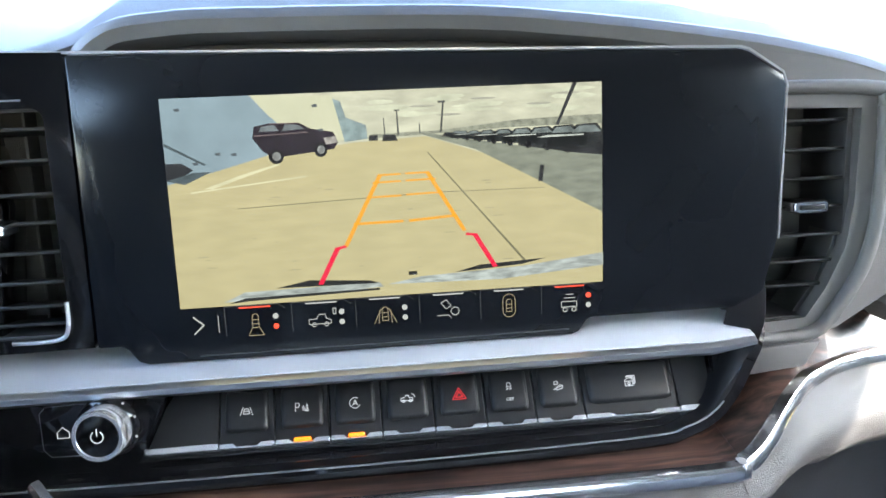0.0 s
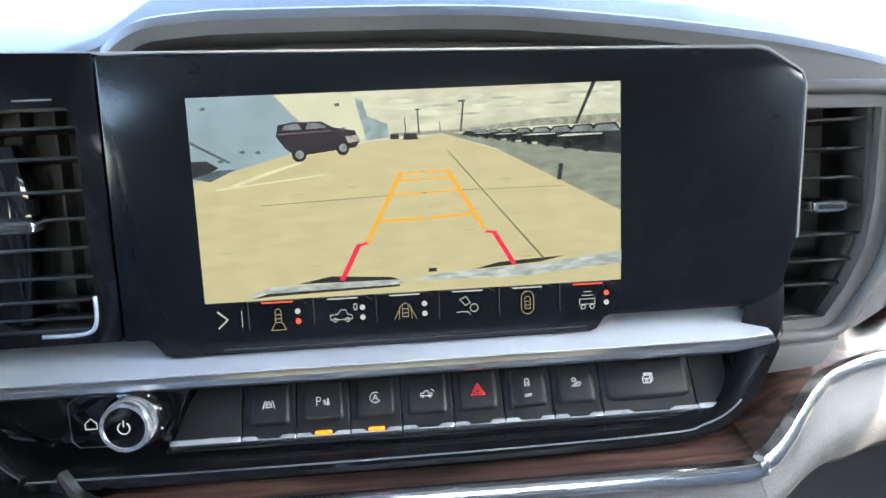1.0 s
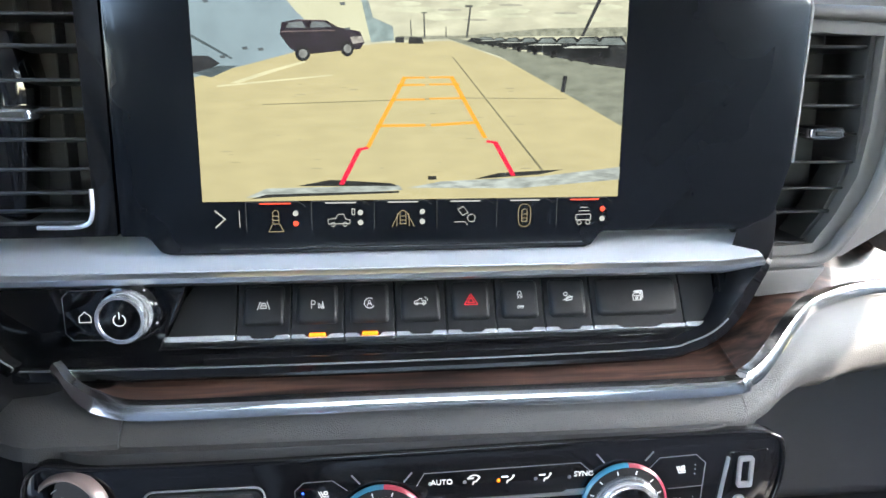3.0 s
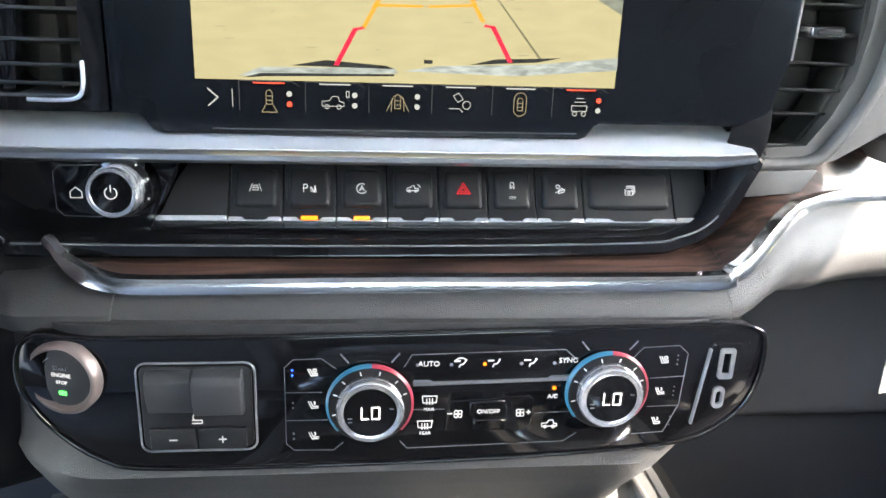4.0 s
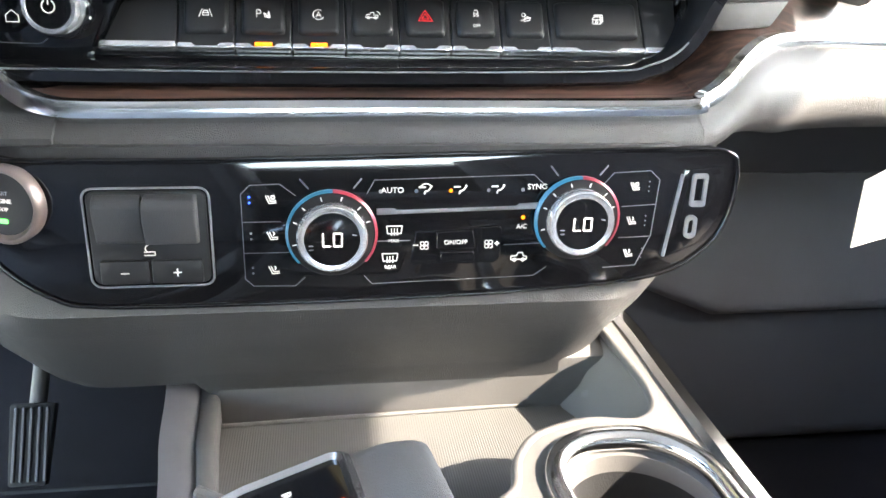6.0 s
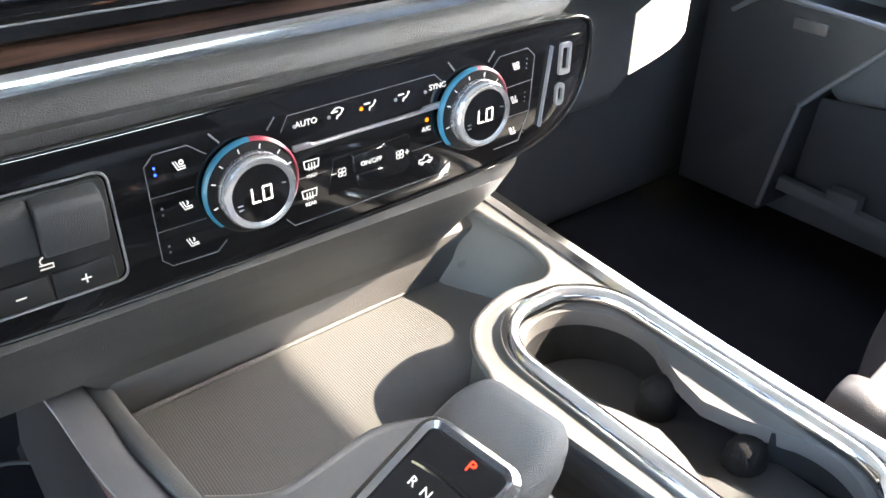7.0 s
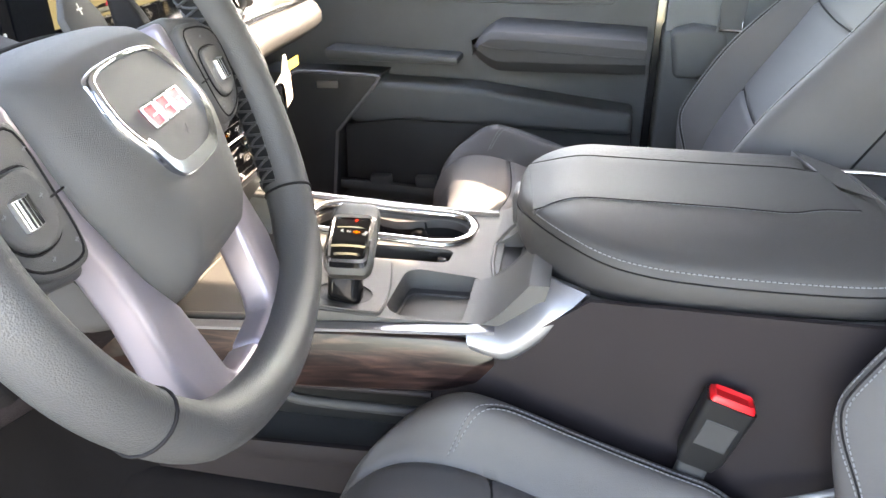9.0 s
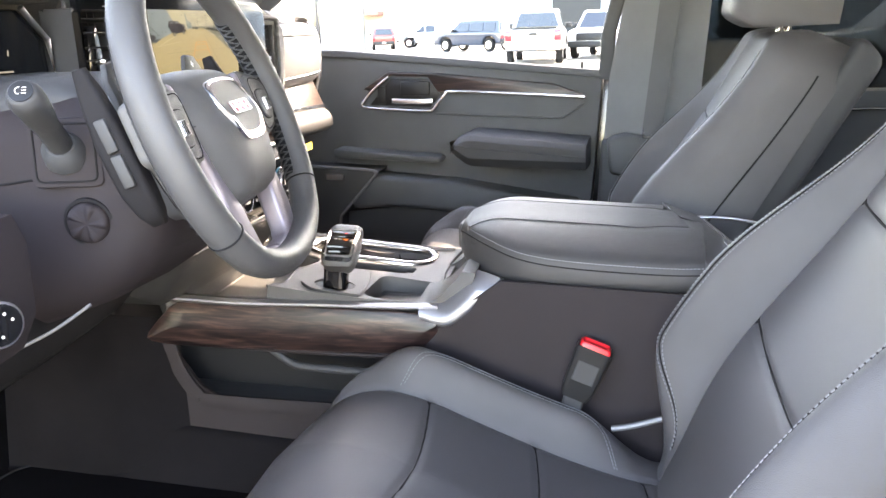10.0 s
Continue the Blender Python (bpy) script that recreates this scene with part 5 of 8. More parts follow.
part("start_arc", flat(strokes([arc(0, 0, 0.0122, 120, 215, 10)], 0.0005), sm @ Matrix.Translation((0, 0, 0.0014))), GREYLINE, start)
# usb ports
ub = part("usb_recess", prism([(0.0925, 1.1660), (0.0985, 1.2160), (0.1200, 1.2165), (0.1235, 1.2050), (0.1210, 1.1880), (0.1110, 1.1735)], "y", PY - 0.0012, PY + 0.002, 0.0010, 2), PIANO, climate, "gloss black port insert")
part("usb_bar", prism([(0.0915, 1.1670), (0.0928, 1.1670), (0.0985, 1.2130), (0.0970, 1.2130)], "y", PY - 0.0020, PY + 0.001, 0.0003, 1), GREYLINE, ub)
part("usb_port", plate(rrect(0.1030, 0.1115, 1.1955, 1.2135, 0.0015, 3), [rrect(0.1048, 0.1097, 1.1985, 1.2110, 0.0005, 2)], "y", PY - 0.0030, PY), GREYLINE, ub, "grey framed usb port")
part("usb_port", plate(rrect(0.1020, 0.1085, 1.1775, 1.1905, 0.0028, 4), [rrect(0.1036, 0.1069, 1.1800, 1.1880, 0.0014, 3)], "y", PY - 0.0030, PY), GREYLINE, ub, "grey framed small usb port")

# paper tag hanging on the glove box
tag = thing("paper_tag", (0.32, 0.05, 1.17), "white paper tag with a yellow top on the glove box", "paper tag")
tg = []
for i in range(9):
    t = i / 8
    x = 0.264 + 0.076 * t
    y = 0.030 + 0.010 * t - 0.010 * math.sin(t * 3.1)
    zb, zt = 1.139 + 0.018 * t + 0.005 * math.sin(t * 3.1), 1.202 + (0.020 if 0.25 < t < 0.6 else 0.0) - 0.016 * max(0, 0.3 - t) / 0.3
    tg.append([(x, y, zb), (x, y, zt), (x, y + 0.0012, zt), (x, y + 0.0012, zb)])
part("sheet", loft(tg), PAPER, tag, smooth=0)
part("top_band", loft([[(0.300 + 0.05 * t, 0.0255 + 0.002 * t, 1.196), (0.300 + 0.05 * t, 0.0255 + 0.002 * t, 1.210), (0.300 + 0.05 * t, 0.0265 + 0.002 * t, 1.210), (0.300 + 0.05 * t, 0.0265 + 0.002 * t, 1.196)] for t in (0, 1)]), YELLOW, tag, "yellow printed band", smooth=0)

# ---------------------------------------------------------------- centre console
console = thing("center_console", (0.0, -0.35, 0.77), "grey plastic center console with chrome rails and wood side", "console")
DECK = 1.060
FLOOR = DECK - 0.014


def raise_deck(bm):
    """The deck climbs gently towards the dashboard."""
    for v in bm.verts:
        v.co.z += 0.115 * max(0.0, v.co.y + 0.30)
    return bm


def up_z(y):
    return DECK + 0.115 * max(0.0, y + 0.30)


def lean(a, b):
    """The cup holder's frame of axes, turned a little across the deck."""
    return (0.0655 + a - 0.105 * b, -0.1925 + b)


def slant(a, b):
    return (-0.008 + a - 0.19 * b, -0.207 + b)


cup_hole = [lean(a, b) for a, b in rrect(-0.039, 0.039, -0.0955, 0.0955, 0.034, 8)]
slot_hole = [slant(a, b) for a, b in rrect(-0.0165, 0.0165, -0.072, 0.068, 0.010, 4)]
pad_hole = rrect(-0.130, -0.034, -0.324, -0.241, 0.018, 5)
TRAY = [(-0.152, -0.112), (-0.130, -0.125), (-0.112, -0.126), (-0.072, -0.121), (-0.043, -0.131), (-0.020, -0.136), (-0.003, -0.126), (0.003, -0.106), (0.018, -0.088), (0.048, -0.079), (0.074, -0.082), (0.088, -0.072), (0.092, -0.050), (0.088, -0.015), (0.084, 0.025)]
te = [(p.x, p.y) for p in smooth_path([(a, b, 0) for a, b in TRAY], 4)]
outline = te + [(0.100, 0.025), (0.104, 0.0), (0.108, -0.08), (0.116, -0.19), (0.130, -0.305), (0.132, -0.325), (-0.128, -0.345), (-0.140, -0.25), (-0.150, -0.16)]
part("deck", raise_deck(plate(outline, [cup_hole, slot_hole, pad_hole], "z", DECK - 0.022, DECK)), SOFT_G, console, "matte grey console deck", smooth=30)
part("deck_edge", raise_deck(sweep([(a, b, DECK - 0.0022) for a, b in te], 0.0032)), SOFT_G, console)
part("deck_core", box(-0.075, 0.104, -0.36, 0.06, 0.86, FLOOR - 0.005, 0.004), SOFT_D, console)
mat_bm = prism([(-0.158, -0.006), (0.056, 0.002), (0.090, -0.018), (0.088, -0.075), (0.050, -0.088), (0.014, -0.100), (-0.008, -0.130), (-0.035, -0.138), (-0.095, -0.132), (-0.150, -0.124)], "z", FLOOR - 0.005, FLOOR)
RIB = material("ribbed_rubber", (0.085, 0.083, 0.080), 0.6, spread=0.06)
nt = RIB.node_tree
wv, bpn, tcn = nt.nodes.new("ShaderNodeTexWave"), nt.nodes.new("ShaderNodeBump"), nt.nodes.new("ShaderNodeTexCoord")
wv.inputs["Scale"].default_value = 210
nt.links.new(tcn.outputs["Object"], wv.inputs[0])
bpn.inputs["Strength"].default_value, bpn.inputs["Distance"].default_value = 0.35, 0.0004
nt.links.new(wv.outputs[1], bpn.inputs["Height"])
nt.links.new(bpn.outputs[0], nt.nodes["Principled BSDF"].inputs["Normal"])
part("tray_mat", mat_bm, RIB, console, "finely ribbed grey rubber tray mat")
part("tray_lip", sweep([(-0.158, -0.005, FLOOR + 0.001), (0.058, 0.003, FLOOR + 0.001)], 0.0016), SOFT_G, console)
part("tray_back", prism([(0.001, FLOOR - 0.006), (0.001, 1.070), (-0.006, 1.084), (0.04, 1.10), (0.05, FLOOR - 0.006)], "x", -0.158, 0.092, 0.003, 2), SOFT_G, console)
wall = []
for a, b in te:
    k = max(0.0, min(1.0, (b + 0.085) / 0.08)) if a > 0.06 else 0.0
    low = Vector((a - 0.030 * k, b + 0.004 * (1 - k), FLOOR - 0.002))
    top = Vector((a, b, up_z(b) - 0.002))
    back = Vector((0.004 if a > 0.08 else 0.0, -0.004 if a <= 0.08 else 0.0, 0))
    wall.append([low, low.lerp(top, 0.3) + Vector((0.004 * k, 0, 0)), low.lerp(top, 0.8), top, top + back, low + back])
part("tray_cheek", loft(wall), SOFT_G, console, "steep side wall of the tray", smooth=60)
part("left_wall", prism([(-0.1715, 0.040), (-0.157, 0.040), (-0.1545, -0.02), (-0.1505, -0.06), (-0.1475, -0.09), (-0.143, -0.125), (-0.1515, -0.130), (-0.1570, -0.09), (-0.1640, -0.045), (-0.1680, 0.0)], "z", 1.040, 1.0650, 0.004, 3), SOFT_G, console, "grey plastic ledge beside the tray", smooth=60)
# chrome rails
rr = smooth_path([(0.100, 0.030, 1.099), (0.104, 0.0, 1.0955), (0.108, -0.08, 1.0865), (0.116, -0.19, 1.0740), (0.128, -0.285, 1.0635), (0.131, -0.312, 1.062)], 6)
part("chrome_rail", sweep(rr, [(-0.0035, -0.004), (0.0065, -0.006), (0.0075, 0.0), (0.004, 0.0032), (-0.003, 0.0028)]), CHROME, console, "bright chrome side rail")
rl = smooth_path([(-0.1835, 0.045, 1.070), (-0.1775, 0.0, 1.067), (-0.1735, -0.045, 1.0645), (-0.1665, -0.09, 1.062), (-0.1520, -0.20, 1.061), (-0.1410, -0.30, 1.060), (-0.1350, -0.352, 1.061)], 6)
part("chrome_rail", sweep(rl, [(-0.0105, -0.010), (-0.004, -0.010), (0.009, -0.002), (0.009, 0.001), (-0.003, 0.002), (-0.0105, -0.003)]), WING, console, "satin chrome side rail")
wing_in = smooth_path([(-0.1335, -0.330, 1.0625), (-0.130, -0.352, 1.0640), (-0.125, -0.368, 1.0760), (-0.118, -0.384, 1.0960), (-0.108, -0.396, 1.1060)], 6)
wing_out = smooth_path([(-0.1500, -0.330, 1.0460), (-0.1520, -0.362, 1.0400), (-0.1500, -0.388, 1.0560), (-0.1440, -0.414, 1.0820), (-0.1290, -0.436, 1.1000)], 6)
wing = []
for a, b in zip(wing_in, wing_out):
    mid = a.lerp(b, 0.5) + Vector((-0.0030, 0.0030, 0.0030))
    wing.append([a + Vector((0.008, -0.004, -0.004)), a, a.lerp(mid, 0.5) + Vector((-0.001, 0.001, 0.001)), mid, mid.lerp(b, 0.5) + Vector((-0.001, 0.001, 0.001)), b, b + Vector((0.003, -0.002, -0.004)), b + Vector((0.014, -0.002, -0.004))])
part("chrome_wing", loft(wing), WING, console, "broad satin chrome end piece", smooth=60)
# cup holders
ring_path = [lean(a, b) for a, b in rrect(-0.0415, 0.0415, -0.098, 0.098, 0.036, 10)]
part("cup_ring", raise_deck(sweep([(a, b, DECK) for a, b in ring_path], [(-0.0056, -0.002), (-0.0050, 0.0035), (-0.001, 0.0055), (0.0042, 0.0042), (0.0058, 0.0), (0.004, -0.010), (0.0, -0.010)], True)), CHROME, console, "bright chrome cup holder ring", smooth=60)
CR = 0.0365
pea = [lean(a, b) for a, b in [(0.017, 0.0)] + [(CR * math.cos(radians(t)), 0.0555 + CR * math.sin(radians(t))) for t in range(-38, 219, 12)] + [(-0.017, 0.0)] + [(CR * math.cos(radians(t)), -0.0555 + CR * math.sin(radians(t))) for t in range(142, 399, 12)]]
pea = [(p.x, p.y) for p in smooth_path([(a, b, 0) for a, b in pea], 2, True)]
part("cup_plate", raise_deck(plate(cup_hole, [pea], "z", DECK - 0.016, DECK - 0.006)), SOFT_G, console)
part("cup_floor", raise_deck(prism(cup_hole, "z", DECK - 0.082, DECK - 0.078)), SOFT_D, console)
for s2 in (1, -1):
    part("cup_well", raise_deck(loft([[(*lean(r * math.cos(radians(t)), s2 * (0.0555 + r * math.sin(radians(t)))), DECK + h) for t in range(-40, 221, 13)] for r, h in ((CR + 0.0005, -0.008), (CR - 0.0015, -0.07), (CR - 0.004, -0.074), (0.001, -0.074))], ring=False)), RUBBER, console, "black cup holder well", smooth=60)
    part("cup_shelf", raise_deck(loft([[(*lean(r * math.cos(radians(t)), s2 * (0.0555 + r * math.sin(radians(t)))), DECK + h) for t in range(-30, 211, 12)] for r, h in ((CR, -0.056), (CR - 0.008, -0.057), (CR - 0.009, -0.064))], ring=False)), SOFT_D, console)
    part("cup_finger", raise_deck(loft([[(*lean(0.020 + r * 0.013 * math.cos(math.tau * i / 14), s2 * (0.0265 + r * 0.011 * math.sin(math.tau * i / 14))), DECK + h) for i in range(14)] for r, h in ((0.15, -0.013), (0.6, -0.015), (0.9, -0.021), (1.0, -0.032), (0.85, -0.050), (0.5, -0.062))])), RUBBER, console, "rounded black rubber finger", smooth=70)
# slot, pad tray and their floors
sl = lambda g: [slant(a, b) for a, b in rrect(-0.0165 - g, 0.0165 + g, -0.072 - g, 0.068 + g, 0.010, 4)]
part("slot_well", raise_deck(join(prism(sl(0.003), "z", DECK - 0.052, DECK - 0.046), plate(sl(0.003), [sl(0.0)], "z", DECK - 0.047, DECK - 0.004))), SOFT_D, console, "dark phone slot", smooth=30)
part("slot_ledge", raise_deck(prism([slant(a, b) for a, b in rrect(-0.0145, 0.0145, -0.062, 0.050, 0.008, 4)], "z", DECK - 0.046, DECK - 0.034, 0.003, 2)), SOFT_D, console)
part("slot_clip", raise_deck(box(0.006, 0.013, -0.272, -0.262, DECK - 0.030, DECK - 0.006, 0.002, 2)), SOFT_G, console)
part("pad_well", join(box(-0.132, -0.032, -0.326, -0.239, DECK - 0.026, DECK - 0.020), *[box(a, b, c, d, DECK - 0.024, DECK - 0.006) for a, b, c, d in ((-0.134, -0.1305, -0.328, -0.236), (-0.0335, -0.030, -0.328, -0.236), (-0.134, -0.030, -0.328, -0.3245), (-0.134, -0.030, -0.2405, -0.237))]), SOFT_G, console)
part("pad", prism(rrect(-0.126, -0.052, -0.315, -0.247, 0.012, 5), "z", DECK - 0.020, DECK - 0.016, 0.0012, 2), RIB, console, "ribbed rubber pad in a shallow tray")
part("pad_rim", sweep([(a, b, DECK - 0.0165) for a, b in rrect(-0.128, -0.050, -0.317, -0.245, 0.013, 5)], 0.0015, True), SOFT_G, console)
# shifter plate
sp = [(-0.143, -0.190), (-0.141, -0.172), (-0.125, -0.153), (-0.108, -0.147), (-0.066, -0.144), (-0.050, -0.148), (-0.046, -0.160), (-0.036, -0.215), (-0.040, -0.223), (-0.094, -0.237), (-0.132, -0.240), (-0.139, -0.232)]
spp = [(p.x, p.y) for p in smooth_path([(a, b, 0) for a, b in sp], 3, True)]
part("shift_plate", raise_deck(plate(spp, [[(-0.114 + 0.022 * math.cos(math.tau * i / 20), -0.197 + 0.029 * math.sin(math.tau * i / 20)) for i in range(20)]], "z", DECK - 0.004, DECK + 0.0035)), SOFT_G, console)
part("shift_gap", raise_deck(sweep([(a, b, DECK + 0.0006) for a, b in spp], 0.0016, True)), SOFT_D, console)
part("shift_well", raise_deck(lathe([(0.030, 0.0015), (0.010, 0.0012)], Matrix.Translation((-0.114, -0.197, DECK)), 20)), SOFT_D, console)
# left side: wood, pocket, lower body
# the side wood wears the copy with shade in its colour
part("side_wood", bevel(loft([[(xo, y, z) for xo, z in ((-0.158 - 0.012 * k, zt), (-0.164 - 0.012 * k, (zt + zb) / 2), (-0.156 - 0.010 * k, zb), (-0.150 - 0.012 * k, zb), (-0.150 - 0.012 * k, zt))] for y, zt, zb, k in ((0.072, 1.008, 0.992, 1.2), (0.055, 1.026, 0.990, 1.25), (0.030, 1.050, 0.989, 1.3), (0.008, 1.061, 0.989, 1.3), (-0.05, 1.057, 0.989, 1.0), (-0.20, 1.055, 0.990, -0.1), (-0.30, 1.052, 0.992, -0.9), (-0.335, 1.050, 1.004, -1.0), (-0.353, 1.048, 1.026, -1.0))]), 0.003, 2), WOOD_Y_SHADED, console, "dark open-pore wood side panel")
part("side_ledge", sweep(smooth_path([(-0.150, 0.06, 0.986), (-0.148, -0.10, 0.984), (-0.146, -0.29, 0.986)], 4), 0.0035), LOWER, console)
part("side_wall", plate([(0.34, 1.00), (0.06, 0.992), (-0.30, 0.992), (-0.35, 1.04), (-0.44, 1.102), (-1.05, 1.085), (-1.05, 0.77), (0.34, 0.77)], [[(p.x, p.y) for p in smooth_path([(0.040, 0.985, 0), (0.030, 0.94, 0), (0.0, 0.908, 0), (-0.06, 0.902, 0), (-0.28, 0.912, 0), (-0.30, 0.93, 0), (-0.29, 0.985, 0), (-0.14, 0.987, 0)], 3, True)]], "x", -0.146, -0.140), LOWER, console, "dark grey console side with a map pocket")
part("carpet_skirt", loft([[(-0.150, y, zt), (-0.158, y, zt - 0.008), (-0.172, y, 0.80), (-0.200, y, 0.768), (-0.140, y, 0.766), (-0.140, y, zt)] for y, zt in ((0.34, 0.845), (0.10, 0.850), (-0.20, 0.842), (-0.70, 0.838))]), CARPET, console, "black carpet along the console foot", smooth=60)
part("toe_side", loft([[(-0.146 - k * f, y, z) for k, z in ((0.0, 1.02), (0.012, 1.00), (0.030, 0.90), (0.045, 0.80), (0.050, 0.766), (-0.01, 0.766))] for y, f in ((0.040, 0.02), (0.075, 0.35), (0.12, 0.85), (0.18, 1.0), (0.34, 1.0))]), CARPET, console, "dark carpeted foot of the console", smooth=60)
part("side_pocket", box(-0.090, -0.080, -0.36, 0.10, 0.86, 1.03), RUBBER, console)
part("pocket_bevel", sweep(smooth_path([(-0.147, 0.058, 0.985), (-0.148, 0.046, 0.945), (-0.149, 0.018, 0.905), (-0.149, -0.02, 0.896), (-0.149, -0.30, 0.902)], 5), [(-0.012, -0.003), (0.0, -0.005), (0.010, -0.002), (0.010, 0.003), (-0.012, 0.003)], up=(1, 0, 0)), LOWER, console, "rounded lip of the map pocket", smooth=60)
part("pocket_divider", sweep(smooth_path([(-0.138, -0.095, 0.988), (-0.138, -0.125, 0.965), (-0.138, -0.16, 0.957), (-0.138, -0.30, 0.957)], 4), 0.006), SOFT_D, console)
part("pocket_floor", box(-0.142, -0.08, -0.32, 0.06, 0.892, 0.900), SOFT_D, console)
part("right_wall", loft([[(x, y, zt), (x + 0.006, y, zt - 0.012), (x + 0.012, y, 0.77), (x - 0.004, y, 0.77), (x - 0.006, y, zt - 0.004)] for x, y, zt in ((0.106, 0.34, 1.02), (0.106, 0.05, 1.090), (0.108, 0.0, 1.090), (0.112, -0.08, 1.081), (0.120, -0.19, 1.068), (0.134, -0.305, 1.057), (0.138, -0.36, 1.07), (0.140, -0.44, 1.098), (0.140, -1.05, 1.085))]), LOWER, console, "dark grey console side", smooth=50)
ramp_line = [(p.y, p.z) for p in smooth_path([(0, 0.014, 1.0590), (0, 0.0, 1.0612), (0, -0.012, 1.0670), (0, -0.024, 1.0765), (0, -0.038, 1.0915), (0, -0.052, 1.1080)], 4)] + [(-0.07, 1.108), (-0.05, 1.04)]
for xa, xb in ((-0.134, -0.037), (0.052, 0.149)):
    part("kick_up", loft([[(x, -0.318 - 0.054 * (0.146 - x) + dy, z) for dy, z in ramp_line] for x in [xa + (xb - xa) * k / 6 for k in range(7)]]), SOFT_G, console, "sloping front of the console box", smooth=60)
part("usb_pocket", prism([(-0.325, 1.056), (-0.352, 1.056), (-0.385, 1.110), (-0.40, 1.10), (-0.36, 1.03)], "x", -0.0370, 0.0520), SOFT_D, console, "dark pocket in the console front")
part("pocket_rim", sweep([(-0.0365, -0.378, 1.104), (-0.0368, -0.352, 1.075), (-0.0345, -0.334, 1.061), (0.0, -0.326, 1.0605), (0.046, -0.322, 1.061), (0.0515, -0.330, 1.070), (0.0515, -0.360, 1.103)], 0.0022), SOFT_G, console)
part("pocket_button", lathe([(0.006, 0), (0.006, 0.003), (0.004, 0.004)], aim((0.008, -0.366, 1.080), (0, 1, 0.6)), 16), PIANO, console)
part("box_body", box(-0.128, 0.134, -1.05, -0.395, 0.78, 1.086, 0.004), SOFT_G, console)
# rear cup holder with chrome edge behind the lid
part("rear_trim", sweep(smooth_path([(0.142, -0.690, 1.127), (0.09, -0.700, 1.128), (0.0, -0.722, 1.127), (-0.10, -0.745, 1.120)], 4), [(-0.006, -0.002), (0.006, -0.002), (0.004, 0.002), (-0.004, 0.002)]), CHROME, console, "chrome edge of the rear bin")
part("rear_trim", sweep(smooth_path([(0.142, -0.690, 1.127), (0.128, -0.735, 1.130), (0.10, -0.790, 1.127), (0.04, -0.860, 1.118)], 4), 0.003), CHROME, console)
part("rear_bin", join(box(-0.135, 0.145, -0.95, -0.695, 1.03, 1.085, 0.006, 2), box(-0.135, 0.145, -0.95, -0.90, 1.08, 1.115, 0.006, 2)), SOFT_D, console)

# ---------------------------------------------------------------- gear lever
shifter = thing("gear_lever", (-0.092, -0.185, DECK), "black gear lever with chrome-framed gloss black top", "gear lever")
part("stem", loft([[(-0.118 + dx + a * w, -0.199 + dy + b * h, DECK + 0.008 + z) for a, b in rrect(-1, 1, -1, 1, 0.5, 4)] for dx, dy, w, h, z in ((0.0, 0.0, 0.012, 0.017, 0.0), (0.004, -0.001, 0.012, 0.016, 0.02), (0.010, -0.004, 0.018, 0.018, 0.04), (0.018, -0.006, 0.026, 0.020, 0.055))]), PIANO, shifter, "gloss black tapered stem", smooth=60)
HT = Matrix.Translation((-0.0950, -0.2045, 1.1252)) @ Matrix.Rotation(radians(10), 4, "Z") @ Matrix.Rotation(radians(-13.4), 4, "Y") @ Matrix.Rotation(radians(5), 4, "X")


def face_drop(a):
    """The face is flat above and folds down towards the driver below."""
    return -0.55 * max(0.0, -0.008 - a) ** 1.25 - 0.10 * max(0.0, -0.008 - a)


def face_half(a):
    return 0.0175 + 0.0022 * (a + 0.030) / 0.062


head = loft([[(a * w + c, b * h, z) for a, b in rrect(-1, 1, -1, 1, 0.42, 6)] for w, h, c, z in ((0.030, 0.017, 0, -0.026), (0.040, 0.0220, 0, -0.017), (0.047, 0.0240, 0, -0.004), (0.0485, 0.0245, 0, 0.004), (0.0475, 0.0238, 0, 0.009), (0.044, 0.0212, 0, 0.0120), (0.038, 0.0160, 0, 0.0128), (0.010, 0.004, 0, 0.0128))])
for v in head.verts:
    if v.co.z > 0.0:
        v.co.z += face_drop(v.co.x + 0.0147)
part("head", moved(head, HT), SOFT_G, shifter, "dark grey lever head", smooth=70)
HF = HT @ Matrix.Translation((-0.0147, 0.0, 0.0128))

frame_line = [(a, b / 0.0195 * face_half(a), 0.002 + face_drop(a)) for a, b in rrect(-0.0290, 0.0315, -0.0195, 0.0195, 0.0055, 5)]
sides = [frame_line[0]]
for p in frame_line[1:] + frame_line[:1]:
    q = sides[-1]
    n = max(1, int(math.hypot(p[0] - q[0], p[1] - q[1]) / 0.006))
    for k in range(1, n + 1):
        a, b = q[0] + (p[0] - q[0]) * k / n, q[1] + (p[1] - q[1]) * k / n
        sides.append((a, b, 0.002 + face_drop(a)))
part("head_frame", moved(sweep(sides[:-1], [(-0.0022, -0.006), (-0.0022, 0.0015), (0, 0.003), (0.0026, 0.001), (0.0026, -0.006)], True), HF), CHROME, shifter, "chrome frame")
cuts = [-0.0285 + 0.060 * k / 20 for k in range(21)]
face = part("head_face", moved(loft([[(a, b * face_half(a), h + face_drop(a)) for b, h in ((-1, -0.003), (-0.985, 0.0022), (0.985, 0.0022), (1, -0.003))] for a in cuts]), HF), PIANO, shifter, "gloss black lever face", smooth=60)
FM = HF @ Matrix.Translation((0, 0, 0.0026)) @ Matrix.Rotation(radians(-90), 4, "Z")
part("letters", words("P", 0.0062, FM @ Matrix.Translation((0.0035, 0.0250, 0))), REDLIT, face, "red lit letter", smooth=0)
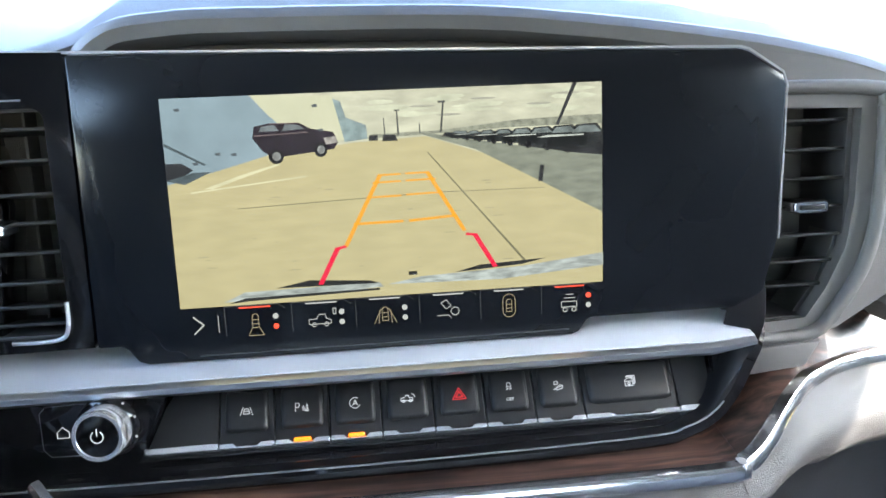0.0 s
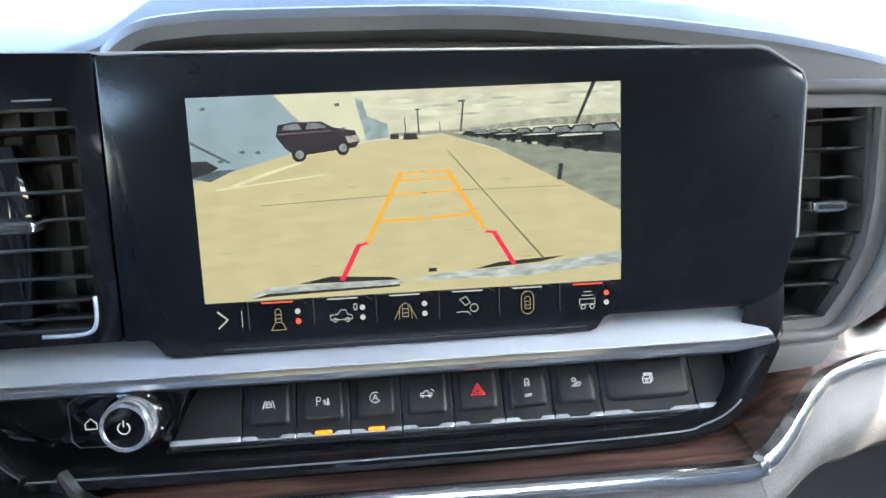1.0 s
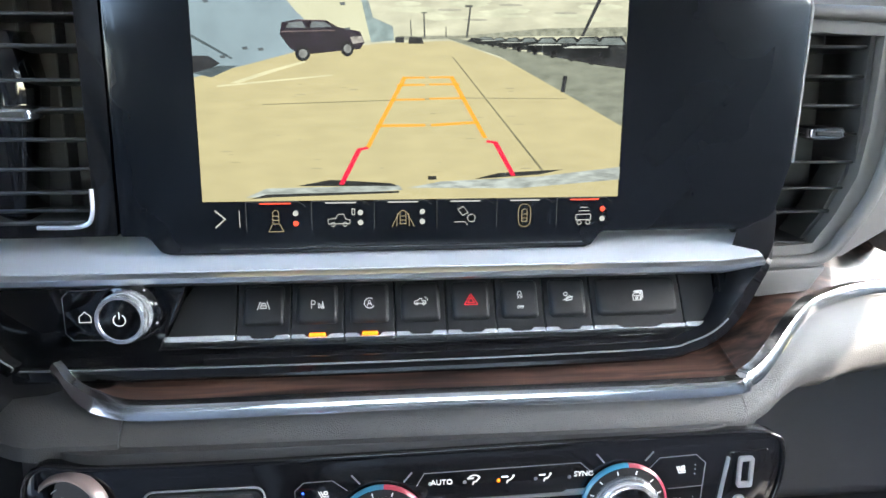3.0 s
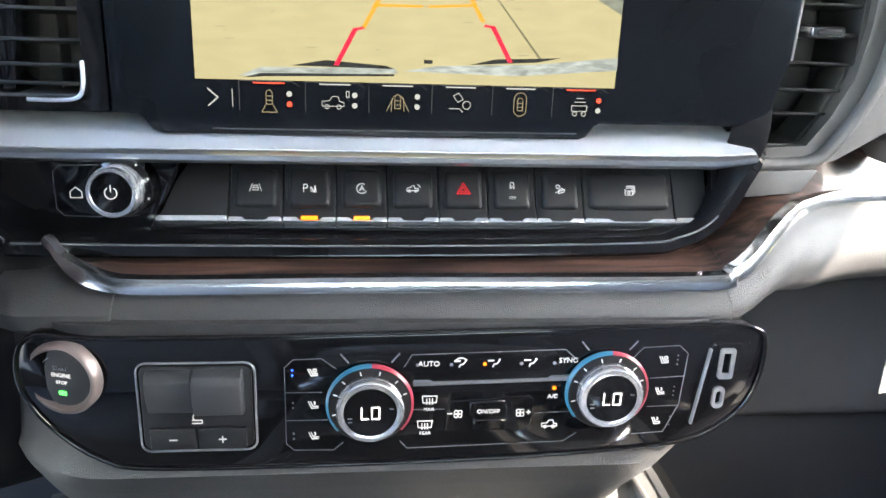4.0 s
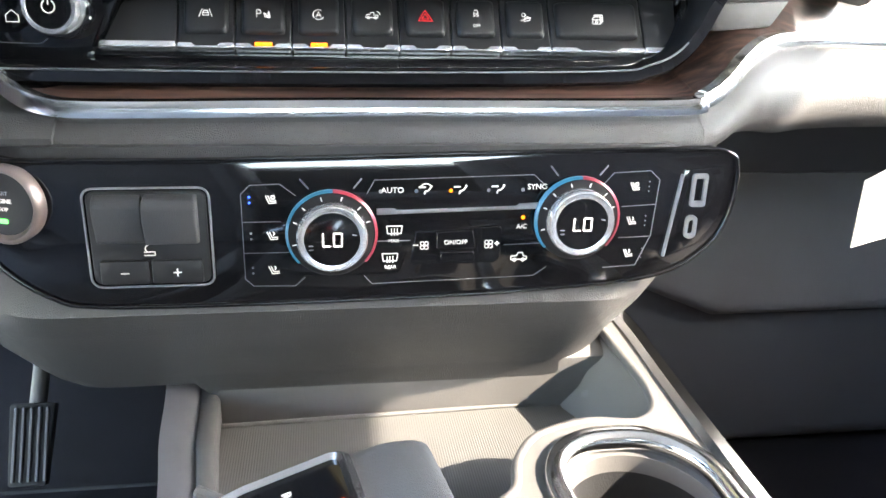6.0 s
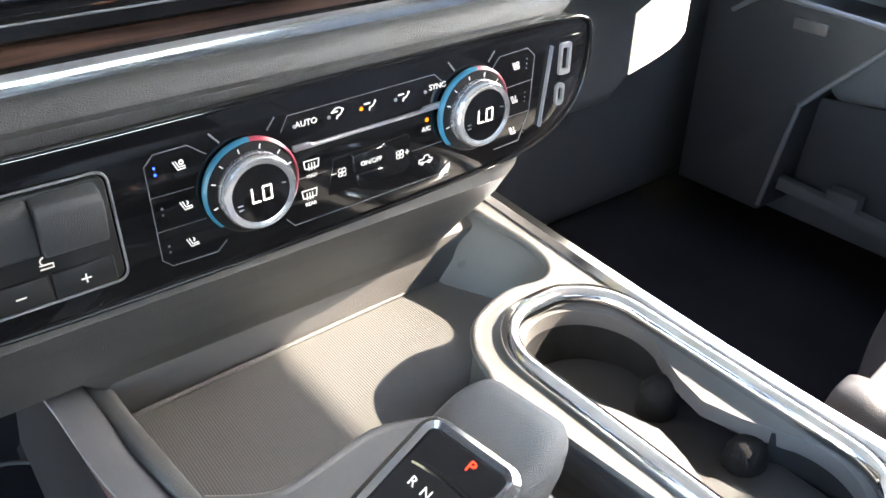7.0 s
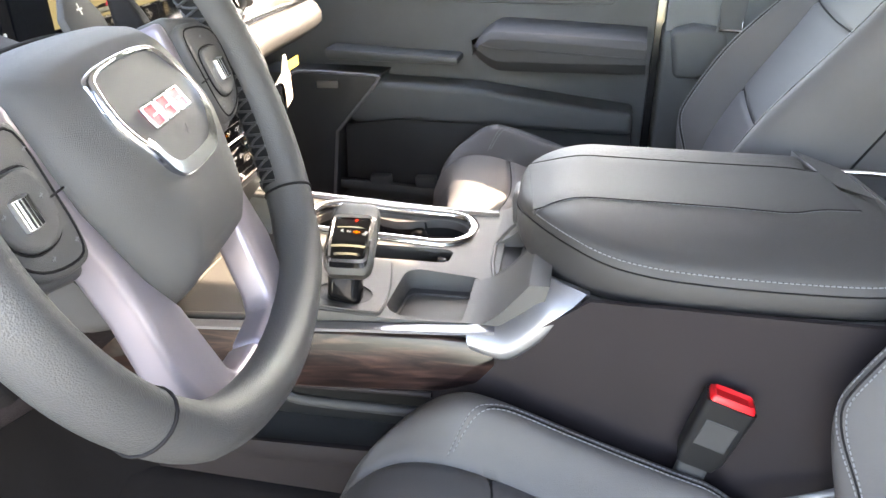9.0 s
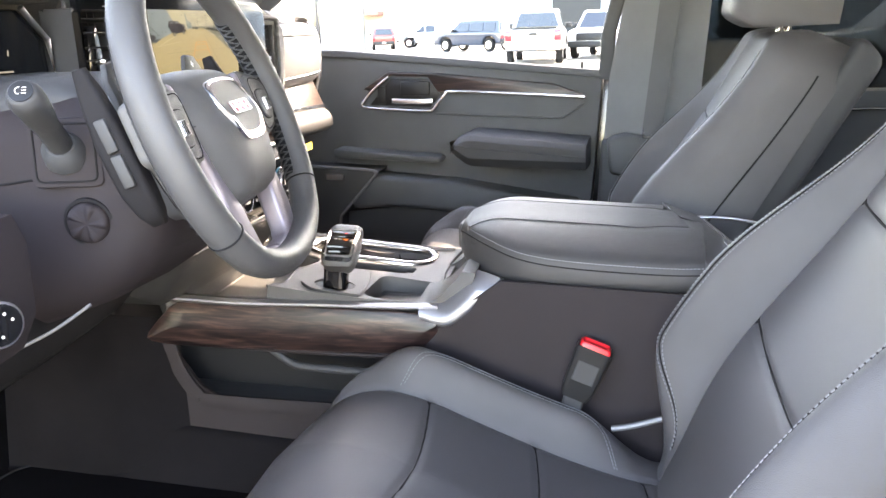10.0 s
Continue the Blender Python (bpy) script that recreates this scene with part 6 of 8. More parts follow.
for s, u, v, turn in (("R", -0.0085, 0.0085, 0), ("N", -0.0020, 0.0080, 0), ("D/L", 0.0145, 0.0065, 68)):
    part("letters", words(s, 0.0052, FM @ Matrix.Translation((u, v, 0)) @ Matrix.Rotation(radians(turn), 4, "Z")), WHITE, face, smooth=0)
part("lit_mark", flat([disc(0.0055 + dx, 0.0075 + dy, 0.0011, 8) for dx, dy in ((0, 0.0014), (0, -0.0014), (-0.0024, 0), (0.0024, 0), (0, 0))], FM), ORANGE, face, "amber lit mark")
for v, half in ((0.0195, 0.0140), (-0.0085, 0.0165), (-0.0175, 0.0125)):
    part("face_ridge", moved(loft([[(x, v - 0.0035 + d - 0.0012 * (x / half) ** 2, h + face_drop(v)) for d, h in ((-0.0016, -0.0014), (-0.0006, 0.0006), (0.0006, 0.0006), (0.0016, -0.0014))] for x in [half * (k / 8 - 1) for k in range(17)]]), FM), PIANO, face, smooth=60)

# ---------------------------------------------------------------- armrest lid
armrest = thing("armrest", (0, -0.37, 1.10), "black stitched leather center armrest lid", "armrest")


LID_NEAR = [(0.062, -0.347), (0.030, -0.350), (-0.010, -0.357), (-0.048, -0.371), (-0.078, -0.390), (-0.103, -0.416), (-0.121, -0.450), (-0.130, -0.490), (-0.133, -0.540), (-0.133, -0.600), (-0.131, -0.655), (-0.127, -0.690)]
LID_FAR = [(0.062, -0.347), (0.088, -0.347), (0.110, -0.351), (0.128, -0.362), (0.141, -0.384), (0.147, -0.415), (0.149, -0.460), (0.150, -0.540), (0.151, -0.600), (0.150, -0.640)]
near_edge = smooth_path([(a, b, 0) for a, b in LID_NEAR], 5)
far_edge = smooth_path([(a, b, 0) for a, b in LID_FAR], 5)


def lid_height(x, y):
    """Height of the padded top over the plan: crowned, falling to the rounded front."""
    crown = 1.163 - 0.030 * max(0.0, (-0.045 - x) / 0.09) ** 1.5 - 0.014 * max(0.0, (x - 0.075) / 0.075) ** 2
    front = max(0.0, (y + 0.430) / 0.083)
    return crown - 0.026 * front ** 2.2 - 0.010 * max(0.0, (-0.42 - y) / 0.27)


def lid_ring(scale, drop, lift=0.0):
    """The lid's outline shrunk towards its spine, at the height of the top less a drop."""
    out = []
    for p in far_edge[::-1] + near_edge[1:]:
        c = Vector((0.012, min(-0.47, p.y), 0))
        q = c.lerp(p, scale)
        out.append((q.x, q.y, lid_height(q.x, q.y) - drop + lift))
    return out


BOT = 1.088
low = [(0.012 + (p[0] - 0.012) * 0.985, p[1] - 0.004, BOT + 0.006) for p in lid_ring(1.0, 0)]
lower_lid = [[(p[0], p[1], BOT) for p in lid_ring(0.93, 0)], low, [(p[0], p[1], BOT + 0.016) for p in lid_ring(1.006, 0)], lid_ring(1.004, 0.012), lid_ring(0.992, 0.006), lid_ring(0.975, 0.0025)] + [lid_ring(k, 0.0) for k in (0.95, 0.85, 0.7, 0.55, 0.4, 0.25, 0.1)]
LID = material("lid_leather", (0.053, 0.050, 0.050), 0.46, bump=0.5, grain=1500, kind="leather", spread=0.1)
part("lid", loft(lower_lid), LID, armrest, "black leather lid with rounded front", smooth=70)
edge_line = [(p[0], p[1], p[2]) for p in lid_ring(1.005, 0.0105)]
part("piping", sweep(edge_line[12:], 0.0008), DEEP, armrest)


def seam_line(pts, per=8):
    return [(p.x, p.y, lid_height(p.x, p.y)) for p in smooth_path([(a, b, 0) for a, b in pts], per)]


NEAR_SEAM = [(-0.0625, -0.379), (-0.062, -0.388), (-0.057, -0.400), (-0.051, -0.425), (-0.050, -0.480), (-0.050, -0.560), (-0.051, -0.610), (-0.040, -0.640), (-0.036, -0.672)]
FAR_SEAM = [(0.098, -0.352), (0.088, -0.362), (0.076, -0.376), (0.070, -0.400), (0.068, -0.480), (0.068, -0.560), (0.069, -0.620), (0.064, -0.640), (0.062, -0.652)]
for line in (NEAR_SEAM, FAR_SEAM):
    part("seam", sweep(seam_line(line), 0.0008), DEEP, armrest)
# the middle panel has a fine pebbled weave and sits a little lower than its borders
TEXTILE = material("fine_weave_leather", (0.050, 0.048, 0.048), 0.55, bump=0.6, grain=1500, kind="leather", spread=0.08)
nl, fl = smooth_path([(a, b, 0) for a, b in NEAR_SEAM], 6), smooth_path([(a, b, 0) for a, b in FAR_SEAM], 6)
rows = []
for a, b in zip(nl, fl):
    row = [a.lerp(b, k / 12) for k in range(13)]
    rows.append([(p.x, p.y, lid_height(p.x, p.y) + 0.0012 * (1 - (2 * k / 12 - 1) ** 6)) for k, p in enumerate(row)] + [(p.x, p.y, lid_height(p.x, p.y) - 0.006) for p in row[::-1]])
part("centre_panel", loft(rows), TEXTILE, armrest, "finely textured middle panel", smooth=60)
part("latch", prism(rrect(0.012, 0.062, 1.098, 1.136, 0.012, 5), "y", -0.3545, -0.346, 0.003, 2), LEATHER, armrest, "padded lid latch")
# hinge end and chrome-framed bin behind the lid
part("hinge_cover", loft([[(0.150, -0.640, 1.148 - k), (0.062, -0.652, 1.152 - k), (-0.036, -0.672, 1.150 - k), (-0.127, -0.690, 1.128 - k), (-0.124, -0.735, 1.112 - k), (0.0, -0.735, 1.125 - k), (0.148, -0.700, 1.126 - k)] for k in (0.0, 0.05)]), SOFT_G, armrest, "grey plastic hinge cover")
part("hinge_line", sweep([(0.100, -0.6480, 1.1505), (0.062, -0.6535, 1.1525), (-0.036, -0.6735, 1.1505), (-0.125, -0.691, 1.129)], 0.0008), GREYLINE, armrest)


def stitches(path, mat, parent, step=0.0042, size=(0.0026, 0.0007, 0.0005), lift=0.0004):
    """A row of thread stitches along a polyline."""
    P = [Vector(p) for p in path]
    bms, run, nxt = [], 0.0, 0.0
    for a, b in zip(P, P[1:]):
        L = (b - a).length
        if L < 1e-6:
            continue
        t = (b - a) / L
        up = Vector((0, 0, 1)) if abs(t.z) < 0.9 else Vector((0, 1, 0))
        while nxt <= run + L:
            p = a + t * (nxt - run)
            m = Matrix.Translation(p) @ t.to_track_quat("X", "Z").to_matrix().to_4x4()
            bms.append((m, size))
            nxt += step
        run += L
    bm = bmesh.new()
    for m, (sx, sy, sz) in bms:
        vs = [bm.verts.new(m @ Vector((x * sx / 2, y * sy / 2, z * sz / 2 + lift))) for x in (-1, 1) for y in (-1, 1) for z in (-1, 1)]
        for f in ((0, 1, 3, 2), (4, 6, 7, 5), (0, 4, 5, 1), (2, 3, 7, 6), (0, 2, 6, 4), (1, 5, 7, 3)):
            bm.faces.new([vs[q] for q in f])
    return part("stitching", bm, mat, parent, "grey thread stitching", smooth=0, kind="stuff")


stitches(lid_ring(0.985, 0.0042)[18 + len(far_edge) - 1 :], THREAD, armrest, 0.0046, (0.0032, 0.0011, 0.0008))
stitches([(a - 0.0035, b - 0.0005, c) for a, b, c in seam_line(NEAR_SEAM)], THREAD, armrest, 0.0044, (0.0026, 0.0007, 0.0004), 0.0006)
# ---------------------------------------------------------------- seats
def pillow(fx, n=44, m=44):
    """A closed cushion from fx(u, v) -> (top point, bottom point), u and v from -1 to 1."""
    bm = bmesh.new()
    T = [[None] * (m + 1) for _ in range(n + 1)]
    B = [[None] * (m + 1) for _ in range(n + 1)]
    for i in range(n + 1):
        for j in range(m + 1):
            t, b = fx(2 * i / n - 1, 2 * j / m - 1)
            T[i][j] = bm.verts.new(t)
            B[i][j] = bm.verts.new(b) if i in (0, n) or j in (0, m) else None
    for i in range(n):
        for j in range(m):
            bm.faces.new((T[i][j], T[i + 1][j], T[i + 1][j + 1], T[i][j + 1]))
    for i in range(n):
        bm.faces.new((T[i][0], B[i][0], B[i + 1][0], T[i + 1][0]))
        bm.faces.new((T[i + 1][m], B[i + 1][m], B[i][m], T[i][m]))
    for j in range(m):
        bm.faces.new((T[0][j + 1], B[0][j + 1], B[0][j], T[0][j]))
        bm.faces.new((T[n][j], B[n][j], B[n][j + 1], T[n][j + 1]))
    bm.faces.new([B[i][0] for i in range(n)] + [B[n][j] for j in range(m)] + [B[n - i][m] for i in range(n)] + [B[0][m - j] for j in range(m)])
    return bm


def ease(t):
    t = min(1.0, max(0.0, t))
    return t * t * (3 - 2 * t)


SEAT_Z = [(-0.74, 0.884), (-0.625, 0.889), (-0.56, 0.902), (-0.496, 0.922), (-0.43, 0.946), (-0.365, 0.970), (-0.315, 0.980), (-0.275, 0.974), (-0.248, 0.955), (-0.232, 0.925), (-0.228, 0.89)]


def ease_table(rows, x):
    """A smooth curve through (x, value) rows."""
    x = min(max(x, rows[0][0]), rows[-1][0])
    for i in range(len(rows) - 1):
        (a, p), (b, q) = rows[i], rows[i + 1]
        if x <= b:
            m0 = (q - rows[max(i - 1, 0)][1]) / (b - rows[max(i - 1, 0)][0])
            m1 = (rows[min(i + 2, len(rows) - 1)][1] - p) / (rows[min(i + 2, len(rows) - 1)][0] - a)
            t, d = (x - a) / (b - a), b - a
            return p * (1 + 2 * t) * (1 - t) ** 2 + m0 * d * t * (1 - t) ** 2 + q * t * t * (3 - 2 * t) - m1 * d * t * t * (1 - t)
    return rows[-1][1]


SEAM_C, SEAM = 0.64, 0.675


def seat(name, cx, dy, dz, label, H, inner, near_lobe, far_lobe, set_back, inner_round):
    st = thing(name, (cx, -0.47 + dy, 0.77), label, "seat", "front seats")
    HC = H * 1.07

    def cross(u):
        return -0.024 * (1 - min(1.0, abs(u) / SEAM_C) ** 1.4)

    def cushion(u, v, dent=True):
        y = -0.484 + 0.256 * v
        r = 1 - max(0, (abs(u) - 0.84) / 0.16) ** 2
        z = ease_table(SEAT_Z, y) + dz
        front = ease((v - 0.62) / 0.38)
        run = ease((y + 0.640) / 0.10) * (1 - 0.55 * ease((y + 0.345) / 0.08))
        bol = ease((abs(u) - SEAM_C + 0.01) / 0.17)
        z += 0.044 * bol * run - 0.060 * (1 - r) * (1 - 0.4 * front) + 0.008 * (1 - abs(u)) ** 2
        w = HC * (1.0 - 0.20 * front ** 3)
        if dent:
            z -= 0.005 * math.exp(-(abs(abs(u) - SEAM_C) * HC / 0.0035) ** 2)
            if abs(u) < SEAM_C:
                for ys in (-0.364, -0.496, -0.625):
                    z -= 0.004 * math.exp(-((y - ys - cross(u)) / 0.0035) ** 2)
        fwd = 0.020 * (1 - abs(u) ** 2.4) * front - 0.030 * max(0.0, (abs(u) - 0.5) / 0.5) ** 2 * front - set_back - inner_round * ((u * inner + 1) / 2) ** 1.2 * front
        return (cx + u * w, y + dy + fwd, z), (cx + u * w * 0.95, y + dy + fwd - 0.012 * front, 0.80 + dz)
    part("seat_cushion", pillow(cushion, 96, 120), LEATHER, st, "black leather cushion with stitched bolsters", smooth=60)

    def back(u, v, dent=True):
        r = 1 - max(0, (abs(u) - 0.84) / 0.16) ** 2
        h = (v + 1) / 2
        w = H * (1.0 - 0.10 * ease((h - 0.35) / 0.65)) * (1 - 0.22 * max(0, (h - 0.86) / 0.14) ** 2) * (1 - 0.16 * (1 - ease(h / 0.28)))
        rise = ease(h / 0.26) * (1 - 0.80 * ease((h - 0.42) / 0.46))
        bol = ease((abs(u) - SEAM + 0.01) / 0.17)
        out = (near_lobe if u * inner > 0 else far_lobe) * bol * rise - 0.055 * (1 - r) + 0.018 * math.exp(-((h - 0.30) / 0.25) ** 2)
        out -= 0.05 * max(0, (h - 0.93) / 0.07) ** 2
        if dent:
            out -= 0.005 * math.exp(-(abs(abs(u) - SEAM) * H / 0.0035) ** 2) * (1 - ease((h - 0.74) / 0.1))
            if abs(u) < SEAM:
                for hs in (0.385, 0.665):
                    out -= 0.004 * math.exp(-((h - hs + 0.010 * (1 - (u / SEAM) ** 2)) * 0.56 / 0.0035) ** 2)
        z0 = 0.905 + 0.50 * h
        y0 = -0.645 - 0.275 * h
        return (cx + u * w, y0 + dy + out * 0.89, z0 + out * 0.42 + dz), (cx + u * w * 0.93, y0 + dy - 0.105, z0 - 0.050 + dz)

    def lobe_run(q):
        return 0.25 + 0.75 * ease(q / 0.22)
    part("backrest", pillow(back, 96, 120), LEATHER, st, "black leather backrest with stitched bolsters", smooth=60)

    def head(u, v):
        h = (v + 1) / 2
        r = 1 - max(0, (max(abs(u), abs(v)) - 0.66) / 0.34) ** 2
        return (cx + u * (0.135 - 0.012 * abs(v) ** 3), -0.882 - 0.03 * h + dy + 0.045 * r, 1.392 + 0.190 * h + dz), (cx + u * 0.128, -1.000 - 0.02 * h + dy, 1.395 + 0.180 * h + dz)
    part("headrest", bevel(pillow(head, 24, 24), 0.014, 3, 50), LEATHER, st, "black leather headrest", smooth=70)
    for sx in (-0.05, 0.05):
        part("headrest_post", sweep([(cx + sx, -0.935 + dy, 1.36 + dz), (cx + sx, -0.945 + dy, 1.44 + dz)], 0.006), CHROME, st)
    part("back_shell", prism([(-0.735 + dy, 0.90 + dz), (-0.805 + dy, 0.87 + dz), (-1.060 + dy, 1.34 + dz), (-1.025 + dy, 1.38 + dz)], "x", cx - H * 0.84, cx + H * 0.84, 0.016, 3), SOFT_D, st, "charcoal seat back shell")
    part("seat_base", box(cx - 0.2, cx + 0.2, -0.72 + dy, -0.30 + dy, 0.765, 0.86 + dz, 0.02), SOFT_D, st)
    part("side_shield", box(cx - HC * 0.96, cx + HC * 0.96, -0.70 + dy, -0.27 + dy, 0.81 + dz, 0.860 + dz, 0.012, 2), SOFT_D, st)
    for sd in (-1, 1):
        part("side_seam", sweep([Vector(back(sd * 0.985, -0.75 + 1.55 * i / 30, False)[0]) * 0.45 + Vector(back(sd * 0.985, -0.75 + 1.55 * i / 30, False)[1]) * 0.55 + Vector((sd * 0.0035, 0, 0)) for i in range(31)], 0.0016), DEEP, st)
        for off in (0.0, 0.026):
            ys = [-0.585 + 0.250 * i / 70 for i in range(71)]
            pts = []
            for i, y in enumerate(ys):
                q = i / 70
                bend = max(0.0, (q - 0.80) / 0.20) ** 2.2 + max(0.0, (0.12 - q) / 0.12) ** 2
                u = sd * (SEAM_C + 0.03 + (0.145 + off) * (1 - bend))
                yy = y + (0.012 + off * 0.25) * (q - 0.5)
                pts.append(Vector(cushion(u, (yy + 0.484) / 0.256, False)[0]) + Vector((0, 0, 0.0004)))
            stitches(pts, THREAD, st, 0.0048, (0.0030, 0.0009, 0.0008))
            if off == 0.0:
                part("seam", sweep([p + Vector((sd * 0.0030, 0, -0.0006)) for p in pts], 0.0011), DEEP, st)
        for off in (0.130, 0.158):
            pts = [Vector(back(sd * (SEAM + off * lobe_run(i / 69)), -0.86 + 1.68 * i / 69, False)[0]) + Vector((0, 0.0008, 0.0004)) for i in range(70)]
            stitches(pts, THREAD, st, 0.0050, (0.0032, 0.0009, 0.0009))
        part("seam", sweep([Vector(back(sd * (SEAM + 0.144 * lobe_run(i / 69)), -0.86 + 1.68 * i / 69, False)[0]) for i in range(70)], 0.0010), DEEP, st)
        part("seam", sweep([Vector(back(sd * SEAM, -0.86 + 1.42 * i / 39, True)[0]) + Vector((0, 0.0004, 0)) for i in range(40)], 0.0015), DEEP, st)
        part("seam", sweep([Vector(cushion(sd * SEAM_C, -0.95 + 1.66 * i / 39, True)[0]) for i in range(40)], 0.0015), DEEP, st)
    for h in (0.385, 0.665):
        part("seam", sweep([Vector(back(u, 2 * (h - 0.010 * (1 - (u / SEAM) ** 2)) - 1, True)[0]) + Vector((0, 0.0004, 0)) for u in [SEAM * (i / 20 - 1) for i in range(41)]], 0.0015), DEEP, st)
    for y in (-0.364, -0.496, -0.625):
        part("seam", sweep([Vector(cushion(u, (y + cross(u) + 0.484) / 0.256, True)[0]) for u in [SEAM_C * (i / 20 - 1) for i in range(41)]], 0.0014), DEEP, st)
    part("seat_hinge", sweep(smooth_path([(cx + inner * (H * 0.93), -0.585 + dy, 0.926 + dz), (cx + inner * (H * 0.93), -0.615 + dy, 0.934 + dz), (cx + inner * (H * 0.95), -0.66 + dy, 0.950 + dz)], 4), 0.004), GREYLINE, st, "silver hinge cover edge")
    return st


driver_seat = seat("driver_seat", -0.387, 0.0, 0.0, "black leather driver's bucket seat with grey double stitching", 0.222, 1, 0.068, 0.036, 0.0, 0.0)
passenger_seat = seat("passenger_seat", 0.402, 0.108, 0.012, "black leather passenger bucket seat, partly sunlit", 0.222, -1, 0.040, 0.056, 0.0, 0.120)

# seat belt buckle between driver's seat and console
buckle = thing("seat_belt_buckle", (-0.175, -0.60, 0.92), "black seat belt buckle with a red release button", "seat belt buckle")
BM_ = Matrix.Translation((-0.172, -0.562, 1.030)) @ Matrix.Rotation(radians(20), 4, "X")
part("buckle_body", moved(loft([[(a * w, b * h, z) for a, b in rrect(-1, 1, -1, 1, 0.3, 4)] for w, h, z in ((0.009, 0.016, -0.072), (0.011, 0.020, -0.060), (0.012, 0.022, -0.004), (0.012, 0.022, 0.0))]), BM_), BUTTON, buckle)
part("release_button", moved(loft([[(a * w, b * h, z) for a, b in rrect(-1, 1, -1, 1, 0.2, 3)] for w, h, z in ((0.0105, 0.0195, -0.004), (0.0105, 0.0195, 0.003), (0.0085, 0.0165, 0.006), (0.006, 0.014, 0.003))]), BM_), RED, buckle, "bright red release button")
part("press_mark", moved(box(-0.0123, -0.0118, -0.009, 0.009, -0.034, -0.029), BM_), GREYLINE, buckle, smooth=0)
part("press_frame", moved(box(-0.0126, -0.0115, -0.014, 0.014, -0.046, -0.018, 0.001, 1), BM_), SOFT_D, buckle)
part("stalk", moved(loft([[(a * 0.006, b * 0.013 + dy, z) for a, b in rrect(-1, 1, -1, 1, 0.3, 3)] for dy, z in ((0, -0.07), (-0.002, -0.10), (-0.008, -0.15))]), BM_), SOFT_D, buckle)

# ---------------------------------------------------------------- passenger door
door = thing("passenger_door", (0.84, -0.1, 0.8), "closed black passenger door with wood and chrome trim", "door")
DOORSKIN = material("door_plastic", (0.082, 0.086, 0.090), 0.58, bump=0.4, grain=1800, kind="leather")
DX = 0.835
part("door_panel", prism([(0.42, 1.378), (0.14, 1.366), (-0.145, 1.341), (-0.505, 1.308), (-0.485, 1.02), (-0.465, 0.76), (0.42, 0.76)], "x", DX, 0.90, 0.006), DOORSKIN, door, "black grained door panel")
part("belt_molding", sweep([(DX + 0.004, 0.42, 1.376), (DX + 0.004, 0.14, 1.364), (DX + 0.004, -0.145, 1.339), (DX + 0.004, -0.505, 1.306)], rrect(-0.012, 0.012, -0.010, 0.008, 0.004, 3)), DOORSKIN, door)
part("upper_wood", prism([(0.090, 1.275), (0.066, 1.290), (0.020, 1.3185), (-0.116, 1.312), (-0.390, 1.284), (-0.455, 1.262), (-0.470, 1.252), (-0.136, 1.268), (-0.105, 1.268), (-0.080, 1.305), (0.015, 1.308), (0.070, 1.270)], "x", DX - 0.008, DX + 0.002, 0.003, 2), WOOD_Y_SHADED, door, "dark wood strip on the door")
cpath = smooth_path([(DX - 0.010, 0.020, 1.306), (DX - 0.010, 0.060, 1.275), (DX - 0.011, 0.090, 1.243), (DX - 0.011, 0.088, 1.232), (DX - 0.011, 0.060, 1.228), (DX - 0.012, -0.075, 1.222), (DX - 0.012, -0.094, 1.226), (DX - 0.011, -0.125, 1.262), (DX - 0.010, -0.145, 1.268), (DX - 0.009, -0.30, 1.262), (DX - 0.008, -0.464, 1.253)], 5)
part("chrome_line", sweep(cpath, 0.0042), CHROME, door, "chrome line round the door handle")
part("handle_bowl", prism([(0.075, 1.236), (0.015, 1.302), (-0.085, 1.300), (-0.110, 1.262), (-0.085, 1.230)], "x", DX - 0.003, DX + 0.002, 0.001), BUTTON, door, "black handle bowl")
part("door_handle", sweep([(DX - 0.010, 0.010, 1.247), (DX - 0.018, -0.02, 1.246), (DX - 0.018, -0.07, 1.245), (DX - 0.010, -0.092, 1.246)], rrect(-0.006, 0.006, -0.006, 0.006, 0.002, 3)), SATIN, door, "silver door handle")
part("handle_lever", box(DX - 0.012, DX - 0.003, -0.085, -0.010, 1.258, 1.294, 0.004, 2), BUTTON, door)
part("lock_switch", box(DX - 0.008, DX - 0.002, 0.030, 0.052, 1.238, 1.282, 0.003, 2), BUTTON, door, "black lock switch")
part("mid_fold", sweep(smooth_path([(DX - 0.001, -0.10, 1.214), (DX - 0.001, -0.38, 1.203), (DX - 0.001, -0.42, 1.210), (DX - 0.001, -0.462, 1.238)], 5), 0.003), DOORSKIN, door)
# arm rest and lower pocket
part("door_armrest", bevel(loft([[(0.855, y, zb), (0.700, y, zb + 0.010), (0.685, y, zb + 0.030), (0.688, y, zt - 0.012), (0.700, y, zt), (0.76, y, zt + 0.004), (0.855, y, zt + 0.002)] for y, zb, zt in ((-0.168, 1.130, 1.150), (-0.178, 1.118, 1.166), (-0.200, 1.102, 1.177), (-0.215, 1.096, 1.178), (-0.35, 1.092, 1.168), (-0.480, 1.090, 1.157))]), 0.003, 2), SOFT_D, door, "black padded door armrest")
part("armrest_seam", sweep([(0.6865, -0.185, 1.155), (0.6850, -0.21, 1.150), (0.6850, -0.48, 1.130)], 0.0015), SOFT_D, door)
part("pull_shelf", prism([(0.16, 1.132), (-0.12, 1.113), (-0.12, 1.098), (0.16, 1.108)], "x", 0.775, 0.84, 0.008, 2), DOORSKIN, door)
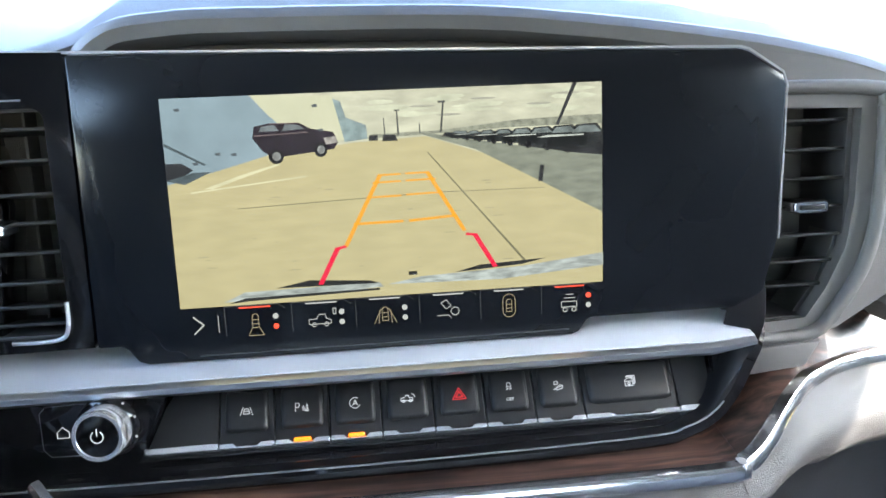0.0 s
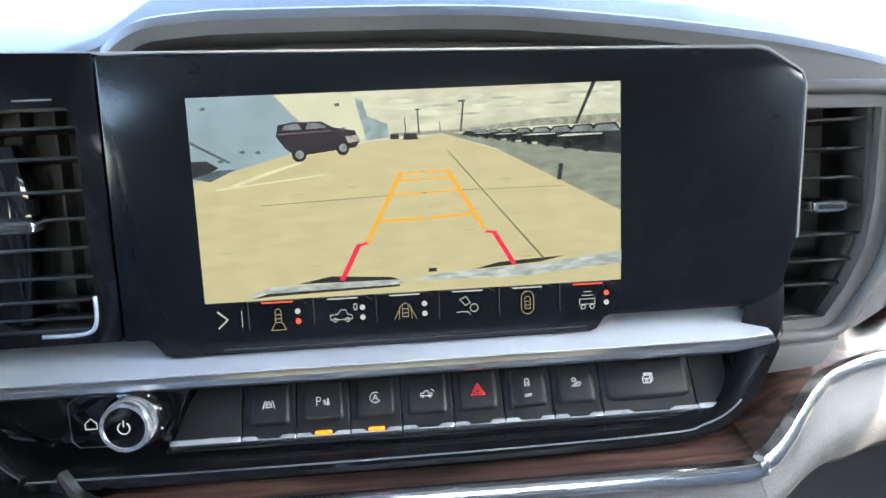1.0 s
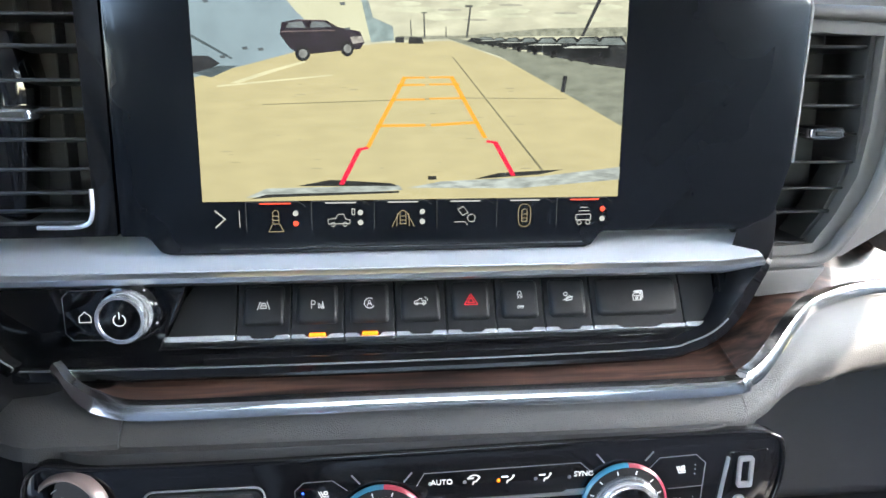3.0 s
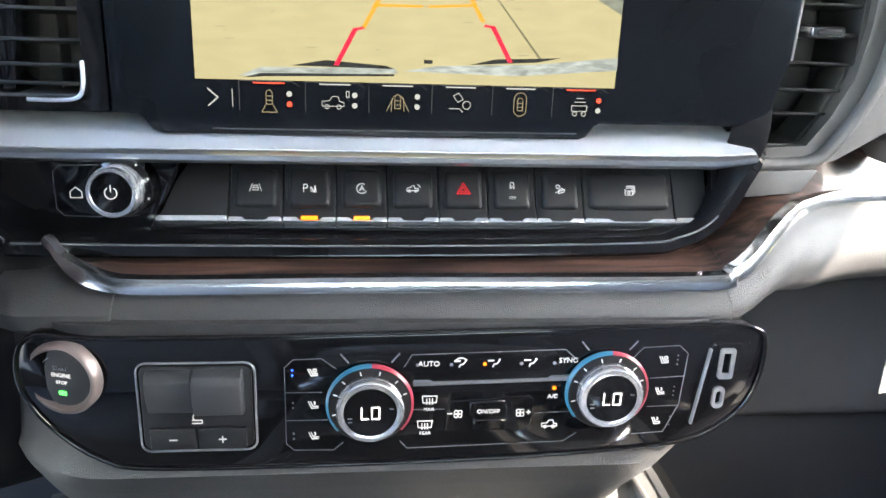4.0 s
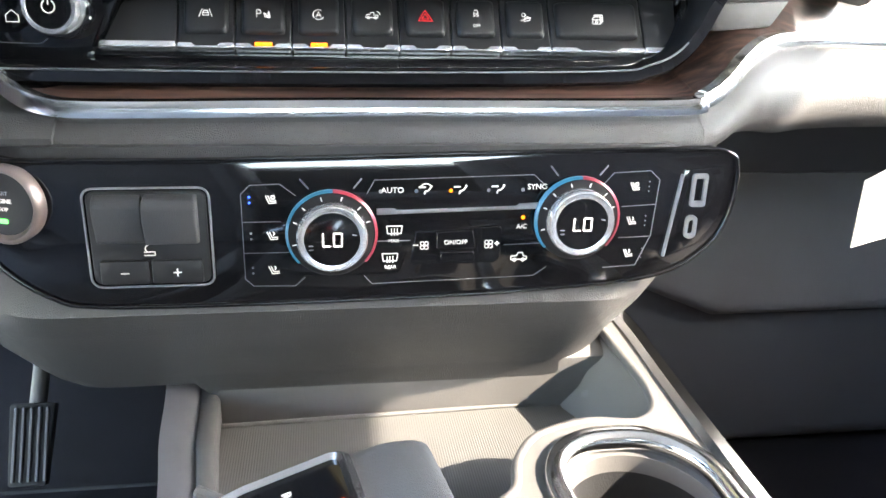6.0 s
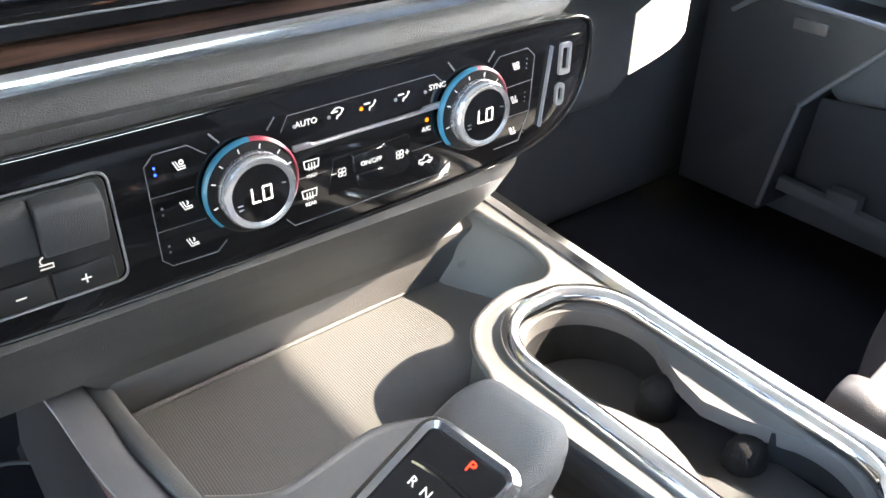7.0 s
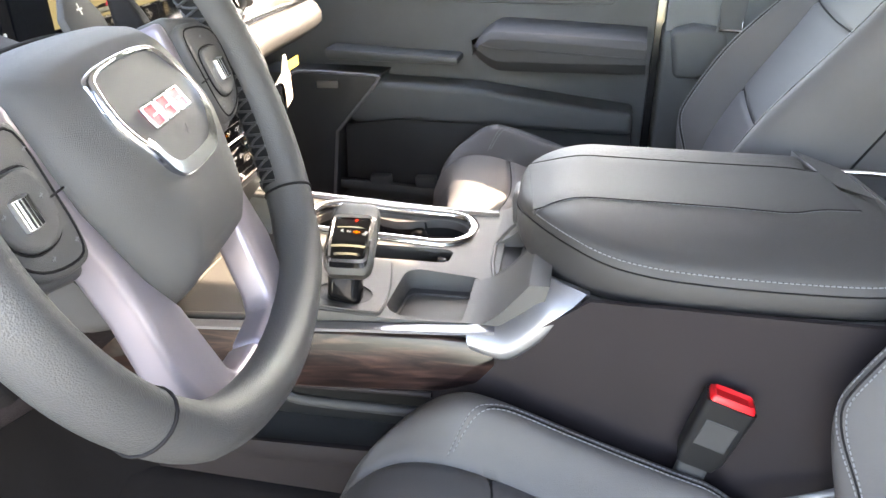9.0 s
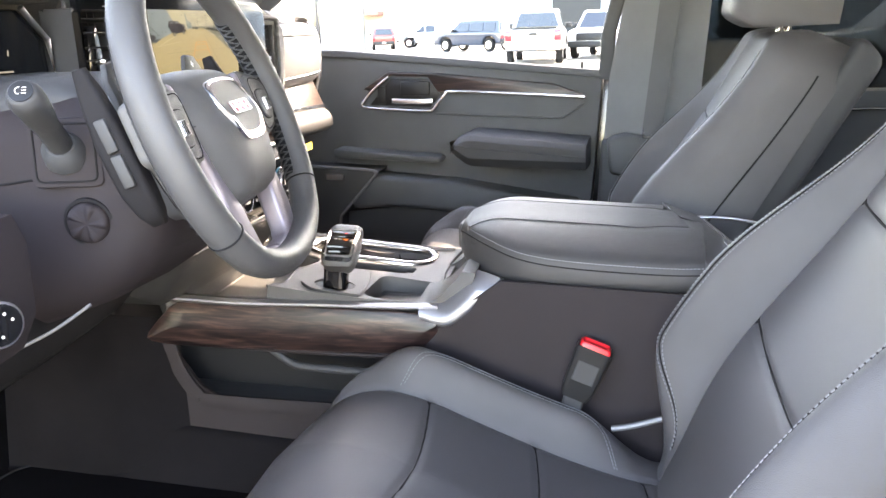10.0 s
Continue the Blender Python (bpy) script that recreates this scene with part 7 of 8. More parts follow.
part("lower_bulge", prism([(0.18, 1.075), (0.04, 1.068), (-0.15, 1.056), (-0.46, 1.010), (-0.46, 0.965), (0.0, 0.99), (0.10, 0.98)], "x", 0.755, 0.84, 0.012, 3), DOORSKIN, door)
part("map_pocket", prism([(0.14, 0.965), (0.15, 0.83), (-0.08, 0.815), (-0.46, 0.82), (-0.46, 0.96), (0.0, 0.985)], "x", 0.800, 0.838, 0.008, 2), SOFT_D, door, "black map pocket")
part("pocket_rim", sweep([(0.775, 0.15, 0.842), (0.775, -0.08, 0.826), (0.775, -0.44, 0.83)], rrect(-0.008, 0.008, -0.010, 0.010, 0.003, 2)), DOORSKIN, door)
for y in (0.06, -0.04):
    part("pocket_clip", box(0.768, 0.79, y - 0.022, y + 0.022, 0.836, 0.862, 0.003, 2), DOORSKIN, door)
part("speaker_grille", prism([(0.30, 1.092), (0.035, 1.081), (0.137, 0.965), (0.160, 0.80), (0.30, 0.80)], "x", 0.748, 0.84, 0.004, 2), SOFT_D, door, "black perforated speaker grille")
part("speaker_trim", sweep(smooth_path([(0.747, 0.26, 1.062), (0.747, 0.22, 1.088), (0.747, 0.19, 1.092), (0.747, 0.060, 1.085), (0.747, 0.040, 1.080), (0.747, 0.042, 1.070), (0.747, 0.128, 0.975), (0.747, 0.138, 0.955), (0.747, 0.160, 0.81)], 5), 0.0035), GREYLINE, door, "thin silver trim line")
part("speaker_badge", box(0.744, 0.750, 0.125, 0.170, 1.058, 1.072, 0.001, 1), SATIN, door, "small silver speaker badge")
part("window_frame", sweep([(0.850, -0.510, 1.30), (0.805, -0.518, 1.40), (0.782, -0.537, 1.475), (0.762, -0.570, 1.55), (0.747, -0.602, 1.62), (0.735, -0.630, 1.675), (0.730, -0.10, 1.675), (0.750, 0.10, 1.635), (0.86, 0.50, 1.375)], rrect(-0.016, 0.016, -0.020, 0.020, 0.006, 3), up=(1, 0, 0.3)), DOORSKIN, door, "black window frame")
pane = part("window_pane", loft([[(0.866, -0.505, 1.300), (0.866, 0.44, 1.365)], [(0.748, -0.62, 1.700), (0.752, 0.08, 1.66)]], ring=False), LENS, door, "clear door glass")
pane.visible_shadow = False
part("lock_pin", lathe([(0.004, 0), (0.004, 0.018), (0.002, 0.022)], Matrix.Translation((DX + 0.006, -0.455, 1.312)), 12), SOFT_D, door)
# outside mirror
mirror = thing("side_mirror", (0.98, 0.22, 1.40), "black door mirror reflecting the yard", "mirror")
MM = aim((0.99, 0.20, 1.45), (-0.30, -1, 0.0))
part("mirror_shell", moved(loft([[(a * w, b * h, z) for a, b in rrect(-1, 1, -1, 1, 0.3, 5)] for w, h, z in ((0.06, 0.07, -0.09), (0.095, 0.105, -0.05), (0.105, 0.115, 0.0))]), MM), BODY, mirror)
part("mirror_glass", moved(prism(rrect(-0.094, 0.094, -0.102, 0.102, 0.025, 5), "z", 0.0, 0.003), MM), material("mirror_silver", (0.9, 0.9, 0.9), 0.02, 1.0, spread=0.01), mirror, "silvered mirror glass")
part("mirror_arm", sweep([(0.86, 0.30, 1.36), (0.93, 0.25, 1.36), (0.97, 0.23, 1.38)], 0.022), BODY, mirror)

# ---------------------------------------------------------------- B pillar, belt, rear door
part("pillar_lower", prism([(-0.508, 1.160), (-0.488, 0.77), (-0.72, 0.77), (-0.72, 1.16)], "x", 0.790, 0.93, 0.012, 3), DOORSKIN, None, "black lower door pillar trim", kind="structure")
part("pillar_bulge", prism([(-0.520, 1.165), (-0.560, 1.175), (-0.62, 1.165), (-0.63, 1.08), (-0.53, 1.08)], "x", 0.745, 0.80, 0.012, 3), DOORSKIN, None, "rounded pillar cover", kind="structure")
part("pillar_upper", loft([[(x, y0, z), (x, y1, z), (x + 0.11, y1, z), (x + 0.11, y0, z)] for x, y0, y1, z in ((0.800, -0.512, -0.72, 1.15), (0.790, -0.522, -0.725, 1.30), (0.768, -0.552, -0.735, 1.475), (0.745, -0.60, -0.75, 1.60), (0.71, -0.645, -0.78, 1.72))]), PILLAR, None, "pale grey door pillar", kind="structure")
part("door_jamb", join(box(0.90, 0.95, -0.62, -0.40, 0.76, 1.29, 0.004), box(0.86, 0.90, -0.70, -0.63, 1.28, 1.72, 0.004)), BODY, None, "dark painted door jamb", kind="structure")
belt = thing("seat_belt", (0.74, -0.62, 1.2), "grey seat belt with a chrome guide on the pillar", "seat belt")
part("webbing", loft([[(x, y - 0.022, z), (x, y + 0.022, z), (x + 0.002, y + 0.022, z), (x + 0.002, y - 0.022, z)] for x, y, z in ((0.665, -0.660, 1.64), (0.700, -0.650, 1.48), (0.745, -0.625, 1.22), (0.76, -0.60, 0.95))]), material("belt_webbing", (0.10, 0.105, 0.11), 0.8, bump=0.6, grain=1500), belt)
part("latch_plate", sweep([(0.738, -0.602, 1.195), (0.738, -0.602, 1.170), (0.738, -0.640, 1.168), (0.738, -0.640, 1.19)], 0.004), CHROME, belt, "chrome latch")
rear_door = thing("rear_door", (0.84, -1.1, 0.8), "black rear door with a chrome handle", "door")
part("rear_panel", prism([(-0.72, 1.262), (-1.85, 1.27), (-1.85, 0.76), (-0.70, 0.76)], "x", 0.81, 0.90, 0.01, 2), DOORSKIN, rear_door)
part("rear_chrome", sweep(smooth_path([(0.80, -0.93, 1.185), (0.80, -0.955, 1.183), (0.80, -1.02, 1.222), (0.80, -1.20, 1.222)], 4), 0.004), CHROME, rear_door)
part("rear_handle", box(0.785, 0.805, -0.98, -0.93, 1.185, 1.20, 0.004, 2), SATIN, rear_door)
part("rear_glass", loft([[(0.86, -0.72, 1.255), (0.86, -1.86, 1.265), (0.862, -1.86, 1.265), (0.862, -0.72, 1.255)], [(0.752, -0.74, 1.715), (0.752, -1.86, 1.705), (0.754, -1.86, 1.705), (0.754, -0.74, 1.715)]]), TINTED, rear_door, "dark tinted rear glass", smooth=0)
rear_seat = thing("rear_bench", (MID, -1.55, 0.8), "black rear bench seat", "seat")
part("bench_cushion", box(-0.68, 0.72, -1.75, -1.25, 0.85, 0.98, 0.05, 4), LEATHER, rear_seat)
part("bench_back", box(-0.68, 0.72, -1.93, -1.75, 0.95, 1.42, 0.05, 4), LEATHER, rear_seat)

# ---------------------------------------------------------------- steering wheel
RIM = material("rim_leather", (0.066, 0.064, 0.064), 0.45, bump=0.4, grain=1300, kind="leather", spread=0.1)
WN = Vector((0.165, -0.93, 0.335)).normalized()
wheel = thing("steering_wheel", (0, 0, 0), "black leather steering wheel with silver lower spokes", "steering wheel")
wheel.matrix_basis = aim((-0.430, -0.2365, 1.3435), WN)
R = 0.152
rim = []
for i in range(96):
    a = math.tau * i / 96
    x, y = R * math.cos(a) * 1.01, R * math.sin(a)
    if y < -0.118:
        y = -0.118 + (y + 0.118) * 0.72
    rim.append((x, y, 0.0))
part("rim", sweep(rim, [(0.0135 * math.cos(math.tau * i / 16), 0.0155 * math.sin(math.tau * i / 16)) for i in range(16)], True, up=(0, 0, 1)), RIM, wheel, "black leather rim", smooth=80)
for a in (-36, 216):
    c, s_ = math.cos(radians(a)), math.sin(radians(a))
    part("rim_seam", sweep([((R * 1.01 + 0.0138 * math.cos(t)) * c, (R + 0.0138 * math.cos(t)) * s_, 0.0158 * math.sin(t)) for t in [math.tau * j / 20 for j in range(20)]], 0.0009, True, up=(-s_, c, 0.01)), DEEP, wheel)
# grips: a darker inner strip, closed by crossed lacing
for a0, a1 in ((-34, 40), (140, 214)):
    strip_secs = []
    for i in range(31):
        a = radians(a0 + (a1 - a0) * i / 30)
        strip_secs.append([((R * 1.01 - q * math.cos(b)) * math.cos(a), (R - q * math.cos(b)) * math.sin(a), q * 1.14 * math.sin(b)) for q, b in [(0.0141, radians(v)) for v in range(-112, 6, 12)] + [(0.0110, radians(v)) for v in range(-4, -113, -12)]])
    part("grip_strip", loft(strip_secs), RUBBER, wheel, "black inner grip strip", smooth=60)
    n = 22
    for k in range(n):
        for sg in (-1, 1):
            pts = []
            for j in range(7):
                q = j / 6
                a = radians(a0 + (a1 - a0) * (k + q) / n)
                b = radians(-52 + sg * (-50 + 100 * q))
                pts.append(((R * 1.01 - 0.0150 * math.cos(b)) * math.cos(a), (R - 0.0150 * math.cos(b)) * math.sin(a), 0.0165 * math.sin(b)))
            part("lace", sweep(pts, 0.0009), SOFT_D, wheel, smooth=0)
HUB = [(p.x, p.y) for p in smooth_path([(-0.077, 0.030, 0), (-0.064, 0.050, 0), (0, 0.055, 0), (0.064, 0.050, 0), (0.077, 0.030, 0), (0.073, -0.012, 0), (0.057, -0.058, 0), (0.046, -0.072, 0), (0.030, -0.0755, 0), (-0.030, -0.0755, 0), (-0.046, -0.072, 0), (-0.057, -0.058, 0), (-0.073, -0.012, 0)], 4, True)]


def dome(a, b, k):
    """Depth of the cover's face: its top leans away from the driver."""
    return 0.30 * min(0.0, -b - 0.005) + 0.004


part("airbag_cover", loft([[(a * k, b * k, z + dome(a, b * k, k)) for a, b in HUB] for k, z in ((1.02, -0.050), (1.06, -0.030), (1.05, -0.014), (1.01, 0.000), (0.93, 0.011), (0.80, 0.0185), (0.5, 0.0232), (0.05, 0.0245))]), SOFT_G, wheel, "grey airbag cover", smooth=70)
part("cover_gap", sweep([(a * 1.065, b * 1.065, -0.022 + dome(a, b * 1.065, 1)) for a, b in HUB], 0.0018, True), DEEP, wheel)


def face_z(b):
    return 0.0238 + 0.30 * min(0.0, -b - 0.005) + 0.004


BADGE = [(p.x, p.y) for p in smooth_path([(-0.037, 0.0265, 0), (-0.029, 0.0335, 0), (0, 0.0355, 0), (0.029, 0.0335, 0), (0.037, 0.0265, 0), (0.0415, 0.009, 0), (0.034, -0.011, 0), (0.024, -0.0225, 0), (0.010, -0.0250, 0), (-0.010, -0.0250, 0), (-0.024, -0.0225, 0), (-0.034, -0.011, 0), (-0.0415, 0.009, 0)], 4, True)]
part("badge_field", loft([[(a * k, b * k, face_z(b * k) + h) for a, b in BADGE] for k, h in ((1.0, -0.004), (1.0, 0.0004), (0.5, 0.0004), (0.04, 0.0004))]), SOFT_G, wheel, smooth=70)
part("badge_trim", loft([[(a * k, b * k, face_z(b) + h) for k, h in ((1.05, -0.003), (1.05, 0.0012), (1.02, 0.0022), (0.965, 0.0016), (0.96, -0.003))] for a, b in BADGE + BADGE[:1]]), CHROME, wheel, "silver shield outline", smooth=60)
lowb = sorted([(a, b) for a, b in BADGE if b < 0.002])
part("badge_trim_low", loft([[(a * 1.01, b * 1.01, face_z(b) - 0.003), (a * 1.01, b * 1.01, face_z(b) + 0.0024), (a * 0.90, b * 0.78 + 0.001, face_z(b) + 0.0016), (a * 0.90, b * 0.78 + 0.001, face_z(b) - 0.003)] for a, b in lowb]), CHROME, wheel, "broad silver lower edge of the shield", smooth=60)
BADGE_RED = material("badge_red", (0.45, 0.02, 0.05), 0.3, 0.2, spread=0.05, coat=0.5)
for x in (-0.0155, 0.0, 0.0155):
    z0 = face_z(0.006)
    part("badge_block", loft([[(x - 0.0062 + d, 0.0010, z0 + h + 0.001), (x + 0.0062 - d, 0.0010, z0 + h + 0.001), (x + 0.0062 - d, 0.0115, z0 + h - 0.002), (x - 0.0062 + d, 0.0115, z0 + h - 0.002)] for d, h in ((0, -0.002), (0.0006, 0.0020))]), BADGE_RED, wheel, "red badge block with chrome edge", smooth=0)
    part("badge_frame", sweep([(x + a, 0.0062 + b, z0 + 0.0018 - 0.28 * b) for a, b in rrect(-0.0063, 0.0063, -0.0054, 0.0054, 0.001, 2)], 0.0009, True), CHROME, wheel)
    part("badge_frame", sweep([(x - 0.003, 0.0062, z0 + 0.0022), (x + 0.004, 0.0062, z0 + 0.0022)], 0.0008), CHROME, wheel)
part("horn_mark", flat(strokes([[(-0.0025, -0.008), (0.0025, -0.008)], [(-0.001, -0.010), (0.0015, -0.0055)]], 0.0006), Matrix.Translation((0.004, 0, face_z(-0.008) + 0.0002))), SOFT_D, wheel)
part("airbag_mark", flat(strokes([[(-0.006, -0.033), (0.006, -0.033)]], 0.004), Matrix.Translation((0.004, 0, 0.0258))), SOFT_D, wheel)
for s in (-1, 1):
    S = lambda pts: [(s * a, b) for a, b in pts]
    part("upper_spoke", prism(S([(0.090, 0.044), (0.110, 0.040), (0.145, 0.034), (0.147, -0.014), (0.128, -0.026), (0.094, -0.034), (0.089, -0.016)]), "z", -0.026, 0.000, 0.006, 3), SOFT_G, wheel)
    curve = lambda pts, k, z: [(s * (0.113 + (p.x - 0.113) * k), 0.003 + (p.y - 0.003) * k, z) for p in smooth_path([(a, b, 0) for a, b in pts], 4, True)]
    POD = [(0.090, 0.032), (0.110, 0.0345), (0.134, 0.029), (0.1425, 0.018), (0.1385, -0.006), (0.124, -0.022), (0.100, -0.028), (0.090, -0.022), (0.088, 0.004)]
    KEY = [(0.100, 0.0155), (0.113, 0.0175), (0.127, 0.0145), (0.1315, 0.006), (0.1285, -0.006), (0.119, -0.0125), (0.105, -0.0125), (0.0985, -0.006), (0.0975, 0.006)]
    pod = part("switch_pod", loft([curve(POD, k, z) for k, z in ((1.0, -0.006), (1.0, 0.0005), (0.97, 0.0030), (0.90, 0.0036), (0.5, 0.0038), (0.03, 0.0038))]), SOFT_G, wheel, "grey switch pod", smooth=60)
    part("pod_outline", sweep(curve(POD, 0.88, 0.0036), 0.0006, True), DEEP, pod)
    part("pod_outline", sweep(curve(KEY, 1.04, 0.0040), 0.0006, True), DEEP, pod)
    part("pod_key", loft([curve(KEY, k, z) for k, z in ((1.0, 0.0030), (1.0, 0.0052), (0.95, 0.0062), (0.80, 0.0058), (0.03, 0.0050))]), SOFT_G, pod, "rounded rocker key", smooth=60)
    part("pod_gap", sweep([(s * 0.0845, 0.001, 0.0038), (s * 0.0975, 0.001, 0.0040)], 0.0005), DEEP, pod)
    roller = part("pod_roller", lathe([(0.003, -0.0068), (0.0050, -0.0060), (0.0050, 0.0060), (0.003, 0.0068)], Matrix.Translation((s * 0.1155, 0.002, 0.0050)) @ Matrix.Rotation(radians(90), 4, "X"), 18), SATIN, pod, "ribbed satin metal roller")
    for k in range(7):
        part("roller_rib", moved(box(-0.0004, 0.0004, -0.0058, 0.0058, 0.0048, 0.0054), Matrix.Translation((s * 0.1155, 0.002, 0.0050)) @ Matrix.Rotation(radians(-54 + 18 * k), 4, "Y")), BUTTON, roller, smooth=0)
    for a, b in S([(0.103, 0.004), (0.127, 0.005), (0.096, -0.018), (0.093, 0.021), (0.114, 0.024), (0.114, -0.018)]):
        part("pod_mark", flat(strokes([[(a - 0.0013, b), (a + 0.0013, b + 0.0004)], [(a, b - 0.0008), (a + 0.0004, b + 0.0011)]], 0.0005), Matrix.Translation((0, 0, 0.0064 if 0.1 < abs(a) < 0.13 and abs(b) < 0.01 else 0.0040))), GREYLINE, pod)
    low = S([(0.079, 0.040), (0.078, 0.028), (0.074, -0.012), (0.060, -0.054), (0.047, -0.076), (0.043, -0.100), (0.040, -0.118), (0.034, -0.126), (0.0005, -0.128), (0.0005, -0.143), (0.035, -0.143), (0.058, -0.135), (0.074, -0.118), (0.081, -0.098), (0.078, -0.064), (0.080, -0.040), (0.0885, -0.012), (0.0900, 0.028), (0.088, 0.042)])
    part("lower_spoke", prism(low, "z", -0.026, -0.006, 0.005, 3), SILVER, wheel, "satin silver lower spoke", smooth=50)
    part("paddle", prism(S([(0.062, 0.040), (0.062, 0.062), (0.075, 0.075), (0.095, 0.073), (0.104, 0.058), (0.104, 0.020)]), "z", -0.050, -0.044, 0.002, 2), SOFT_D, wheel, "dark grey shift paddle")
part("paddle_mark", flat(strokes([[(0.078, 0.064), (0.084, 0.064)], [(0.081, 0.061), (0.081, 0.067)]], 0.0011), Matrix.Translation((0, 0, -0.0438))), WHITE, wheel)
for s in (-1, 1):
    shell = part("rear_switch_pod", loft([[(s * (0.128 + a * w + dx), y, -0.046 + b * h) for a, b in rrect(-1, 1, -1, 1, 0.5, 4)] for y, w, h, dx in ((0.070, 0.004, 0.005, 0.008), (0.050, 0.007, 0.009, 0.008), (0.010, 0.010, 0.013, 0.008), (-0.030, 0.010, 0.013, 0.005), (-0.050, 0.009, 0.010, 0.000), (-0.062, 0.005, 0.005, -0.004))]), DEEP, wheel, "dark grey switch pod behind the spoke", smooth=60)
    for y0, y1 in ((0.003, 0.030), (-0.026, 0.001)):
        part("rear_key", moved(box(-0.003, 0.003, y0, y1, -0.005, 0.005, 0.0020, 2), Matrix.Translation((s * 0.1455, 0, -0.044))), KNEE, shell, "grey rear switch key")
part("hub_core", loft([[(a * k, b * k, z) for a, b in HUB] for k, z in ((0.8, -0.11), (0.95, -0.05))]), SOFT_D, wheel)

# the cover and its badge sit deeper than the rim's plane
DEEPER = {"airbag_cover": 1.0, "cover_gap": 1.0, "badge_field": 1.0, "badge_trim": 1.0, "badge_trim_low": 1.0, "badge_block": 1.0, "badge_frame": 1.0, "horn_mark": 1.0, "airbag_mark": 1.0, "hub_core": 1.0, "upper_spoke": 0.35, "switch_pod": 0.35}
for ob in wheel.children:
    k = DEEPER.get(ob.name.split(".")[0], 0.0)
    ob.location = (0, -0.001 * k, -0.0125 * k)

# ---------------------------------------------------------------- steering column, stalk, lower dash on the driver's side
column = thing("steering_column", (-0.43, 0.0, 1.2), "grey plastic steering column shroud with a tilt knob", "steering column")
part("shroud", loft([[(-0.430 + a * w, y, zc + b * h) for a, b in rrect(-1, 1, -1, 1, 0.5, 7)] for y, zc, w, h in ((-0.200, 1.300, 0.050, 0.040), (-0.190, 1.292, 0.070, 0.066), (-0.165, 1.284, 0.086, 0.084), (-0.12, 1.272, 0.093, 0.100), (-0.05, 1.258, 0.096, 0.112), (0.04, 1.240, 0.098, 0.116), (0.14, 1.22, 0.098, 0.12))]), LOWER, column, smooth=70)
part("upper_shroud", loft([[(-0.430 + a * w, y, zc + b * h) for a, b in rrect(-1, 1, -1, 1, 0.5, 7)] for y, zc, w, h in ((-0.150, 1.345, 0.060, 0.026), (-0.10, 1.345, 0.074, 0.040), (0.0, 1.325, 0.085, 0.060), (0.05, 1.31, 0.085, 0.060))]), SOFT_D, column, "dark upper column cover", smooth=70)
part("shroud_gap", sweep([(-0.430 - w - 0.001, y, z) for y, w, z in ((-0.175, 0.080, 1.305), (-0.12, 0.0925, 1.302), (-0.05, 0.0955, 1.292))], 0.0012), DEEP, column)
SH = Vector((-1, -0.25, -0.12)).normalized()
KMT = aim((-0.5205, -0.139, 1.260), SH)
part("tilt_knob_ring", lathe([(0.0225, -0.006), (0.0222, 0.001), (0.0195, 0.0012), (0.0190, -0.006)], KMT, 36), DEEP, column)
star = []
for k, h in ((1.0, -0.006), (1.0, 0.002), (0.90, 0.0055), (0.55, 0.0060), (0.05, 0.0058)):
    star.append([(KMT @ Vector((0.0188 * k * math.cos(math.tau * i / 60), 0.0188 * k * math.sin(math.tau * i / 60), h + (0.0030 * max(0.0, math.cos(5 * math.tau * i / 60)) if 0.3 < k < 0.95 else 0.0)))) for i in range(60)])
part("tilt_knob", loft(star), LOWER, column, "round grey star knob", smooth=70)
STM = aim((-0.5230, -0.128, 1.322), (-1, -0.30, 0.10))
part("stalk_plate", moved(prism(rrect(-0.031, 0.031, -0.030, 0.030, 0.007, 4), "z", -0.012, 0.003, 0.002, 2), STM), LOWER, column)
part("stalk_plate_edge", moved(sweep([(a, b, 0.0032) for a, b in rrect(-0.026, 0.026, -0.025, 0.025, 0.006, 4)], 0.0010, True), STM), DEEP, column)
stalk = thing("turn_signal_stalk", (-0.53, -0.105, 1.33), "grey turn signal stalk on the column", "stalk")
sa, sb = Vector((-0.524, -0.128, 1.324)), Vector((-0.592, -0.156, 1.3765))
part("stalk_arm", sweep([sa, sa.lerp(sb, 0.35), sa.lerp(sb, 0.6), sb], 0.0105), SOFT_D, stalk)
part("stalk_boot", lathe([(0.020, -0.006), (0.018, 0.006), (0.012, 0.012)], aim(sa, sb - sa), 24), SOFT_D, stalk)
part("stalk_head", lathe([(0.0105, -0.045), (0.0125, -0.030), (0.0140, -0.010), (0.0138, -0.002), (0.0118, 0.004), (0.009, 0.006)], aim(sb, sb - sa), 28), SOFT_D, stalk, smooth=60)
part("stalk_cap", lathe([(0.0092, 0.005), (0.0090, 0.0068), (0.003, 0.0075)], aim(sb, sb - sa), 24), BUTTON, stalk)
part("stalk_icon", flat(strokes([arc(-0.001, 0, 0.003, 90, 270, 8), [(0.001, 0.0025), (0.004, 0.0025)], [(0.001, 0), (0.004, 0)], [(0.001, -0.0025), (0.004, -0.0025)]], 0.0007), aim(sb, sb - sa) @ Matrix.Translation((0, 0, 0.0076))), WHITE, stalk)
knee = thing("knee_bolster", (-0.48, 0.05, 1.05), "dark grey lower dash under the steering column", "lower dash")
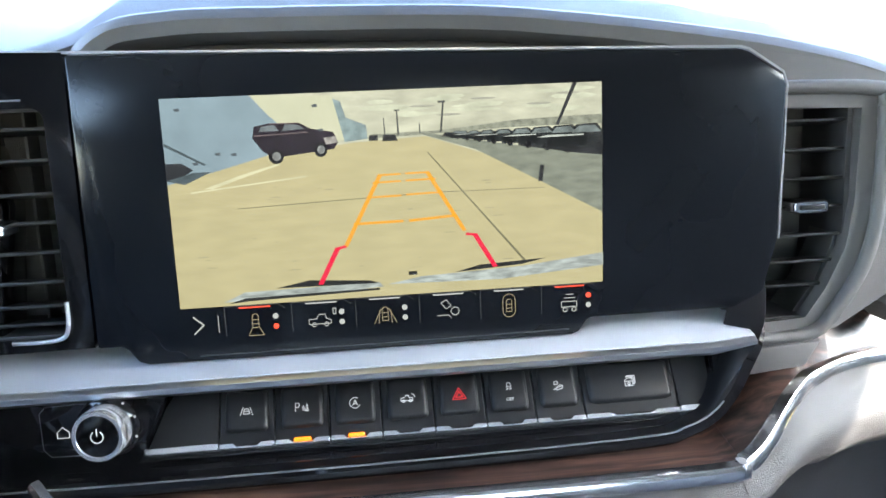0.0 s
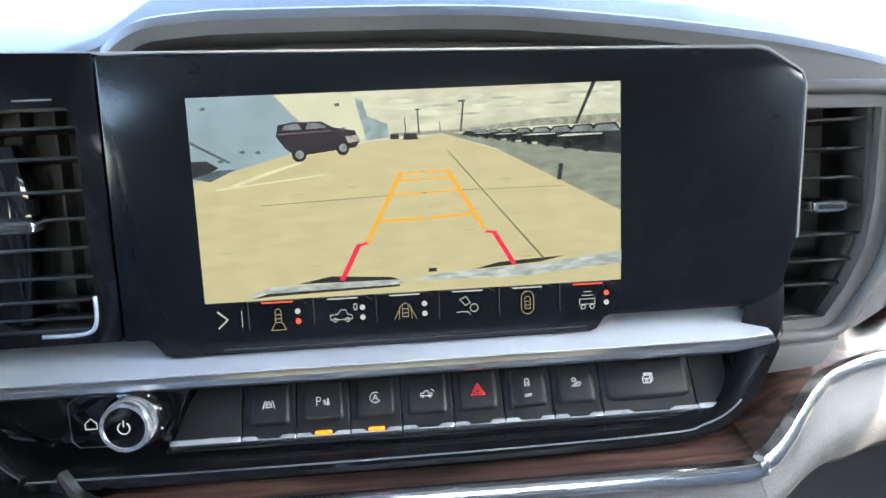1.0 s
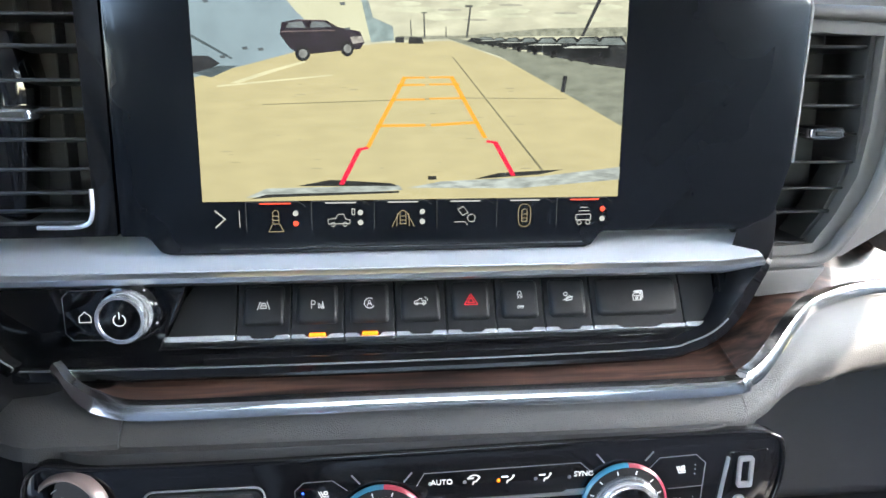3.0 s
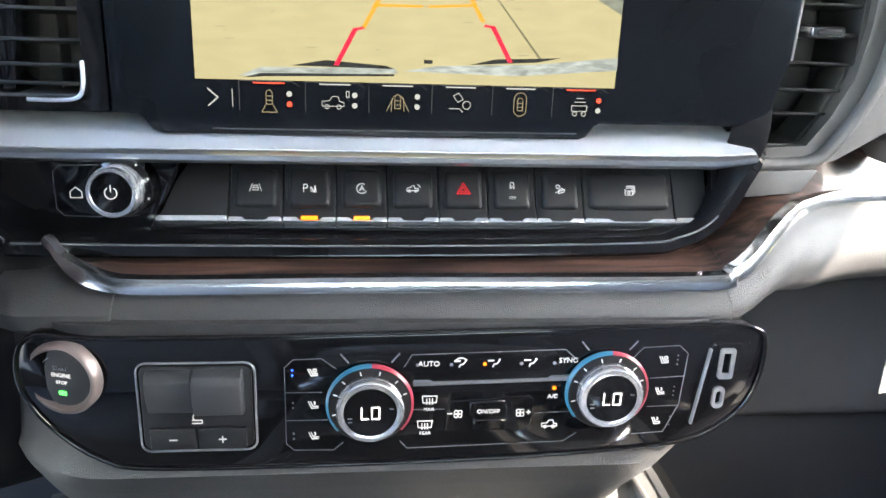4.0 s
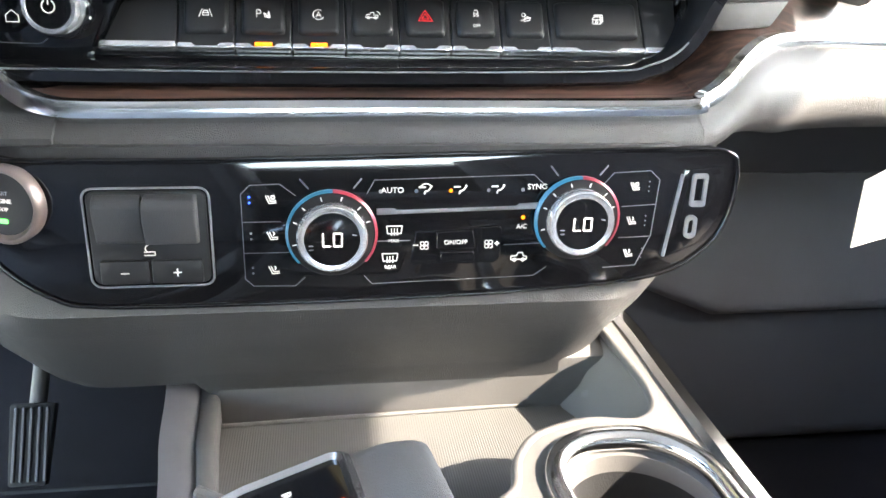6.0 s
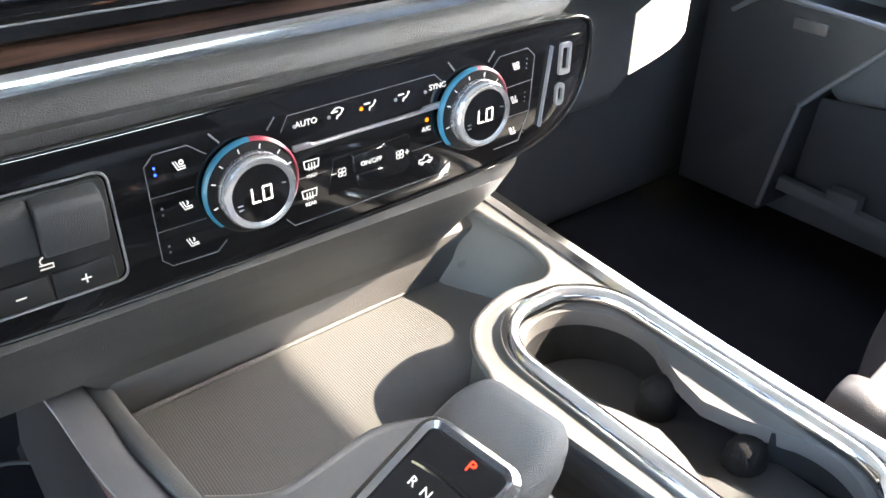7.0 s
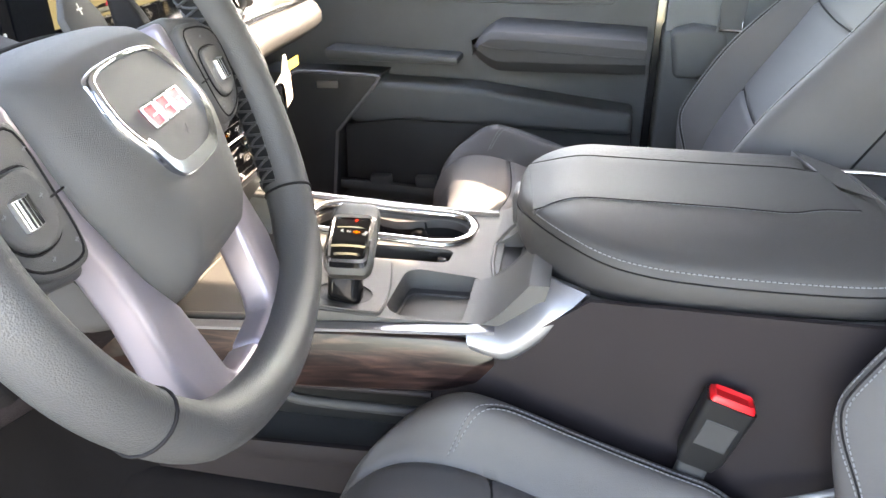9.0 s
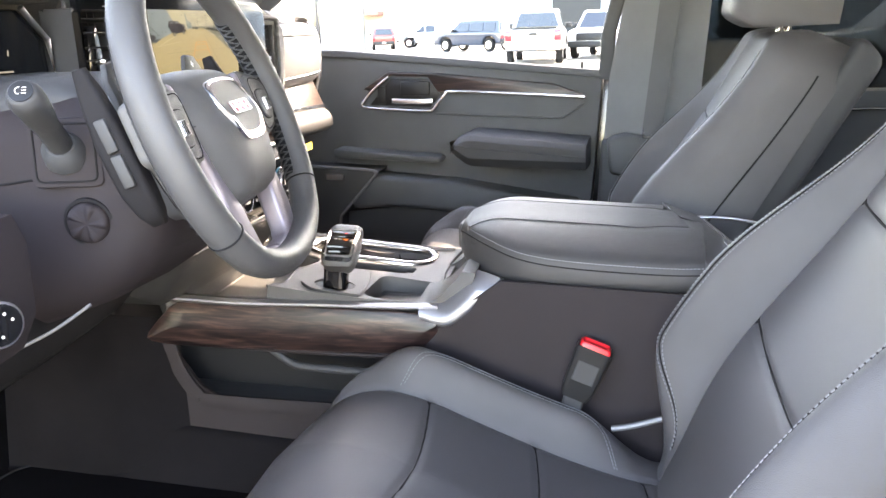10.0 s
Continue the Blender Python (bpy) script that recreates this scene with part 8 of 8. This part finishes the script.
part("bolster", loft([[(x, y + d, z + e) for y, z in ((-0.020, 1.245), (-0.055, 1.205), (-0.052, 1.15), (-0.030, 1.10), (0.02, 1.065), (0.10, 1.045), (0.20, 1.06), (0.20, 1.245))] for x, d, e in ((-0.78, 0.05, -0.02), (-0.66, 0.015, -0.01), (-0.55, 0.0, 0.0), (-0.42, 0.0, 0.01), (-0.34, 0.01, 0.012), (-0.285, 0.025, 0.02), (-0.25, 0.06, 0.05), (-0.235, 0.09, 0.08))]), DEEP, knee, smooth=60)
part("bolster_line", sweep(smooth_path([(-0.56, -0.075, 1.150), (-0.545, -0.105, 1.165), (-0.53, -0.135, 1.186)], 5), 0.0016), GREYLINE, knee)
part("side_panel", loft([[(x, y + 0.20 * (x + 0.62), z) for y, z in ((-0.150, 1.290), (-0.160, 1.268), (-0.158, 1.212), (-0.140, 1.180), (-0.02, 1.165), (-0.02, 1.290))] for x in (-0.78, -0.70, -0.64, -0.618)]), LOWER, knee, "grey panel round the headlight switch", smooth=50)
lk = aim((-0.664, -0.1660, 1.2185), (-0.35, -1, 0.05)) @ Matrix.Scale(0.66, 4)
part("light_switch", lathe([(0.025, -0.003), (0.025, 0.004), (0.020, 0.006), (0.003, 0.006)], lk, 32), PIANO, knee, "black round headlight switch")
part("light_ring", lathe([(0.026, -0.002), (0.0265, 0.003), (0.0245, 0.0045)], lk, 32), SATIN, knee)
part("light_marks", flat([disc(0.013 * math.cos(a), 0.013 * math.sin(a), 0.002, 8) for a in (0.3, 1.2, 2.1, 3.0, 4.6)], lk @ Matrix.Translation((0, 0, 0.0062))), WHITE, knee)
pedal = thing("accelerator_pedal", (-0.366, 0.25, 0.80), "black ribbed accelerator pedal", "pedal")
PT = Matrix.Translation((-0.366, 0.25, 0.879)) @ Matrix.Rotation(radians(58), 4, "X")
part("pedal_pad", moved(prism([(-0.019, -0.038), (0.015, -0.038), (0.021, 0.038), (-0.021, 0.038)], "z", -0.007, 0.004, 0.003, 2), PT), RUBBER, pedal)
for i in range(5):
    part("pedal_rib", moved(box(-0.0155 + 0.0070 * i, -0.0125 + 0.0070 * i, -0.034, 0.034, 0.003, 0.0062, 0.0008, 1), PT), SOFT_D, pedal)
part("pedal_arm", sweep([(-0.366, 0.262, 0.885), (-0.360, 0.33, 0.99), (-0.358, 0.36, 1.06)], 0.008), SOFT_D, pedal)
floor_mat = thing("floor_mat", (-0.42, -0.1, 0.765), "black carpet floor mat", "floor mat")
part("mat", prism(rrect(-0.64, -0.18, -0.28, 0.32, 0.05, 4), "z", 0.766, 0.776, 0.003, 2), CARPET, floor_mat)
part("mat_edge", sweep([(a, b, 0.775) for a, b in rrect(-0.64, -0.18, -0.28, 0.32, 0.05, 4)], 0.003, True), RUBBER, floor_mat)

# instrument cluster
cluster = thing("instrument_cluster", (-0.45, 0.06, 1.38), "dark digital instrument cluster under a hood", "instrument cluster")
part("cluster_glass", prism([(-0.60, 1.325), (-0.60, 1.43), (-0.56, 1.45), (-0.345, 1.45), (-0.312, 1.415), (-0.306, 1.345), (-0.32, 1.325)], "y", 0.055, 0.07, 0.002, 1), GLASSY, cluster)
part("cluster_edge", sweep([(-0.346, 0.050, 1.452), (-0.312, 0.050, 1.418), (-0.305, 0.048, 1.345), (-0.322, 0.046, 1.322), (-0.60, 0.046, 1.320)], 0.0035), SATIN, cluster)
part("cluster_hood", prism([(0.02, 1.470), (0.07, 1.485), (0.10, 1.47), (0.10, 1.455), (0.03, 1.458)], "x", -0.66, -0.315, 0.006, 2), SOFT, cluster)
part("cluster_car", flat([[(-0.395, 1.352), (-0.395, 1.362), (-0.388, 1.364), (-0.384, 1.372), (-0.366, 1.372), (-0.362, 1.364), (-0.352, 1.362), (-0.352, 1.352)]], aim((0, 0.0545, 0), (0, -1, 0))), ICON, cluster)
part("cluster_marks", flat(strokes([[(-0.392, 1.385), (-0.366, 1.385)], [(-0.39, 1.407), (-0.386, 1.411)], [(-0.37, 1.402), (-0.369, 1.407)], [(-0.41, 1.348), (-0.345, 1.344)]], 0.0018), aim((0, 0.0545, 0), (0, -1, 0))), ICON, cluster)
part("side_blade", prism([(-0.292, 1.34), (-0.286, 1.43), (-0.268, 1.432), (-0.262, 1.40), (-0.270, 1.33)], "y", 0.016, 0.05, 0.003, 2), PIANO, cluster)
# ---------------------------------------------------------------- outside
CARGLASS = material("car_glass", (0.015, 0.02, 0.025), 0.05, coat=0.5)
LAMP_R = material("tail_lamp_red", (0.6, 0.02, 0.03), 0.15, coat=0.6)
LAMP_W = material("head_lamp", (0.7, 0.72, 0.72), 0.1, coat=0.6)
BLACK = material("black_trim", (0.02, 0.02, 0.02), 0.6)


def vehicle(name, x, y, turn, paint, pickup, label, size=1.0):
    """A parked car; its nose points along its own +x."""
    v = thing(name, (0, 0, 0), label, "vehicle", "parked vehicles")
    W = 0.98
    lower = [(-2.75, 0.62), (-2.78, 1.18), (-0.75, 1.22), (1.35, 1.20), (2.35, 1.10), (2.72, 0.98), (2.78, 0.55), (2.35, 0.42), (2.25, 0.75), (2.0, 0.92), (1.6, 0.92), (1.35, 0.75), (1.25, 0.40), (-1.25, 0.40), (-1.35, 0.75), (-1.6, 0.92), (-2.0, 0.92), (-2.25, 0.75), (-2.35, 0.45), (-2.70, 0.50)]
    body = part("body", prism(lower, "y", -W, W, 0.07, 2), paint, v, smooth=50)
    x0 = -0.70 if pickup else -2.62
    part("cabin", loft([[(a, s * b, z) for a, b, z in ((x0, 0.93, 1.18), (1.45, 0.93, 1.16), (0.72, 0.74, 1.84), (0.5, 0.72, 1.88), (x0 + 0.30, 0.72, 1.88), (x0 + 0.12, 0.74, 1.82))] for s in (-1, 1)]), paint, v, smooth=35)
    for s in (-1, 1):
        xs = [x0 + 0.25, x0 + 0.25 + (1.25 - x0 - 0.25) * 0.5, 1.15] if pickup else [x0 + 0.3, -1.35, -0.2, 1.12]
        for a, b in zip(xs, xs[1:]):
            last = b == xs[-1]
            part("side_window", loft([[(a + 0.04, s * 0.925, 1.24), (b - 0.04, s * 0.925, 1.24), (b - (0.50 if last else 0.06), s * 0.78, 1.74), (a + 0.08, s * 0.78, 1.74)], [(a + 0.04, s * 0.945, 1.24), (b - 0.04, s * 0.945, 1.24), (b - (0.50 if last else 0.06), s * 0.80, 1.74), (a + 0.08, s * 0.80, 1.74)]]), CARGLASS, v, smooth=0)
        for wx in (1.80, -1.80):
            wh = part("wheel", lathe([(0.20, -0.12), (0.38, -0.12), (0.41, -0.08), (0.41, 0.08), (0.38, 0.12), (0.24, 0.12)], Matrix.Translation((wx, s * 0.86, 0.41)) @ Matrix.Rotation(radians(90), 4, "X"), 28), RUBBER, v)
            part("wheel_rim", lathe([(0.24, -0.125), (0.22, -0.10), (0.05, -0.115), (0.04, 0.115), (0.22, 0.10), (0.24, 0.125)], Matrix.Translation((wx, s * 0.86, 0.41)) @ Matrix.Rotation(radians(90), 4, "X"), 20), SATIN, wh)
        part("tail_lamp", box(-2.80, -2.70, s * 0.84 - 0.10, s * 0.84 + 0.12, 0.80, 1.14, 0.02), LAMP_R, v)
        part("head_lamp", box(2.55, 2.77, s * 0.78 - 0.16, s * 0.78 + 0.16, 0.82, 0.98, 0.03), LAMP_W, v)
        part("door_mirror", box(0.95, 1.10, s * 1.08 - 0.10, s * 1.08 + 0.10, 1.20, 1.40, 0.03), BLACK, v)
    part("windscreen", loft([[(1.40, -0.80, 1.20), (1.40, 0.80, 1.20), (0.79, 0.64, 1.78), (0.79, -0.64, 1.78)], [(1.43, -0.80, 1.21), (1.43, 0.80, 1.21), (0.82, 0.64, 1.79), (0.82, -0.64, 1.79)]]), CARGLASS, v, smooth=0)
    part("rear_window", loft([[(x0 - 0.01, -0.78, 1.26), (x0 - 0.01, 0.78, 1.26), (x0 + 0.09, 0.62, 1.74), (x0 + 0.09, -0.62, 1.74)], [(x0 - 0.04, -0.78, 1.26), (x0 - 0.04, 0.78, 1.26), (x0 + 0.06, 0.62, 1.74), (x0 + 0.06, -0.62, 1.74)]]), CARGLASS, v, smooth=0)
    part("bumper", box(-2.92, -2.68, -0.92, 0.92, 0.48, 0.70, 0.04), CHROME if pickup else BLACK, v)
    part("front_bumper", box(2.62, 2.86, -0.92, 0.92, 0.45, 0.68, 0.04), BLACK, v)
    part("grille", box(2.66, 2.80, -0.60, 0.60, 0.70, 1.00, 0.03), BLACK, v)
    part("plate_panel", box(-2.94, -2.90, -0.16, 0.16, 0.52, 0.66), PAPER, v)
    if pickup:
        part("bed_floor", box(-2.70, -0.75, -0.80, 0.80, 1.20, 1.24), BLACK, v)
        part("tailgate_handle", box(-2.82, -2.77, -0.14, 0.14, 0.98, 1.06, 0.01), BLACK, v)
    v.matrix_basis = pose(x, y, 0, 0, 0, turn) @ Matrix.Scale(size, 4)
    return v


PAINT_S = material("silver_car_paint", (0.36, 0.33, 0.29), 0.35, 0.4, coat=0.5)
PAINT_D = material("dark_car_paint", (0.03, 0.04, 0.06), 0.25, coat=0.6)
PAINT_W = material("white_car_paint", (0.62, 0.62, 0.61), 0.3, coat=0.5)
PAINT_R = material("dark_red_car_paint", (0.20, 0.05, 0.04), 0.3, coat=0.5)
vehicle("pickup_truck", 33.5, 4.1, 4, PAINT_S, True, "silver pickup truck seen from its tailgate", 1.12)
vehicle("suv", 50.5, 10.4, 62, PAINT_D, False, "dark blue suv parked across the yard", 1.0)
vehicle("pickup_truck", 38.0, 1.6, 172, PAINT_W, True, "white pickup truck facing the yard", 1.1)
vehicle("suv", 17.5, -6.2, 96, PAINT_W, False, "white suv parked close by", 1.0)
vehicle("pickup_truck", 66.0, 17.5, 95, PAINT_W, True, "white pickup truck far across the yard", 1.0)
vehicle("hatchback", 62.0, 20.5, 20, PAINT_R, False, "dark red car far across the yard", 0.9)
vehicle("suv", 60.0, 25.5, 15, PAINT_W, False, "pale suv far across the yard", 0.9)
WALLBLUE = material("pale_blue_panels", (0.46, 0.52, 0.58), 0.7, spread=0.05, blotch=0.3)
hall = thing("hall_building", (80, 0, 0), "long pale blue dealership hall with dark doors", "building")
part("wall", box(76, 96, -70, 17, 0, 9), WALLBLUE, hall)
part("roof", box(75.5, 96.5, -71, 17.5, 9, 9.4), BLACK, hall)
for y0, y1, mt in ((4.2, 8.6, BLACK), (9.4, 10.8, material("tan_panel", (0.50, 0.40, 0.26), 0.7)), (-9.5, -6, BLACK)):
    d = part("hall_door", box(75.8, 76.1, y0, y1, 0, 6), mt, hall)
shop = thing("shop_building", (70, 30, 0), "tan shop building beyond the yard", "building")
part("wall", box(82, 95, 26, 60, 0, 6), material("tan_render", (0.50, 0.42, 0.32), 0.8, blotch=0.3), shop)
part("awning", box(80, 82, 27, 45, 3.0, 3.4), PAINT_R, shop)
side_hall = thing("side_hall", (30, -20, 0), "grey corrugated side building behind the white suv", "building")
part("wall", box(26, 40, -60, -7.5, 0, 7), material("grey_cladding", (0.42, 0.43, 0.44), 0.7, blotch=0.4), side_hall)
for i in range(30):
    part("cladding_rib", box(25.9, 26.0, -60 + i * 1.75, -59.9 + i * 1.75, 0, 7), material("cladding_rib", (0.36, 0.37, 0.38), 0.7) if i == 0 else bpy.data.materials["cladding_rib"], side_hall)

# ---------------------------------------------------------------- the truck's own outer body, closing the place round the cab
truck = thing("truck_body", (MID, 0, 0.4), "dark painted pickup truck body round the cab", "truck")
part("underbody", box(-0.84, 0.88, -3.6, 1.9, 0.38, 0.69, 0.03), BLACK, truck)
part("hood", loft([[(MID + s * w, y, z) for s, z in ((-1, 0.55), (-1, zt - 0.06), (-0.9, zt), (0.9, zt), (1, zt - 0.06), (1, 0.55))] for y, w, zt in ((0.82, 0.94, 1.30), (1.4, 0.95, 1.27), (1.95, 0.92, 1.18), (2.05, 0.86, 1.05))]), BODY, truck, smooth=50)
part("roof", loft([[(MID + s * w, y, z) for s, z in ((-1, 1.755), (-0.9, zt), (0.9, zt), (1, 1.755))] for y, w, zt in ((0.14, 0.68, 1.765), (-0.5, 0.72, 1.80), (-1.9, 0.70, 1.79), (-2.02, 0.68, 1.765))]), BODY, truck, smooth=60)
for s in (-1, 1):
    part("bed_side", box(MID + s * 0.93 - 0.05, MID + s * 0.93 + 0.05, -3.75, -2.06, 0.55, 1.32, 0.03), BODY, truck)
    for y in (1.30, -2.95):
        part("wheel", lathe([(0.22, -0.13), (0.39, -0.13), (0.42, -0.09), (0.42, 0.09), (0.39, 0.13), (0.22, 0.13)], Matrix.Translation((MID + s * 0.86, y, 0.42)) @ Matrix.Rotation(radians(90), 4, "Y"), 28), RUBBER, truck)
part("tailgate", box(-0.86, 0.90, -3.80, -3.72, 0.60, 1.32, 0.03), BODY, truck)
part("bed_front", box(-0.86, 0.90, -2.12, -2.05, 0.60, 1.32, 0.02), BODY, truck)
rear_left = thing("rear_door", (-0.88, -1.3, 0.8), "closed dark rear door on the driver's side", "door")
part("rear_panel", prism([(-0.80, 1.262), (-1.90, 1.27), (-1.90, 0.60), (-0.80, 0.60)], "x", -0.92, -0.84, 0.01, 2), BODY, rear_left)
part("rear_glass", loft([[(-0.88, -0.84, 1.255), (-0.88, -1.86, 1.265), (-0.882, -1.86, 1.265), (-0.882, -0.84, 1.255)], [(-0.752, -0.88, 1.715), (-0.752, -1.86, 1.705), (-0.754, -1.86, 1.705), (-0.754, -0.88, 1.715)]]), TINTED, rear_left, "dark tinted rear glass", smooth=0)
part("pillar_left", loft([[(x, y0, z), (x, y1, z), (x - 0.08, y1, z), (x - 0.08, y0, z)] for x, y0, y1, z in ((-0.80, -0.77, -0.86, 0.60), (-0.80, -0.77, -0.86, 1.15), (-0.79, -0.78, -0.87, 1.30), (-0.75, -0.80, -0.88, 1.50), (-0.68, -0.84, -0.90, 1.72))]), PILLAR, None, "pale grey driver's door pillar", kind="structure")
driver_door = thing("driver_door", (-0.92, 0.46, 0.7), "open dark painted driver's door", "door")
part("door_shell", moved(plate([(0, 0.72), (1.05, 0.72), (1.08, 1.30), (1.02, 1.70), (0.45, 1.70), (0.0, 1.36)], [[(0.98, 1.34), (0.95, 1.66), (0.47, 1.66), (0.12, 1.36)]], "y", -0.05, 0.05), Matrix.Translation((-0.93, 0.46, 0)) @ Matrix.Rotation(radians(196), 4, "Z")), BODY, driver_door, smooth=30)
